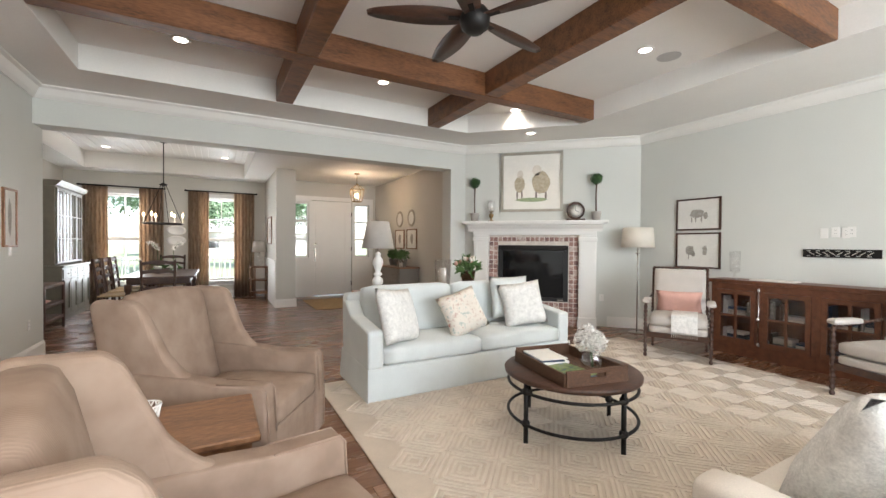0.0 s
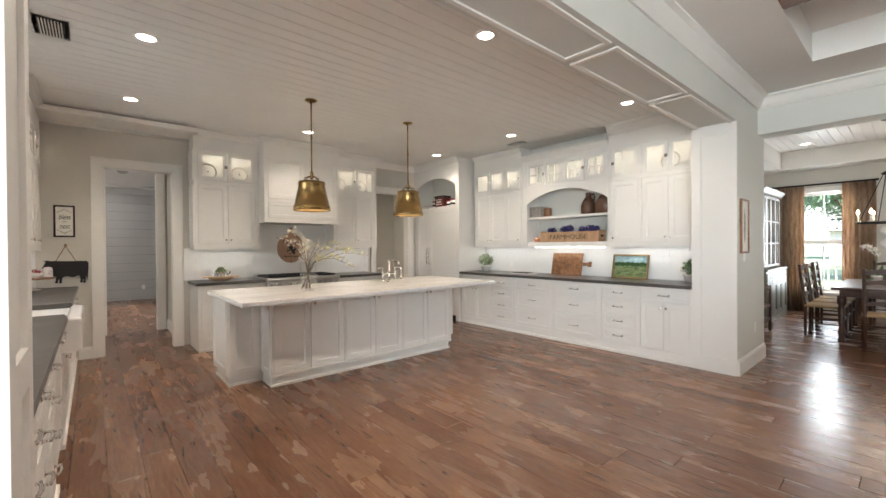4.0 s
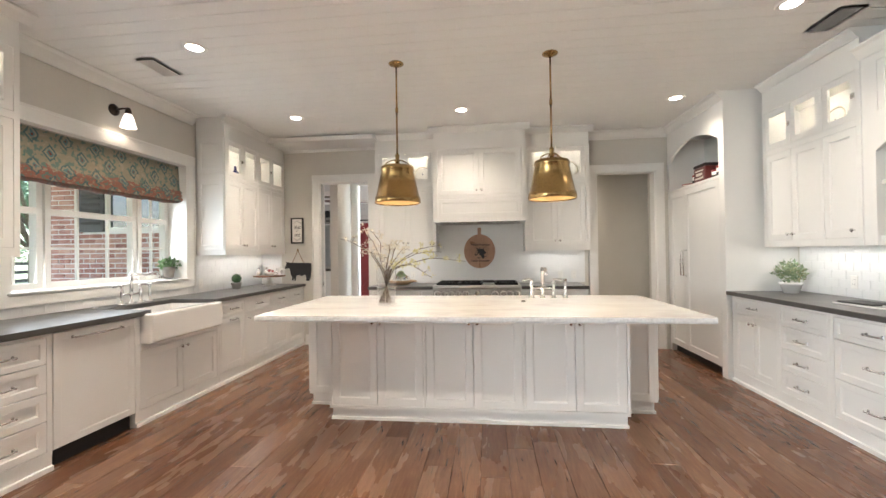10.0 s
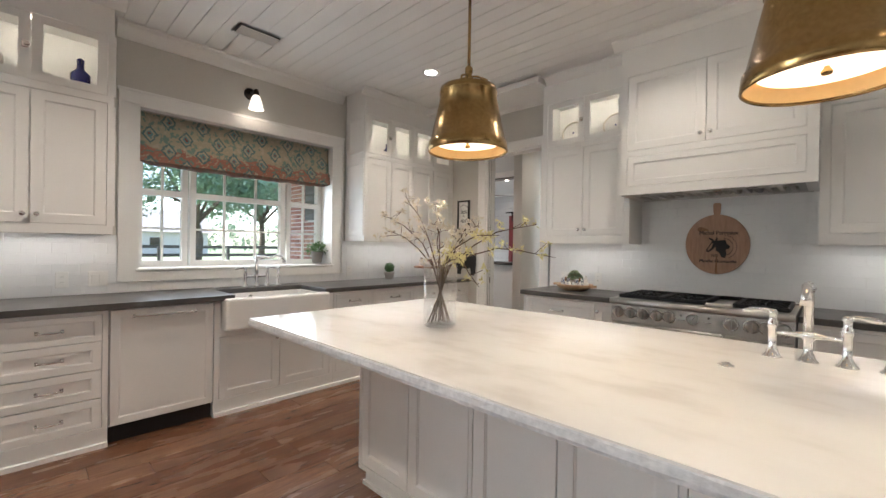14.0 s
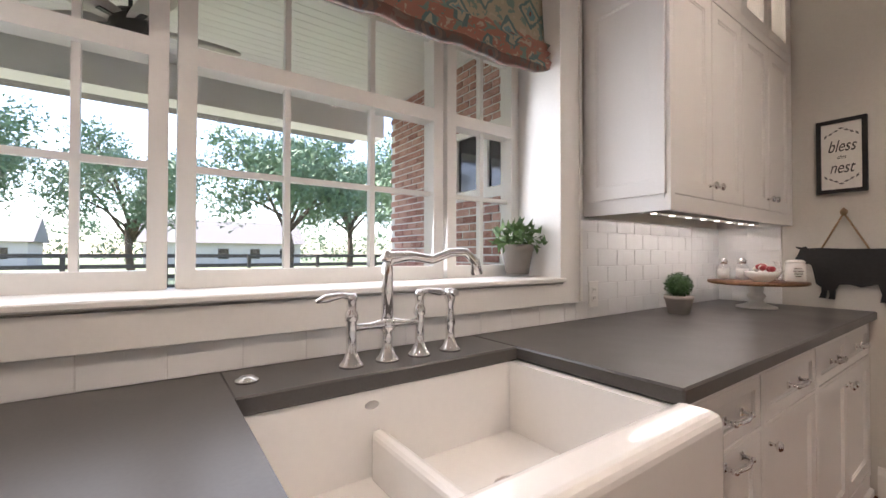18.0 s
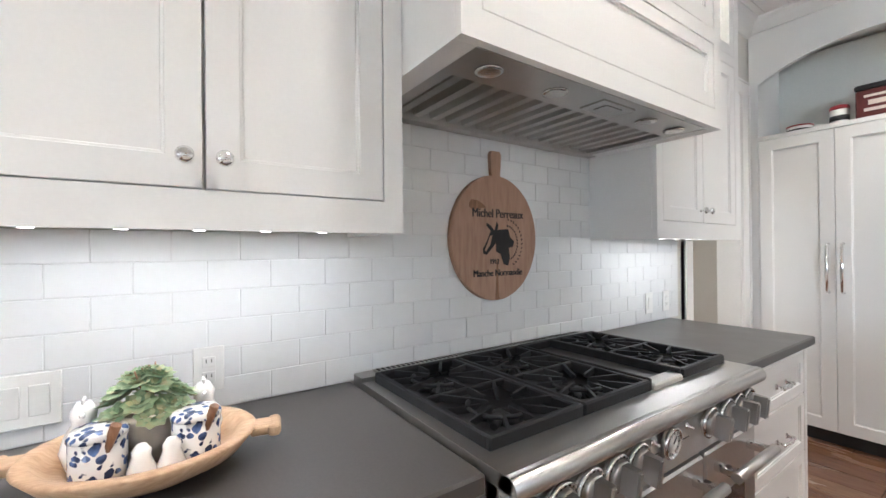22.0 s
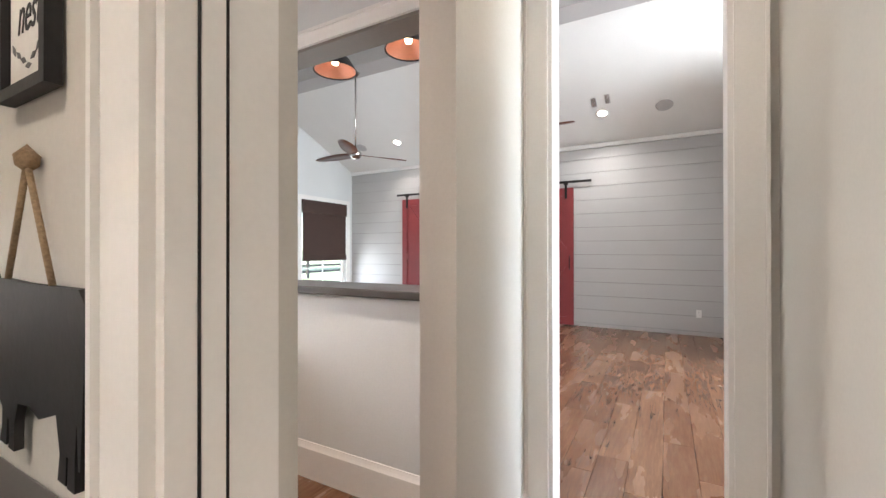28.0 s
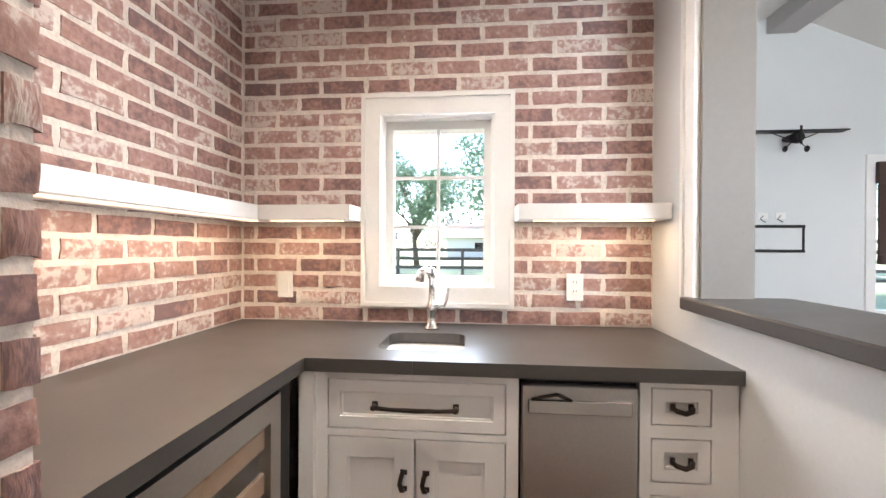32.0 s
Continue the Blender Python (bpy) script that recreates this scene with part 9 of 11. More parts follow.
for k, (a, b) in enumerate(DX):
    c = (a + b) / 2
    gd = part("glass_door", plate(a + 0.003, b - 0.003, 0.158, 0.797, -0.006, 0.02, [(a + 0.05, c - 0.012, 0.21, 0.47), (c + 0.012, b - 0.05, 0.21, 0.47), (a + 0.05, c - 0.012, 0.495, 0.745), (c + 0.012, b - 0.05, 0.495, 0.745)]), RWOOD, bc)
    part("pane", box(a + 0.05, b - 0.05, 0.006, 0.009, 0.21, 0.745), PANE, gd)
    rk = random.Random(40 + k)
    for zz in (0.14, 0.48):
        x, z = a + 0.02, zz
        while x < b - 0.10:
            if rk.random() < 0.55:
                w, h = rk.uniform(0.02, 0.04), rk.uniform(0.16, 0.24)
                bb = thing("book", bc.matrix_basis @ pose(x + w / 2, 0.20, zz), "upright book behind the glass doors", "book", "books in the bookcase")
                part("cover", box(-w / 2, w / 2, -0.08, 0.08, 0, h, 0.002), (BOOK1, BOOK2, LINEN, DWOOD)[rk.randrange(4)], bb)
                x += w + 0.003
            else:
                zq = zz
                for _ in range(rk.randint(2, 4)):
                    h = rk.uniform(0.02, 0.04)
                    bb = thing("book", bc.matrix_basis @ pose(x + 0.10, 0.20, zq, 0, 0, rk.uniform(-5, 5)), "book lying in a stack behind glass", "book", "books in the bookcase")
                    part("cover", box(-0.095, 0.095, -0.075, 0.075, 0, h, 0.002), (BOOK1, BOOK2, LINEN, CREAM)[rk.randrange(4)], bb)
                    zq += h + 0.0004
                x += 0.215
for x in (0.528, 1.58):
    bo = part("cremone_bolt", tube([(x, -0.015, 0.16), (x, -0.015, 0.84)], 0.008, 8), NICKEL, bc, "long steel bolt")
    part("bolt_knob", lathe([(0.008, -0.03), (0.022, -0.015), (0.022, 0.015), (0.008, 0.03)], x, -0.018, 0.47, 12), NICKEL, bo)
    for z in (0.18, 0.82):
        part("bolt_guide", box(x - 0.014, x + 0.014, -0.024, 0.002, z - 0.02, z + 0.02, 0.003), NICKEL, bo)
hv = thing("hurricane_candle", pose(6.12, 2.94, 0.925), "clear glass hurricane lamp on the bookcase", "candle holder")
part("foot", lathe([(0.06, 0), (0.055, 0.01), (0.015, 0.02), (0.014, 0.07), (0.05, 0.085), (0.07, 0.10), (0.0, 0.09)], seg=18), CGLASS, hv)
part("chimney", lathe([(0.055, 0.10), (0.06, 0.35), (0.057, 0.35), (0.052, 0.103)], seg=20), CGLASS, hv)
solid("book", box(5.99, 6.17, 2.28, 2.72, 0.926, 0.94, 0.003), PAPER, "flat pale book lying on the bookcase", "book")


def wall_art(m, w, h, label, fm, strokes):
    t = thing("picture", m, label, "picture")
    part("frame", plate(-w / 2, w / 2, -h / 2, h / 2, -0.022, 0.0, [(-w / 2 + 0.022, w / 2 - 0.022, -h / 2 + 0.022, h / 2 - 0.022)]), fm, t)
    part("paper", box(-w / 2 + 0.022, w / 2 - 0.022, -0.01, -0.002, -h / 2 + 0.022, h / 2 - 0.022), PAPER, t)
    for nm, cx, cz, rx, rz in strokes:
        part(nm, prism(blob(cx * w, cz * h, rx * w, rz * h, 14, int(cx * 99 + rx * 999), 0.15), "y", -0.0115, -0.0095), SKETCH, t)
    return t


EW = Matrix.Rotation(radians(-90), 4, "Z")
cow = [("body_shape", -0.02, 0.02, 0.17, 0.13), ("head_shape", 0.17, -0.05, 0.05, 0.10), ("leg_shape", -0.14, -0.16, 0.018, 0.10), ("leg_shape", -0.05, -0.16, 0.015, 0.09), ("leg_shape", 0.08, -0.16, 0.018, 0.10)]
wall_art(Matrix.Translation((6.30, 3.50, 1.785)) @ EW, 0.61, 0.45, "pencil sketch of a cow in a brown frame", DWOOD, cow)
wall_art(Matrix.Translation((6.30, 3.50, 1.275)) @ EW, 0.61, 0.50, "pencil sketch of cattle in a brown frame", DWOOD, [("body_shape", -0.18, 0.0, 0.10, 0.14), ("head_shape", -0.10, -0.10, 0.05, 0.08), ("body_shape", 0.16, 0.0, 0.05, 0.14), ("leg_shape", -0.20, -0.17, 0.015, 0.09)])
br = thing("iron_bracket", pose(6.30, 1.993, 1.265, 0, 0, -90), "black pierced iron strip on the wall", "wall decor")
part("strip", plate(-0.32, 0.32, -0.045, 0.045, -0.02, 0.0, [(-0.29 + 0.083 * k, -0.25 + 0.083 * k, z - 0.005, z + 0.005) for k in range(7) for z in (-0.028, 0.028)]), IRON, br)
for k in range(9):
    part("scroll", turned(box(-0.028, 0.028, -0.024, -0.0195, -0.004, 0.004), pose(-0.24 + 0.06 * k, 0, 0, 0, 35 if k < 4 else -35)), CREAM, br)
wall_plate(pose(6.30, 2.036, 1.50, 0, 0, -90), 1, "blank", "blank white wall plate")
wall_plate(pose(6.30, 1.905, 1.50, 0, 0, -90), 1, "outlet", "white wall outlet above the bookcase")
fl = thing("floor_lamp", pose(5.99, 4.22, 0), "slim metal floor lamp with an oval cream shade", "floor lamp")
part("foot", lathe([(0.12, 0), (0.118, 0.012), (0.02, 0.022), (0.0, 0.022)], seg=24), NICKEL, fl)
part("pole", tube([(0, 0, 0.02), (0, 0, 1.40)], 0.009, 10), NICKEL, fl)
part("collar", lathe([(0.009, -0.02), (0.03, -0.01), (0.03, 0.0), (0.009, 0.02)], 0, 0, 1.22, 14), NICKEL, fl)
part("shade", lathe([(0.235, 1.31), (0.215, 1.61), (0.212, 1.61), (0.232, 1.31)], seg=32), LSHADE, fl, "cream fabric drum shade")
part("spider", box(-0.215, 0.215, -0.003, 0.003, 1.385, 1.39), NICKEL, fl)

# ---- dining room ----
for k, (xa, xb) in enumerate(((-1.86, -1.02), (0.06, 0.84))):
    wd = tagged(new("window_%d" % (5 + k)), "tall white dining room window", "window", "", "structure")
    part("window_casing", plate(xa - 0.10, xb + 0.10, 0.30, 2.50, 11.455, 11.479, [(xa, xb, 0.42, 2.40)]), WHITE, wd)
    part("window_sill", box(xa - 0.12, xb + 0.12, 11.40, 11.478, 0.39, 0.42, 0.004), WHITE, wd)
    for z0, z1, y in ((0.42, 1.42, 11.56), (1.40, 2.40, 11.60)):
        m = (xa + xb) / 2
        sash = part("sash", plate(xa, xb, z0, z1, y, y + 0.035, [(a, b, c, d) for a, b in ((xa + 0.05, m - 0.01), (m + 0.01, xb - 0.05)) for c, d in ((z0 + 0.05, (z0 + z1) / 2 - 0.01), ((z0 + z1) / 2 + 0.01, z1 - 0.05))]), WHITE, wd)
        part("pane", box(xa + 0.05, xb - 0.05, y + 0.015, y + 0.018, z0 + 0.05, z1 - 0.05), PANE, sash)


def curtain(x0, x1):
    t = thing("curtain", pose((x0 + x1) / 2, 11.36, 0), "brown plaid floor-length curtain on a dark rod", "curtain", "plaid dining curtains")
    bm, prev = bmesh.new(), None
    n = 40
    for k in range(n + 1):
        u = k / n
        x = (u - 0.5) * (x1 - x0)
        y = 0.035 * math.sin(u * 2 * math.pi * 6) + 0.01 * math.sin(u * 23)
        col = [bm.verts.new((x * (1 + 0.03 * math.sin(z)), y * (0.5 + 0.5 * (2.55 - z) / 2.55), z)) for z in (0.012, 0.7, 1.4, 2.0, 2.53)]
        if prev:
            for a in range(4):
                bm.faces.new((prev[a], col[a], col[a + 1], prev[a + 1])).smooth = True
        prev = col
    bmesh.ops.solidify(bm, geom=bm.faces[:], thickness=0.004)
    part("cloth", bm, CURTAIN, t)
    for k in range(6):
        part("ring", tube([(-0.16 + 0.064 * k + 0.0, 0.022 * math.cos(a), 2.545 + 0.022 * math.sin(a)) for a in [q * 0.6283 for q in range(11)]], 0.003, 5), IRON, t)


for a, b in ((-2.12, -1.70), (-1.15, -0.71), (-0.23, 0.18), (0.72, 1.16)):
    curtain(a, b)
for a, b in ((-2.19, -0.69), (-0.29, 1.21)):
    rod = thing("curtain_rod", pose(0, 11.36, 2.545), "dark iron curtain rod with end caps", "curtain rod")
    part("rod", tube([(a, 0, 0), (b, 0, 0)], 0.016, 10), IRON, rod)
    for x in (a, b):
        part("finial", lathe([(0.0, -0.028), (0.028, 0.0), (0.0, 0.028)], x, 0, 0, 10), IRON, rod)
        part("bracket", box(x + (0.05 if x == a else -0.06), x + (0.06 if x == a else -0.05), 0.0, 0.118, -0.02, 0.0), IRON, rod)
hu = thing("hutch", pose(-1.90, 10.92, 0, 0, 0, 90) @ pose(-1.72, 0, 0), "tall dark green hutch with lit glass doors", "hutch")
HL = 1.62
part("lower_body", box(0, HL, 0.0, 0.50, 0.08, 0.90), HUTCH, hu)
part("counter", box(-0.02, HL + 0.02, -0.03, 0.52, 0.90, 0.935, 0.006), HUTCH, hu)
part("plinth", box(-0.01, HL + 0.01, -0.015, 0.50, 0.0, 0.08), HUTCH, hu)
for k in range(4):
    a = 0.03 + k * 0.395
    part("drawer", box(a, a + 0.37, -0.016, 0.0, 0.72, 0.87, 0.004), HUTCH, hu)
    part("knob", lathe([(0.0, -0.01), (0.012, -0.006), (0.012, 0.006), (0.0, 0.01)], a + 0.185, -0.028, 0.79, 10), NICKEL, hu)
    part("panel_door", plate(a, a + 0.37, 0.12, 0.70, -0.016, 0.0, [(a + 0.06, a + 0.31, 0.19, 0.63)]), HUTCH, hu)
UX = [(0.10 + k * 0.36, 0.44 + k * 0.36) for k in range(4)]
part("upper_back", box(0.04, HL - 0.04, 0.47, 0.50, 0.936, 2.26), HUTCH, hu)
part("upper_side", box(0.04, 0.08, 0.10, 0.47, 0.936, 2.26), HUTCH, hu)
part("upper_side", box(HL - 0.08, HL - 0.04, 0.10, 0.47, 0.936, 2.26), HUTCH, hu)
part("upper_top", box(0.08, HL - 0.08, 0.10, 0.47, 2.24, 2.26), HUTCH, hu)
part("cornice", prism([(0.10, 2.26), (0.06, 2.28), (0.02, 2.33), (0.0, 2.36), (0.50, 2.36), (0.50, 2.26)], "x", 0.0, HL), HUTCH, hu)
for a, b in UX:
    g = part("glass_door", plate(a, b, 0.96, 2.24, 0.08, 0.10, [(c, d, e, f) for c, d in ((a + 0.04, (a + b) / 2 - 0.008), ((a + b) / 2 + 0.008, b - 0.04)) for e, f in ((1.0, 1.38), (1.40, 1.78), (1.80, 2.20))]), HUTCH, hu)
    part("pane", box(a + 0.04, b - 0.04, 0.088, 0.092, 1.0, 2.2), PANE, g)
for z in (1.38, 1.79):
    part("inner_shelf", box(0.08, HL - 0.08, 0.14, 0.47, z, z + 0.02), CREAM, hu)
rp = random.Random(8)
for z in (0.936, 1.40, 1.81):
    for k in range(6):
        r = rp.uniform(0.09, 0.13)
        solid("plate", turned(lathe([(0.0, 0.0), (r * 0.6, 0.002), (r, 0.015), (r, 0.019), (r * 0.6, 0.007), (0.0, 0.006)], seg=18), hu.matrix_basis @ pose(0.20 + k * 0.24, 0.43, z + r * 0.97, 82)), PORC, "white china plate standing in the hutch", "plate", "plates in the hutch")
sd = thing("rush_stool", pose(-1.95, 8.25, 0), "dark wooden rack stand with woven shelves", "stand")
for x in (-0.20, 0.20):
    for y in (-0.42, 0.42):
        part("post", tube([(x, y, 0.0), (x, y, 0.72)], 0.022, 8), DWOOD, sd)
for z in (0.16, 0.38, 0.66):
    part("woven_shelf", box(-0.21, 0.21, -0.43, 0.43, z, z + 0.05, 0.012, 2), WICKER, sd)
pillow(pose(-1.93, 8.0, 0.46, 86, 0, 90), 0.35, 0.35, PINK, "folded pink cushion on the dark stand", "stand cushions", 0.08)
dt = thing("dining_table", pose(-0.50, 9.45, 0), "dark wooden dining table with thick legs", "table")
part("tabletop", box(-0.52, 0.52, -1.05, 1.05, 0.725, 0.765, 0.008), DWOOD, dt)
part("apron", box(-0.44, 0.44, -0.95, 0.95, 0.63, 0.725), DWOOD, dt)
for x in (-0.42, 0.42):
    for y in (-0.93, 0.93):
        part("leg", lathe([(0.045, 0.0), (0.03, 0.06), (0.045, 0.12), (0.028, 0.2), (0.045, 0.45), (0.03, 0.5), (0.05, 0.53), (0.05, 0.64)], x, y, 0, 14), DWOOD, dt)


def ladder_chair(m):
    t = thing("ladder_back_chair", m, "dark ladder-back dining chair with rush seat", "chair", "dining chairs")
    for s in (-1, 1):
        part("back_post", tube([(-0.20, s * 0.21, 0.0), (-0.20, s * 0.21, 0.45), (-0.27, s * 0.22, 1.06)], 0.020, 8), DWOOD, t)
        part("front_leg", tube([(0.20, s * 0.24, 0.0), (0.20, s * 0.24, 0.45)], 0.021, 8), DWOOD, t)
        part("side_stretcher", tube([(-0.20, s * 0.21, 0.20), (0.20, s * 0.24, 0.20)], 0.012, 6), DWOOD, t)
    part("front_stretcher", tube([(0.20, -0.24, 0.26), (0.20, 0.24, 0.26)], 0.012, 6), DWOOD, t)
    part("seat", cushion(-0.22, 0.23, -0.25, 0.25, 0.43, 0.47, 0.02), JUTE, t)
    for k in range(4):
        z = 0.57 + 0.135 * k
        pts = [(-0.205 + 0.041 * j, z + 0.018 * abs(math.sin(j * math.pi / 5))) for j in range(11)]
        pts += [(0.205 - 0.041 * j, z + 0.05 + 0.03 * math.sin(j * math.pi / 10)) for j in range(11)]
        part("ladder_slat", turned(prism(pts, "x", -0.212 - 0.07 * (z - 0.45) / 0.6, -0.196 - 0.07 * (z - 0.45) / 0.6), pose(0, 0, 0)), DWOOD, t)
    return t


lc = ladder_chair(pose(-0.45, 8.20, 0, 0, 0, 90))
for x, y, rz in ((-1.12, 8.85, 0), (-1.12, 9.45, 0), (-1.12, 10.05, 0), (-0.5, 10.72, -90)):
    copy_thing(lc, pose(x, y, 0, 0, 0, rz))
bn = thing("dining_bench", pose(0.22, 9.3, 0), "blue-painted low bench beside the dining table", "bench")
part("seat", box(-0.17, 0.17, -0.60, 0.60, 0.42, 0.46, 0.01, 2), SOFA, bn)
for x in (-0.13, 0.13):
    for y in (-0.53, 0.53):
        part("leg", box(x - 0.025, x + 0.025, y - 0.025, y + 0.025, 0.0, 0.42, 0.004), DWOOD, bn)
for k, (x, y) in enumerate(((-0.62, 9.50), (-0.38, 9.60))):
    oc = thing("orchid", pose(x, y, 0.765), "white orchid in a small white pot", "plant", "orchids on the dining table")
    part("pot", lathe(pot_profile(0.05, 0.065, 0.12), seg=16), PORC, oc)
    s = -1 if k == 0 else 1
    part("stem", tube([(0, 0, 0.1), (0, 0, 0.40), (s * 0.05, 0, 0.52), (s * 0.13, 0, 0.55)], 0.005, 6), GREEN, oc)
    lv = bmesh.new()
    leaf_ball(lv, (0, 0, 0.12), 0.05, 10, 0.16, 0.4, seed=k, up=0.3)
    part("leaves", lv, GREEN, oc)
    bl = bmesh.new()
    for q in range(7):
        leaf_ball(bl, (s * (0.0 + 0.025 * q), 0.01 * (q % 2), 0.46 + 0.10 * math.sin(q / 3)), 0.02, 14, 0.045, seed=q + 50)
    part("blossoms", bl, IVORY, oc)
cd = thing("chandelier", pose(-0.51, 9.3, 3.20), "dark iron ring chandelier with candle bulbs", "chandelier")
part("canopy", lathe([(0.0, -0.035), (0.06, -0.025), (0.065, 0.0)], seg=18), IRON, cd)
part("chain", tube([(0, 0, -0.03), (0, 0, -0.78)], 0.009, 6), IRON, cd)
part("hub", lathe([(0.0, -0.84), (0.05, -0.82), (0.07, -0.80), (0.02, -0.77), (0.0, -0.76)], seg=16), IRON, cd)
part("ring", tube([(0.30 * math.cos(k * 0.1745), 0.30 * math.sin(k * 0.1745), -1.52) for k in range(37)], 0.014, 6), IRON, cd)
for k in range(4):
    a = radians(90 * k + 20)
    part("hanger", tube([(0.04 * math.cos(a), 0.04 * math.sin(a), -0.81), (0.30 * math.cos(a), 0.30 * math.sin(a), -1.51)], 0.006, 6), IRON, cd)
for k in range(6):
    a = radians(60 * k)
    x, y = 0.30 * math.cos(a), 0.30 * math.sin(a)
    cdl = part("candle", lathe([(0.03, -1.51), (0.034, -1.49), (0.012, -1.485), (0.012, -1.40), (0.0, -1.40)], x, y, 0, 10), CREAM, cd)
    part("bulb", lathe([(0.0, -1.40), (0.018, -1.375), (0.020, -1.355), (0.0, -1.31)], x, y, 0, 10), BULB, cdl)
dl = new("chandelier_lamp", bpy.data.lights.new("chandelier_lamp", "POINT"))
dl.data.energy, dl.data.color, dl.data.shadow_soft_size = 22 * DIM, WARM, 0.25
dl.matrix_world = pose(-0.51, 9.3, 1.86)
for z in (1.61, 1.38):
    pl = thing("wall_platter", pose(-0.47, 11.478, z), "oval ironstone platter hung on the wall", "plate", "platters between the windows")
    part("platter", turned(lathe([(0.0, 0.0), (0.10, 0.004), (0.14, 0.02), (0.14, 0.026), (0.10, 0.012), (0.0, 0.008)], seg=24), pose(0, 0, 0, 90) @ Matrix.Diagonal((1.4, 0.8, 1, 1))), PORC, pl)
cn = thing("corner_shelf", pose(1.24, 10.90, 0), "three-tier wooden corner shelf", "shelf")
for z in (0.14, 0.44, 0.75):
    part("tier", prism([(-0.22, 0.17), (0.17, 0.17), (0.17, -0.25), (0.0, -0.22), (-0.17, -0.05)], "z", z, z + 0.03), TWOOD, cn)
for x, y in ((-0.19, 0.15), (0.15, 0.15), (0.15, -0.22), (-0.1, -0.1)):
    part("post", tube([(x, y, 0), (x, y, 0.75)], 0.014, 8), TWOOD, cn)
table_lamp(pose(1.24, 10.92, 0.78), [(0.05, 0.0), (0.05, 0.02), (0.09, 0.08), (0.11, 0.14), (0.09, 0.21), (0.03, 0.25), (0.025, 0.30), (0.0, 0.30)], CGLASS, 0.17, 0.12, 0.34, 0.60, GSHADE, "clear glass table lamp with a taupe shade", 4)
wall_art(Matrix.Translation((1.42, 10.35, 1.62)) @ EW, 0.75, 0.62, "framed botanical print in a wooden frame", TWOOD, [("leaf_shape", -0.1, 0.0, 0.06, 0.30), ("leaf_shape", 0.12, 0.05, 0.05, 0.25)])
wains = boxes((1.405, 1.42, 9.3, 11.4, 0.0, 0.95), (1.39, 1.42, 9.3, 11.4, 0.95, 0.98))
structure("trim_wainscot", wains, WHITE, "white wainscot on the dining room side wall", "trim")
wall_art(Matrix.Translation((-1.45, 5.83, 1.57)) @ Matrix.Rotation(radians(90), 4, "Z"), 0.30, 0.58, "narrow framed print on the pier", TWOOD, [("leaf_shape", 0.0, 0.0, 0.12, 0.30)])

# ---- foyer ----
fd = tagged(new("door_front"), "white panelled front door", "door", "", "structure")
part("door_leaf", box(2.43, 3.45, 10.78, 10.825, 0.01, 2.41), WHITE, fd)
part("panel", plate(2.53, 3.35, 0.20, 2.28, 10.768, 10.782, [(2.60, 3.28, 0.30, 0.86), (2.60, 3.28, 1.06, 2.20)]), WHITE, fd)
part("door_handle", boxes((2.50, 2.54, 10.755, 10.77, 0.90, 1.22), (2.505, 2.535, 10.71, 10.76, 1.0, 1.03), bevel=0.004), NICKEL, fd)
part("deadbolt", turned(lathe([(0.03, 0), (0.028, 0.02), (0.0, 0.022)], seg=14), pose(2.52, 10.768, 1.32, 90)), NICKEL, fd)
for z in (0.3, 1.2, 2.1):
    part("hinge", box(3.44, 3.465, 10.765, 10.785, z - 0.05, z + 0.05), IRON, fd)
part("door_casing", plate(1.84, 4.02, 0.0, 2.52, 10.725, 10.749, [(1.95, 2.36, 0.98, 2.36), (2.42, 3.46, -0.1, 2.42), (3.52, 3.92, 0.98, 2.36)]), WHITE, fd)
for a, b in ((1.95, 2.36), (3.52, 3.92)):
    sl3 = part("sidelight", plate(a, b, 0.98, 2.36, 10.80, 10.83, [(a + 0.04, b - 0.04, z, z + 0.40) for z in (1.02, 1.47, 1.92)]), WHITE, fd)
    part("pane", box(a + 0.04, b - 0.04, 10.812, 10.816, 1.02, 2.32), PANE, sl3)
solid("door_mat", box(2.10, 3.35, 8.55, 10.1, 0.002, 0.014, 0.003), JUTE, "flat tan jute mat before the front door", "mat")
ln = thing("lantern_pendant", pose(3.05, 9.0, DC + 0.02), "gilt open lantern pendant with candle bulbs", "pendant light")
part("canopy", lathe([(0.0, -0.03), (0.055, -0.02), (0.06, 0.0)], seg=16), GILT, ln)
part("chain", tube([(0, 0, -0.02), (0, 0, -0.22)], 0.006, 6), GILT, ln)
for sx, sy in ((1, 1), (1, -1), (-1, 1), (-1, -1)):
    part("corner_bar", tube([(sx * 0.085, sy * 0.085, -0.62), (sx * 0.125, sy * 0.125, -0.36), (sx * 0.02, sy * 0.02, -0.25)], 0.007, 6), GILT, ln)
for z, r in ((-0.62, 0.085), (-0.36, 0.125)):
    part("band", tube([(r, r, z), (-r, r, z), (-r, -r, z), (r, -r, z), (r, r, z)], 0.007, 6), GILT, ln)
part("cap", lathe([(0.035, -0.26), (0.02, -0.22), (0.0, -0.215)], seg=12), GILT, ln)
for x, y in ((0.03, 0.03), (-0.03, 0.03), (0.0, -0.035)):
    cq = part("candle", tube([(x, y, -0.60), (x, y, -0.50)], 0.010, 8), CREAM, ln)
    part("bulb", lathe([(0.0, -0.50), (0.016, -0.475), (0.0, -0.43)], x, y, 0, 10), BULB, cq)
part("cross_bar", boxes((-0.085, 0.085, -0.006, 0.006, -0.625, -0.60), (-0.006, 0.006, -0.085, 0.085, -0.625, -0.601)), GILT, ln)
lp = new("lantern_lamp", bpy.data.lights.new("lantern_lamp", "POINT"))
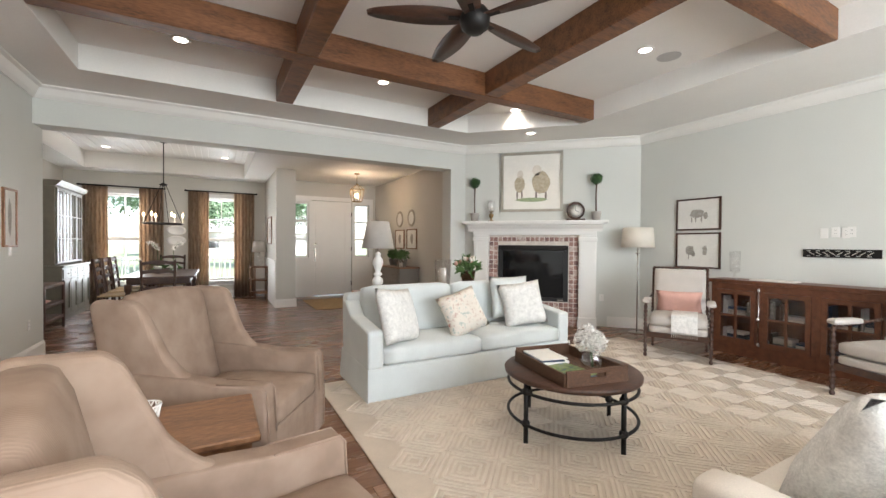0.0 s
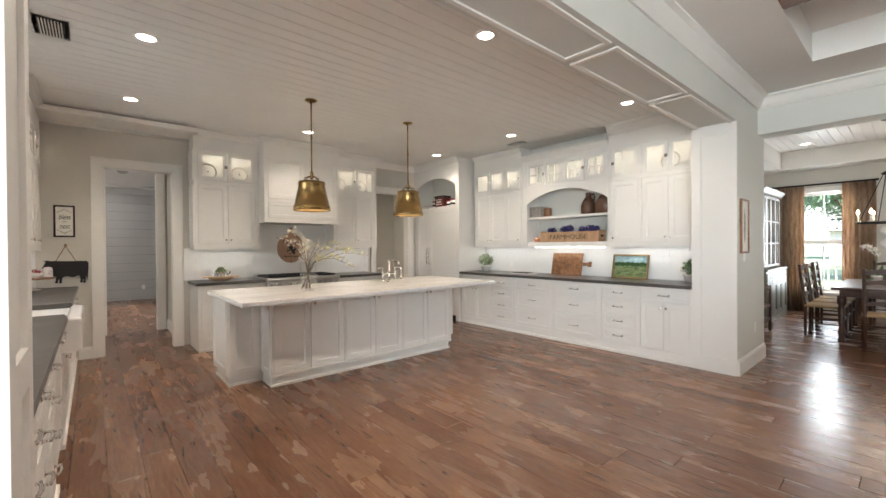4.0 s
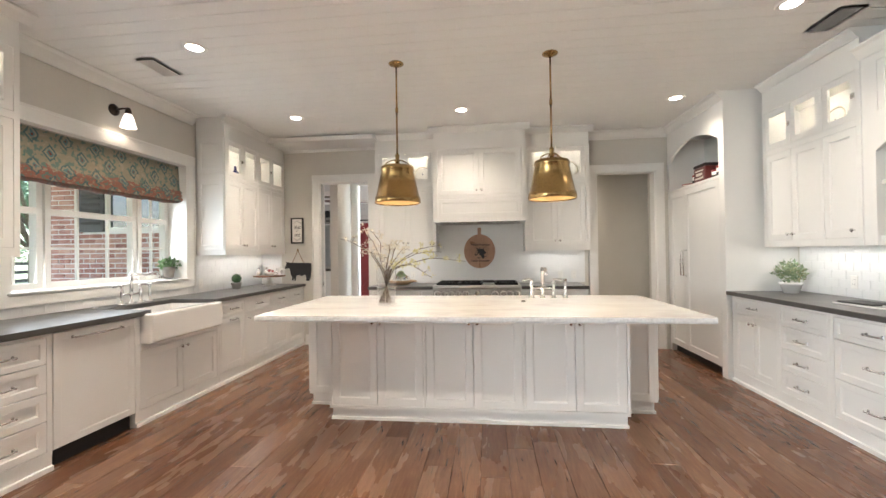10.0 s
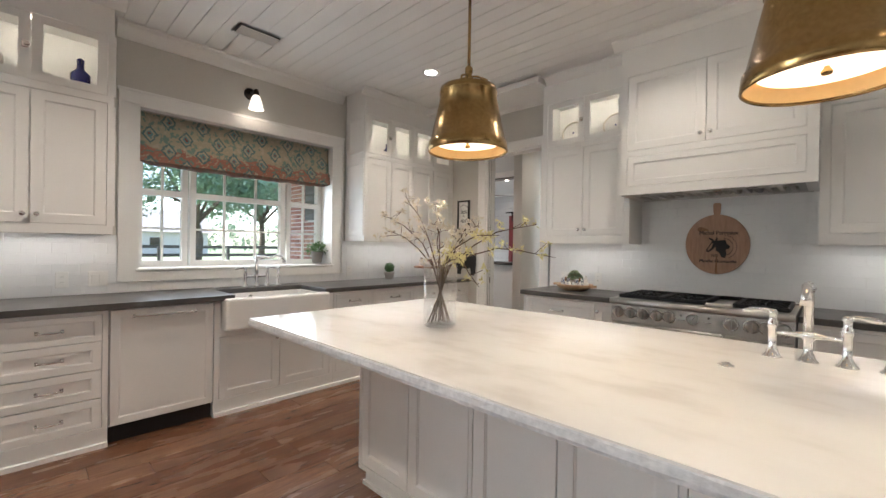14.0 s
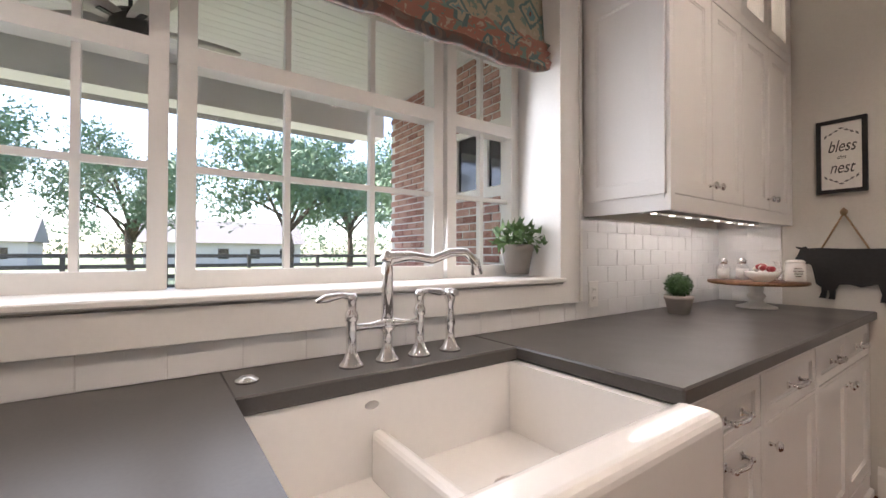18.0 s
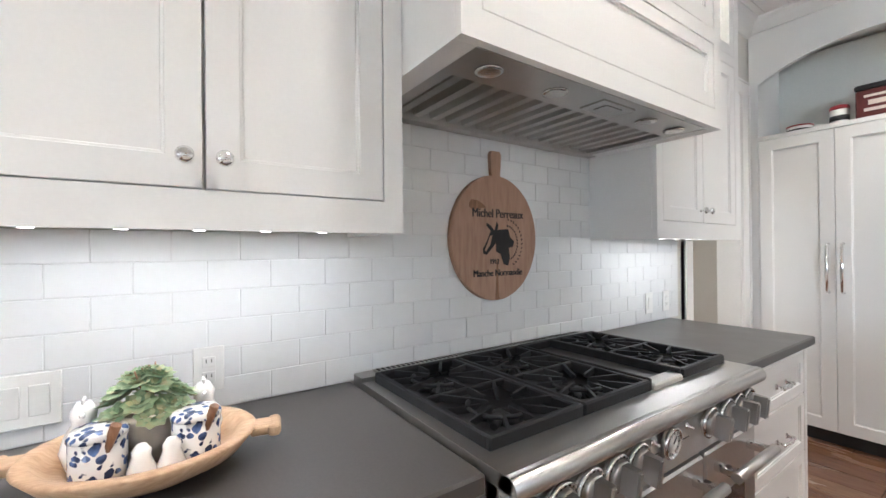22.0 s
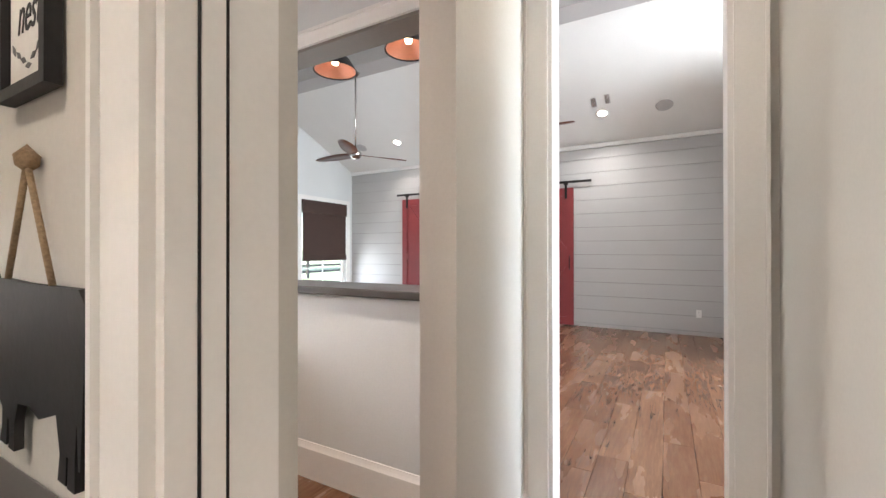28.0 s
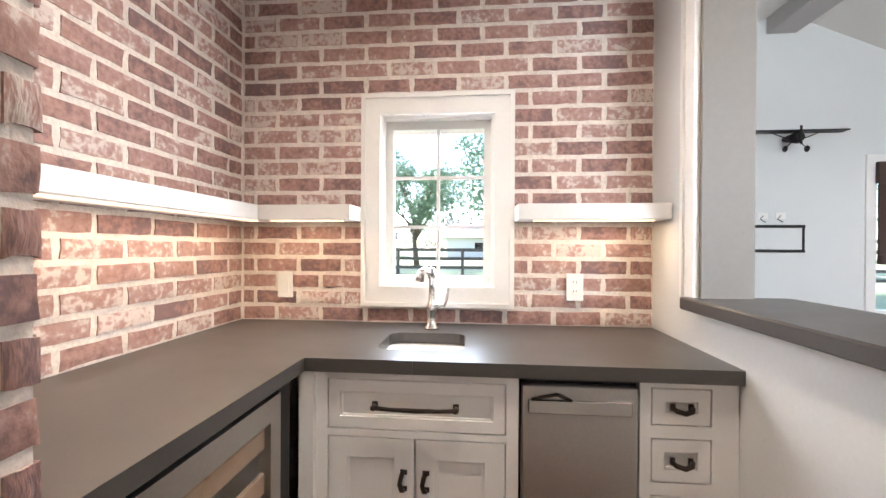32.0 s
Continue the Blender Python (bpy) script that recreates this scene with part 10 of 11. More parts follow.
lp.data.energy, lp.data.color, lp.data.shadow_soft_size = 26 * DIM, (1.0, 0.72, 0.48), 0.1
lp.matrix_world = pose(3.05, 9.0, DC - 0.45)
for y in (9.05, 8.40):
    om = thing("oval_platter", pose(4.10, y, 1.91, 0, 0, -90), "oval silver-rimmed platter on the foyer wall", "wall decor", "oval platters in the foyer")
    part("rim", turned(lathe([(0.12, 0.0), (0.125, 0.02), (0.16, 0.02), (0.165, 0.0)], seg=28), pose(0, 0, 0, 90) @ Matrix.Diagonal((1.15, 1.15, 1, 1))), SILVERF, om)
    part("face", turned(lathe([(0.125, 0.008), (0.0, 0.006)], seg=28), pose(0, 0, 0, 90) @ Matrix.Diagonal((1.15, 1.15, 1, 1))), PORC, om)
for y in (9.03, 8.36):
    wall_art(Matrix.Translation((4.10, y, 1.445)) @ EW, 0.52, 0.44, "framed print over the foyer chest", TWOOD, [("leaf_shape", 0.0, 0.0, 0.14, 0.25)])
ch = thing("foyer_chest", pose(3.85, 8.55, 0), "grey painted chest with a wooden top", "chest")
part("body", box(-0.22, 0.22, -0.60, 0.60, 0.08, 0.82, 0.006), TAUPE, ch)
part("top", box(-0.24, 0.24, -0.62, 0.62, 0.82, 0.85, 0.006), TWOOD, ch)
for k in range(3):
    part("drawer", box(-0.235, -0.22, -0.55, 0.55, 0.14 + k * 0.22, 0.34 + k * 0.22, 0.004), TAUPE, ch)
    for y in (-0.3, 0.3):
        part("knob", lathe([(0.0, -0.012), (0.014, 0), (0.0, 0.012)], -0.245, y, 0.24 + k * 0.22, 8), BRONZE, ch)
for y in (-0.52, 0.52):
    for x in (-0.18, 0.18):
        part("foot", box(x - 0.03, x + 0.03, y - 0.03, y + 0.03, 0, 0.08), TAUPE, ch)
for k, (y, r) in enumerate(((8.30, 0.13), (8.62, 0.15), (8.90, 0.10))):
    pq = thing("potted_plant", pose(3.86, y, 0.85), "leafy green plant in a grey pot on the chest", "plant", "plants on the foyer chest")
    part("pot", lathe(pot_profile(0.06, 0.085, 0.15), seg=16), TAUPE, pq)
    lv = bmesh.new()
    leaf_ball(lv, (0, 0, 0.24), r, 170, 0.07, 0.7, seed=60 + k, inner=0.4, up=0.3)
    part("leaves", lv, GREEN, pq)
jr = thing("glass_jar", pose(3.70, 8.05, 0.85), "short candle in a clear glass jar", "candle holder")
part("jar", lathe([(0.06, 0), (0.065, 0.15), (0.061, 0.15), (0.055, 0.01), (0.0, 0.01)], seg=18), CGLASS, jr)
part("candle", lathe([(0.04, 0.012), (0.04, 0.09), (0.0, 0.09)], seg=14), CREAM, jr)

# ---- outside ----
structure("ground", box(-400, 400, -400, 400, -0.35, -0.25), GRASS, "wide green lawn round the house", "ground")
# outer strip is added out of view to bounce sun onto the porch ceiling
structure("pavement_porch", box(-6.45, 2.0, -6.0, -0.67, -0.25, -0.06), CONC, "pale concrete porch slab, extended unseen to bounce sunlight", "pavement")
structure("roof_front_porch", box(-5, 6, 11.75, 14.3, 2.75, 2.9), WHITE, "white front porch ceiling", "roof")
pcl = box(-6.42, 2.2, -4.1, -0.68, 3.005, 3.05)
for k in range(34):
    bm_box(pcl, -6.41, 2.19, -0.69 - k * 0.1 - 0.095, -0.69 - k * 0.1, 2.995, 3.006)
structure("roof_porch_ceiling", pcl, WHITE, "white board porch ceiling", "roof")
# unseen slab added over all rooms to keep stray sun out
structure("roof_main", box(-16.1, 6.7, -3.3, 12.0, 4.45, 4.6), ROOF, "wide dark roof slab, unseen, added to stop sun leaks", "roof")
# unseen overhang added to keep direct sun out of the gable window
structure("roof_great_room", box(-16.1, -8.4, -7.1, -3.3, 4.45, 4.6), ROOF, "dark overhang past the gable, unseen, added to block the sun", "roof")
# carried on to x = 9.6, out of view, to shade the living room
structure("roof_porch", prism([(-5.0, 2.86), (-0.67, 4.1), (-0.67, 4.2), (-5.0, 2.96)], "x", -6.5, 9.6), ROOF, "dark sloping porch roof, run on unseen to block the sun", "roof")
structure("porch_header", box(-6.42, 2.2, -4.1, -3.82, 2.66, 2.994), WHITE, "white porch header beam", "beam")
blade_fan(pose(-3.93, -2.55, 2.995), "porch ceiling fan with five pale blades", 5, 0.66, LINEN, 0.26, 40)
for x in (-5.2, -2.9):
    pq2 = thing("recessed_light", pose(x, -3.96, 2.66), "small recessed light under the porch header", "ceiling light")
    part("trim_ring", lathe([(0.0, -0.004), (0.05, -0.005), (0.07, -0.003), (0.072, 0.0)], seg=20), WHITE, pq2)
for x in (-1.2, 2.1):
    structure("porch_post", box(x - 0.1, x + 0.1, -4.06, -3.86, -0.06, 2.66, 0.008), WHITE, "white square porch post", "post")
wg = thing("brick_wing", pose(-6.45, 0, 0), "brick wing of the house with an assumed dark shuttered window", "house")
part("wall", turned(plate(-3.62, -0.67, -0.3, 3.2, -0.02, -0.003, [(-2.35, -1.45, 1.74, 2.32)]), SPIN), GROUT, wg)
# window and shutters are invented to fill a dark band high on the wall
wn2 = part("window", box(-0.001, 0.004, -2.35, -1.45, 1.74, 2.32), BLACKG, wg, "dark window glass")
part("window_frame", turned(plate(-2.37, -1.43, 1.70, 2.36, -0.03, -0.005, [(-2.30, -1.93, 1.78, 2.28), (-1.87, -1.50, 1.78, 2.28)]), SPIN), WHITE, wn2)
for y in (-2.78, -1.42):
    sh = part("shutter", box(0.021, 0.055, y, y + 0.40, 1.72, 2.34, 0.004), BLACKP, wg, "dark louvred shutter")
    for k in range(6):
        part("louvre", turned(box(-0.006, 0.006, 0.05, 0.35, -0.03, 0.03), pose(0.06, y, 1.84 + k * 0.088, 0, 35)), BLACKP, sh)
rw = random.Random(3)
ob = [mesh_of(box(-0.006, 0.008, -0.094, 0.094 - 0.004 * k, -0.0285, 0.0285, 0.003), OUTBRICK, "brick") for k in range(3)]
for c in range(38):
    for j in range(14):
        y, z = -0.80 - 0.203 * j - (0.10 if c % 2 else 0.0), 0.30 + 0.0715 * c
        if 1.69 < z < 2.36 and -2.8 < y < -1.0:
            continue
        shared("brick", rw.choice(ob), wg, pose(0.023, y, z))


def rail_fence(y, x0, x1, h, label):
    t = thing("rail_fence", pose(0, y, -0.25), label, "fence")
    post = mesh_of(box(-0.06, 0.06, -0.06, 0.06, 0, h + 0.08), FENCE, "post")
    x = x0
    while x <= x1:
        shared("post", post, t, pose(x, 0, 0))
        x += 2.6
    for k in range(4):
        part("rail", box(x0, x1, -0.09, -0.06, 0.28 + k * (h - 0.3) / 3, 0.41 + k * (h - 0.3) / 3), FENCE, t)


rail_fence(-16.0, -46, 26, 1.35, "dark four-board horse fence across the lawn")


def tree(x, y, h, spread, seed, label="broad leafy shade tree beyond the fence"):
    r = random.Random(seed)
    t = thing("tree", pose(x, y, -0.27), label, "tree", "trees beyond the fence")
    limbs = bmesh.new()
    bm_tube(limbs, [(0, 0, 0), (r.uniform(-0.2, 0.2), 0, h * 0.2), (r.uniform(-0.3, 0.3), 0, h * 0.42)], [0.03 * h, 0.024 * h, 0.018 * h], 9)
    part("trunk", limbs, BARK, t)
    leaves, tips = bmesh.new(), []
    for k in range(11):
        a, z0 = 6.283 * k / 11 + r.uniform(-0.3, 0.3), h * r.uniform(0.24, 0.42)
        e = (spread * r.uniform(0.5, 1.0) * math.cos(a), spread * r.uniform(0.5, 1.0) * math.sin(a), h * r.uniform(0.55, 0.98))
        part("limb", tube([(0, 0, z0), (e[0] * 0.45, e[1] * 0.45, z0 + (e[2] - z0) * 0.6), e], [0.012 * h, 0.008 * h, 0.003 * h], 6), BARK, t)
        tips += [e, (e[0] * 0.6, e[1] * 0.6, e[2] * 0.95), (e[0] * 0.85, e[1] * 0.85, e[2] * 0.8)]
    for k, c in enumerate(tips):
        leaf_ball(leaves, (c[0] + r.uniform(-0.3, 0.3), c[1] + r.uniform(-0.3, 0.3), c[2]), spread * r.uniform(0.26, 0.40), 330, 0.034 * h, 0.75, seed=seed * 50 + k, inner=0.35)
    part("crown", leaves, LEAF, t)


for k, (x, y, h, s) in enumerate(((-10.5, -24, 9, 4.6), (-3.0, -30, 8, 4.2), (-18, -33, 10, 5.0), (4.5, -26, 8.5, 4.5), (-26, -27, 9, 5), (13, -34, 10, 5), (-1.5, 27, 7, 3.5), (4.5, 31, 8, 4), (-9, 30, 8, 4), (-15.5, -15, 7, 3.4))):
    tree(x, y, h, s, k + 1, "broad leafy tree on the lawn")


def far_house(x, y, w, label):
    t = thing("far_house", pose(x, y, -0.25), label, "house")
    part("wall", box(-w / 2, w / 2, -4, 4, 0, 3.0), LINEN, t)
    part("roof", prism([(-4.6, 2.9), (4.6, 2.9), (0, 6.0)], "x", -w / 2 - 0.6, w / 2 + 0.6), ROOF, t)
    for k in range(4):
        for s in (-1, 1):
            part("window", box(-w / 2 + 1.6 + k * (w - 3) / 4, -w / 2 + 2.8 + k * (w - 3) / 4, s * 4.0 - 0.03, s * 4.0 + 0.03, 0.9, 2.2), BLACKG, t)


far_house(-12, -62, 18, "long pale house with a dark roof far off")
far_house(16, -70, 16, "low pale house with a dark roof far off")
far_house(3, 62, 18, "pale neighbouring house with a dark roof")
hd = bmesh.new()
rh = random.Random(12)
for k in range(260):
    leaf_ball(hd, (-70 + k * 0.55 + rh.uniform(-0.5, 0.5), -78 + rh.uniform(-4, 4), rh.uniform(1, 5.5)), rh.uniform(1.4, 2.6), 40, 0.7, 0.8, seed=k, inner=0.4)
solid("far_woods", hd, LEAF, "band of distant trees along the horizon", "woods", "", "stuff")
# front porch beyond the dining windows
structure("pavement_front", box(-4, 5, 11.7, 14.2, -0.25, -0.05), CONC, "pale front porch slab", "pavement")
pr2 = thing("porch_railing", pose(0, 13.9, -0.05), "white porch railing with slim balusters", "railing")
for z in (0.10, 0.92):
    part("rail", box(-4, 2.0, -0.03, 0.03, z, z + 0.06), WHITE, pr2)
bal = mesh_of(box(-0.017, 0.017, -0.017, 0.017, 0.16, 0.92), WHITE, "baluster")
for k in range(44):
    shared("baluster", bal, pr2, pose(-3.9 + k * 0.135, 0, 0))
for x in (-4, -1.0, 2.0):
    part("post", box(x - 0.07, x + 0.07, -0.07, 0.07, 0, 1.02), WHITE, pr2)

# ---- kitchen: small things ----
rs = thing("roman_shade", pose(-4.565, -0.40, 0), "floral linen roman shade in blue, cream and rust", "window shade")
prof = [(0.0, 2.39), (0.010, 2.20), (0.018, 2.09), (0.050, 2.055), (0.030, 2.040), (0.052, 2.015), (0.034, 2.000), (0.056, 1.972), (0.045, 1.945), (0.028, 1.945), (0.016, 1.99), (0.004, 2.06), (-0.006, 2.20), (-0.012, 2.39)]
shd, cols = bmesh.new(), []
for k in range(45):
    u = k / 44
    sag = 0.012 * math.sin(math.pi * u) - 0.030 * max(0.0, (0.06 - u) / 0.06) ** 2 - 0.030 * max(0.0, (u - 0.94) / 0.06) ** 2
    rip = 0.005 * math.sin(u * 31) + 0.003 * math.sin(u * 73)
    cols.append([shd.verts.new((-0.86 + 1.72 * u, py + rip * max(0.0, (2.3 - pz) / 0.35), pz - (sag - 0.6 * rip) * max(0.0, min(1.0, (2.2 - pz) / 0.2)))) for py, pz in prof])
for ca, cb3 in zip(cols, cols[1:]):
    for q in range(len(prof)):
        shd.faces.new((ca[q], ca[(q + 1) % len(prof)], cb3[(q + 1) % len(prof)], cb3[q])).smooth = True
shd.faces.new(cols[0][::-1])
shd.faces.new(cols[-1])
bmesh.ops.recalc_face_normals(shd, faces=shd.faces)
part("cloth", shd, CLOTH, rs)
part("head_rail", box(-0.86, 0.86, -0.03, 0.005, 2.375, 2.398), LINEN, rs)


def potted(name, m, r0, r1, h, pot_mat, label, balls, leaf_mat, size, group=""):
    t = thing(name, m, label, "plant", group)
    part("pot", lathe(pot_profile(r0, r1, h), seg=20), pot_mat, t)
    part("soil", lathe([(0.0, h - 0.015), (r1 - 0.010, h - 0.016), (r1 - 0.014, h - 0.03)], seg=14), TWIG, t)
    lv = bmesh.new()
    for k, (x, y, z, r, n) in enumerate(balls):
        leaf_ball(lv, (x, y, z), r, n, size, 0.8, seed=70 + k, inner=0.45, up=0.25)
    part("leaves", lv, leaf_mat, t)
    return t


sp3 = potted("sill_plant", pose(-5.34, -0.46, 1.112), 0.048, 0.066, 0.125, TAUPE, "small fern in a grey pot on the window sill", [(0, 0, 0.16, 0.06, 60), (0.07, 0.01, 0.15, 0.05, 40), (-0.06, 0.03, 0.16, 0.05, 40)], GREEN, 0.05)
bx = thing("boxwood_ball", pose(-6.13, -0.165, 0.915), "clipped boxwood ball in a pale clay pot", "plant")
part("pot", lathe(pot_profile(0.045, 0.06, 0.085), seg=20), LINEN, bx)
part("ball", leaf_ball(lathe([(0.0, -0.05), (0.042, -0.035), (0.054, 0), (0.042, 0.038), (0.0, 0.052)], 0, 0, 0.135, 12), (0, 0, 0.135), 0.058, 700, 0.016, seed=4), BOXWOOD, bx)
cks = thing("cake_stand", pose(-6.70, -0.03, 0.915), "wooden cake stand on a white turned foot", "cake stand")
part("foot", lathe([(0.092, 0), (0.092, 0.008), (0.070, 0.014), (0.038, 0.026), (0.026, 0.042), (0.040, 0.056), (0.042, 0.066), (0.026, 0.084), (0.036, 0.094), (0.030, 0.106), (0.052, 0.125), (0.0, 0.125)], seg=22), WHITE, cks)
part("plate", lathe([(0.0, 0.125), (0.208, 0.125), (0.220, 0.131), (0.220, 0.142), (0.0, 0.143)], seg=36), TWOOD, cks)
PZ = 1.058
for k, (x, y) in enumerate(((-6.66, -0.17), (-6.78, -0.12))):
    j = thing("glass_jar", pose(x, y, PZ), "glass shaker with a steel lid on the stand", "jar", "jars on the cake stand")
    part("jar", lathe([(0.028, 0), (0.034, 0.02), (0.034, 0.07), (0.022, 0.088), (0.0, 0.09)], seg=16), CGLASS, j)
    part("filling", lathe([(0.0, 0.003), (0.026, 0.004), (0.030, 0.06), (0.0, 0.06)], seg=14), WHITE, j)
    part("lid", lathe([(0.022, 0.088), (0.022, 0.108), (0.012, 0.118), (0.0, 0.12)], seg=14), CHROME, j)
bw = thing("strawberry_bowl", pose(-6.62, 0.02, PZ), "white bowl heaped with red strawberries", "bowl")
part("bowl", lathe([(0.035, 0), (0.07, 0.03), (0.078, 0.052), (0.074, 0.052), (0.065, 0.03), (0.0, 0.012)], seg=24), PORC, bw)
r7 = random.Random(7)
for k in range(14):
    a, q = r7.uniform(0, 6.28), r7.uniform(0, 0.05)
    part("strawberry", lathe([(0.0, -0.016), (0.013, -0.006), (0.016, 0.006), (0.008, 0.015), (0.0, 0.016)], q * math.cos(a), q * math.sin(a), 0.06 + 0.02 * (1 - q / 0.05), 8), RED if k % 4 else CREAM, bw)
mg = thing("china_canister", pose(-6.78, 0.115, PZ), "white china canister with faint grey print", "canister")
part("body", lathe([(0.0, 0.0), (0.043, 0.0), (0.045, 0.006), (0.043, 0.088), (0.038, 0.096), (0.0, 0.096)], seg=26), PORC, mg)
part("lid", lathe([(0.040, 0.096), (0.041, 0.104), (0.030, 0.112), (0.0, 0.115)], seg=26), PORC, mg)
for k, (w, z) in enumerate(((0.030, 0.066), (0.040, 0.052), (0.034, 0.038), (0.024, 0.026))):
    part("print_bar", turned(box(-w / 2, w / 2, -0.0465, -0.040, z, z + 0.005), pose(0, 0, 0, 0, 0, 118)), NICKEL, mg, "grey printed line")
gb2 = thing("glass_bottle", pose(-6.80, 0.035, PZ), "small clear glass bottle on the stand", "bottle")
part("bottle", lathe([(0.0, 0.0), (0.027, 0.0), (0.029, 0.05), (0.014, 0.078), (0.014, 0.098), (0.019, 0.104), (0.016, 0.104), (0.011, 0.080), (0.025, 0.05), (0.0, 0.006)], seg=18), CGLASS, gb2)
# cow board on a rope and the framed sign
cwb = thing("cow_sign", pose(-6.999, 0.262, 1.10, 0, 0, 90), "black cow-shaped chalkboard hanging from a rope", "wall sign")
co1 = [(-0.21, 0.048), (-0.195, 0.040), (-0.14, 0.047), (-0.130, 0.040), (-0.120, -0.003), (-0.112, -0.058), (-0.090, -0.077), (-0.091, -0.105), (-0.101, -0.133), (-0.073, -0.135), (-0.068, -0.09), (-0.060, -0.092), (-0.058, -0.120), (-0.064, -0.137), (-0.038, -0.138), (-0.036, -0.09), (-0.022, -0.06), (0.02, -0.056), (0.06, -0.068), (0.12, -0.050), (0.133, -0.10), (0.126, -0.138), (0.152, -0.140), (0.154, -0.10), (0.160, -0.10), (0.156, -0.142), (0.180, -0.143), (0.180, -0.10), (0.186, -0.05), (0.190, -0.11), (0.196, -0.11), (0.208, 0.03), (0.208, 0.11), (0.19, 0.128), (0.0, 0.129), (-0.10, 0.134), (-0.145, 0.132), (-0.152, 0.143), (-0.170, 0.137), (-0.196, 0.143), (-0.188, 0.130), (-0.176, 0.126), (-0.188, 0.095)]
cb2 = prism(co1, "y", -0.016, -0.004)
bmesh.ops.triangulate(cb2, faces=cb2.faces[:])
part("board", cb2, BLACKP, cwb)
for x in (-0.09, 0.09):
    part("rope", tube([(x, -0.010, 0.128), (0.0, -0.012, 0.315)], 0.005, 6), ROPE, cwb)
part("knot", lathe([(0.0, -0.022), (0.014, -0.01), (0.016, 0.006), (0.0, 0.024)], 0, -0.012, 0.32, 10), ROPE, cwb)
bs = thing("framed_sign", pose(-7.001, 0.254, 1.714, 0, 0, 90), "black framed sign with script lettering", "wall sign")
part("frame", plate(-0.097, 0.097, -0.193, 0.193, -0.022, 0.0, [(-0.078, 0.078, -0.174, 0.174)]), BLACKP, bs)
part("paper", box(-0.078, 0.078, -0.010, -0.003, -0.174, 0.174), PAPER, bs)
for body, z, size in (("bless", 0.050, 0.088), ("this", -0.006, 0.028), ("nest", -0.062, 0.088)):
    writing("lettering", body, size, bs, pose(0, -0.0105, z, 90), INK, "", 0.62 if size > 0.05 else 0.9, shear=0.35)
for s in (-1, 1):
    for k in range(7):
        part("leaf_mark", turned(prism([(-0.012, 0), (0, 0.005), (0.012, 0), (0, -0.005)], "y", -0.0112, -0.0100), pose(-0.06 + 0.02 * k, 0, s * (0.145 - 0.012 * abs(k - 3)), 0, 20 * (k - 3) * s)), PEWTER, bs)
# vase of blossom branches on the island
vs = thing("branch_vase", pose(-4.50, 2.265, 0.916), "tall glass vase of flowering branches", "flowers")
part("vase", lathe([(0.0, 0.0), (0.076, 0.0), (0.081, 0.004), (0.084, 0.30), (0.081, 0.30), (0.077, 0.014), (0.0, 0.012)], seg=32), CGLASS, vs)
part("water", lathe([(0.0, 0.014), (0.064, 0.015), (0.065, 0.12), (0.0, 0.12)], seg=28), CGLASS, vs)
r5 = random.Random(21)
ends = [(0.10, -0.36, 0.56), (0.05, -0.22, 0.66), (-0.10, -0.14, 0.62), (0.12, 0.06, 0.50), (-0.05, 0.20, 0.46), (0.20, 0.50, 0.44), (0.10, 0.68, 0.36), (-0.15, 0.45, 0.50), (0.22, 0.42, 0.24), (-0.25, 0.05, 0.50), (0.28, -0.10, 0.44)]
for k, e in enumerate(ends):
    a = Vector((-e[0] * 0.22, -e[1] * 0.10, 0.02))
    n = Vector((e[0] * 0.16, e[1] * 0.10, 0.30))
    e = Vector(e)
    pts = [a, a.lerp(n, 0.6), n] + [n.lerp(e, q) + Vector((r5.uniform(-0.02, 0.02), r5.uniform(-0.02, 0.02), 0.06 * math.sin(q * 3.1) + r5.uniform(-0.012, 0.012))) for q in (0.25, 0.5, 0.75)] + [e]
    brn = part("branch", tube(pts, [0.004, 0.0038, 0.0038, 0.0032, 0.0028, 0.0022, 0.0012], 6), TWIG, vs)
    tw2, fl2 = bmesh.new(), bmesh.new()
    for q in range(3, 7):
        for _ in range(3):
            c = pts[q - 1].lerp(pts[q], r5.random())
            o = c + Vector((r5.uniform(-0.05, 0.05), r5.uniform(-0.05, 0.05), r5.uniform(-0.01, 0.05)))
            bm_tube(tw2, [c, o], 0.0014, 4)
            leaf_ball(fl2, tuple(o), r5.uniform(0.007, 0.014), r5.randint(7, 11), 0.025, seed=r5.randint(0, 9999), inner=0.3)
    part("twigs", tw2, TWIG, brn)
    part("blossoms", fl2, YELLOW if k in (5, 6, 7, 8) else PETAL, brn)
# shelf things
fx = thing("farmhouse_box", pose(-3.677, 6.06, 1.43), "long wooden box lettered in dark capitals", "box")
part("front_board", box(-0.50, 0.50, -0.10, -0.085, 0.0, 0.155, 0.003), LWOOD, fx)
part("back_board", box(-0.50, 0.50, 0.085, 0.10, 0.0, 0.155, 0.003), LWOOD, fx)
part("bottom_board", box(-0.50, 0.50, -0.085, 0.085, 0.0, 0.012), LWOOD, fx)
for s in (-1, 1):
    part("end_board", box(s * 0.50, s * 0.485, -0.085, 0.085, 0.012, 0.17, 0.003), LWOOD, fx)
    part("handle_slot", box(s * 0.501, s * 0.498, -0.04, 0.04, 0.07, 0.10), SHADOW, fx)
writing("lettering", "FARMHOUSE", 0.098, fx, pose(0.0, -0.1006, 0.075, 90), INK, stretch=1.12)
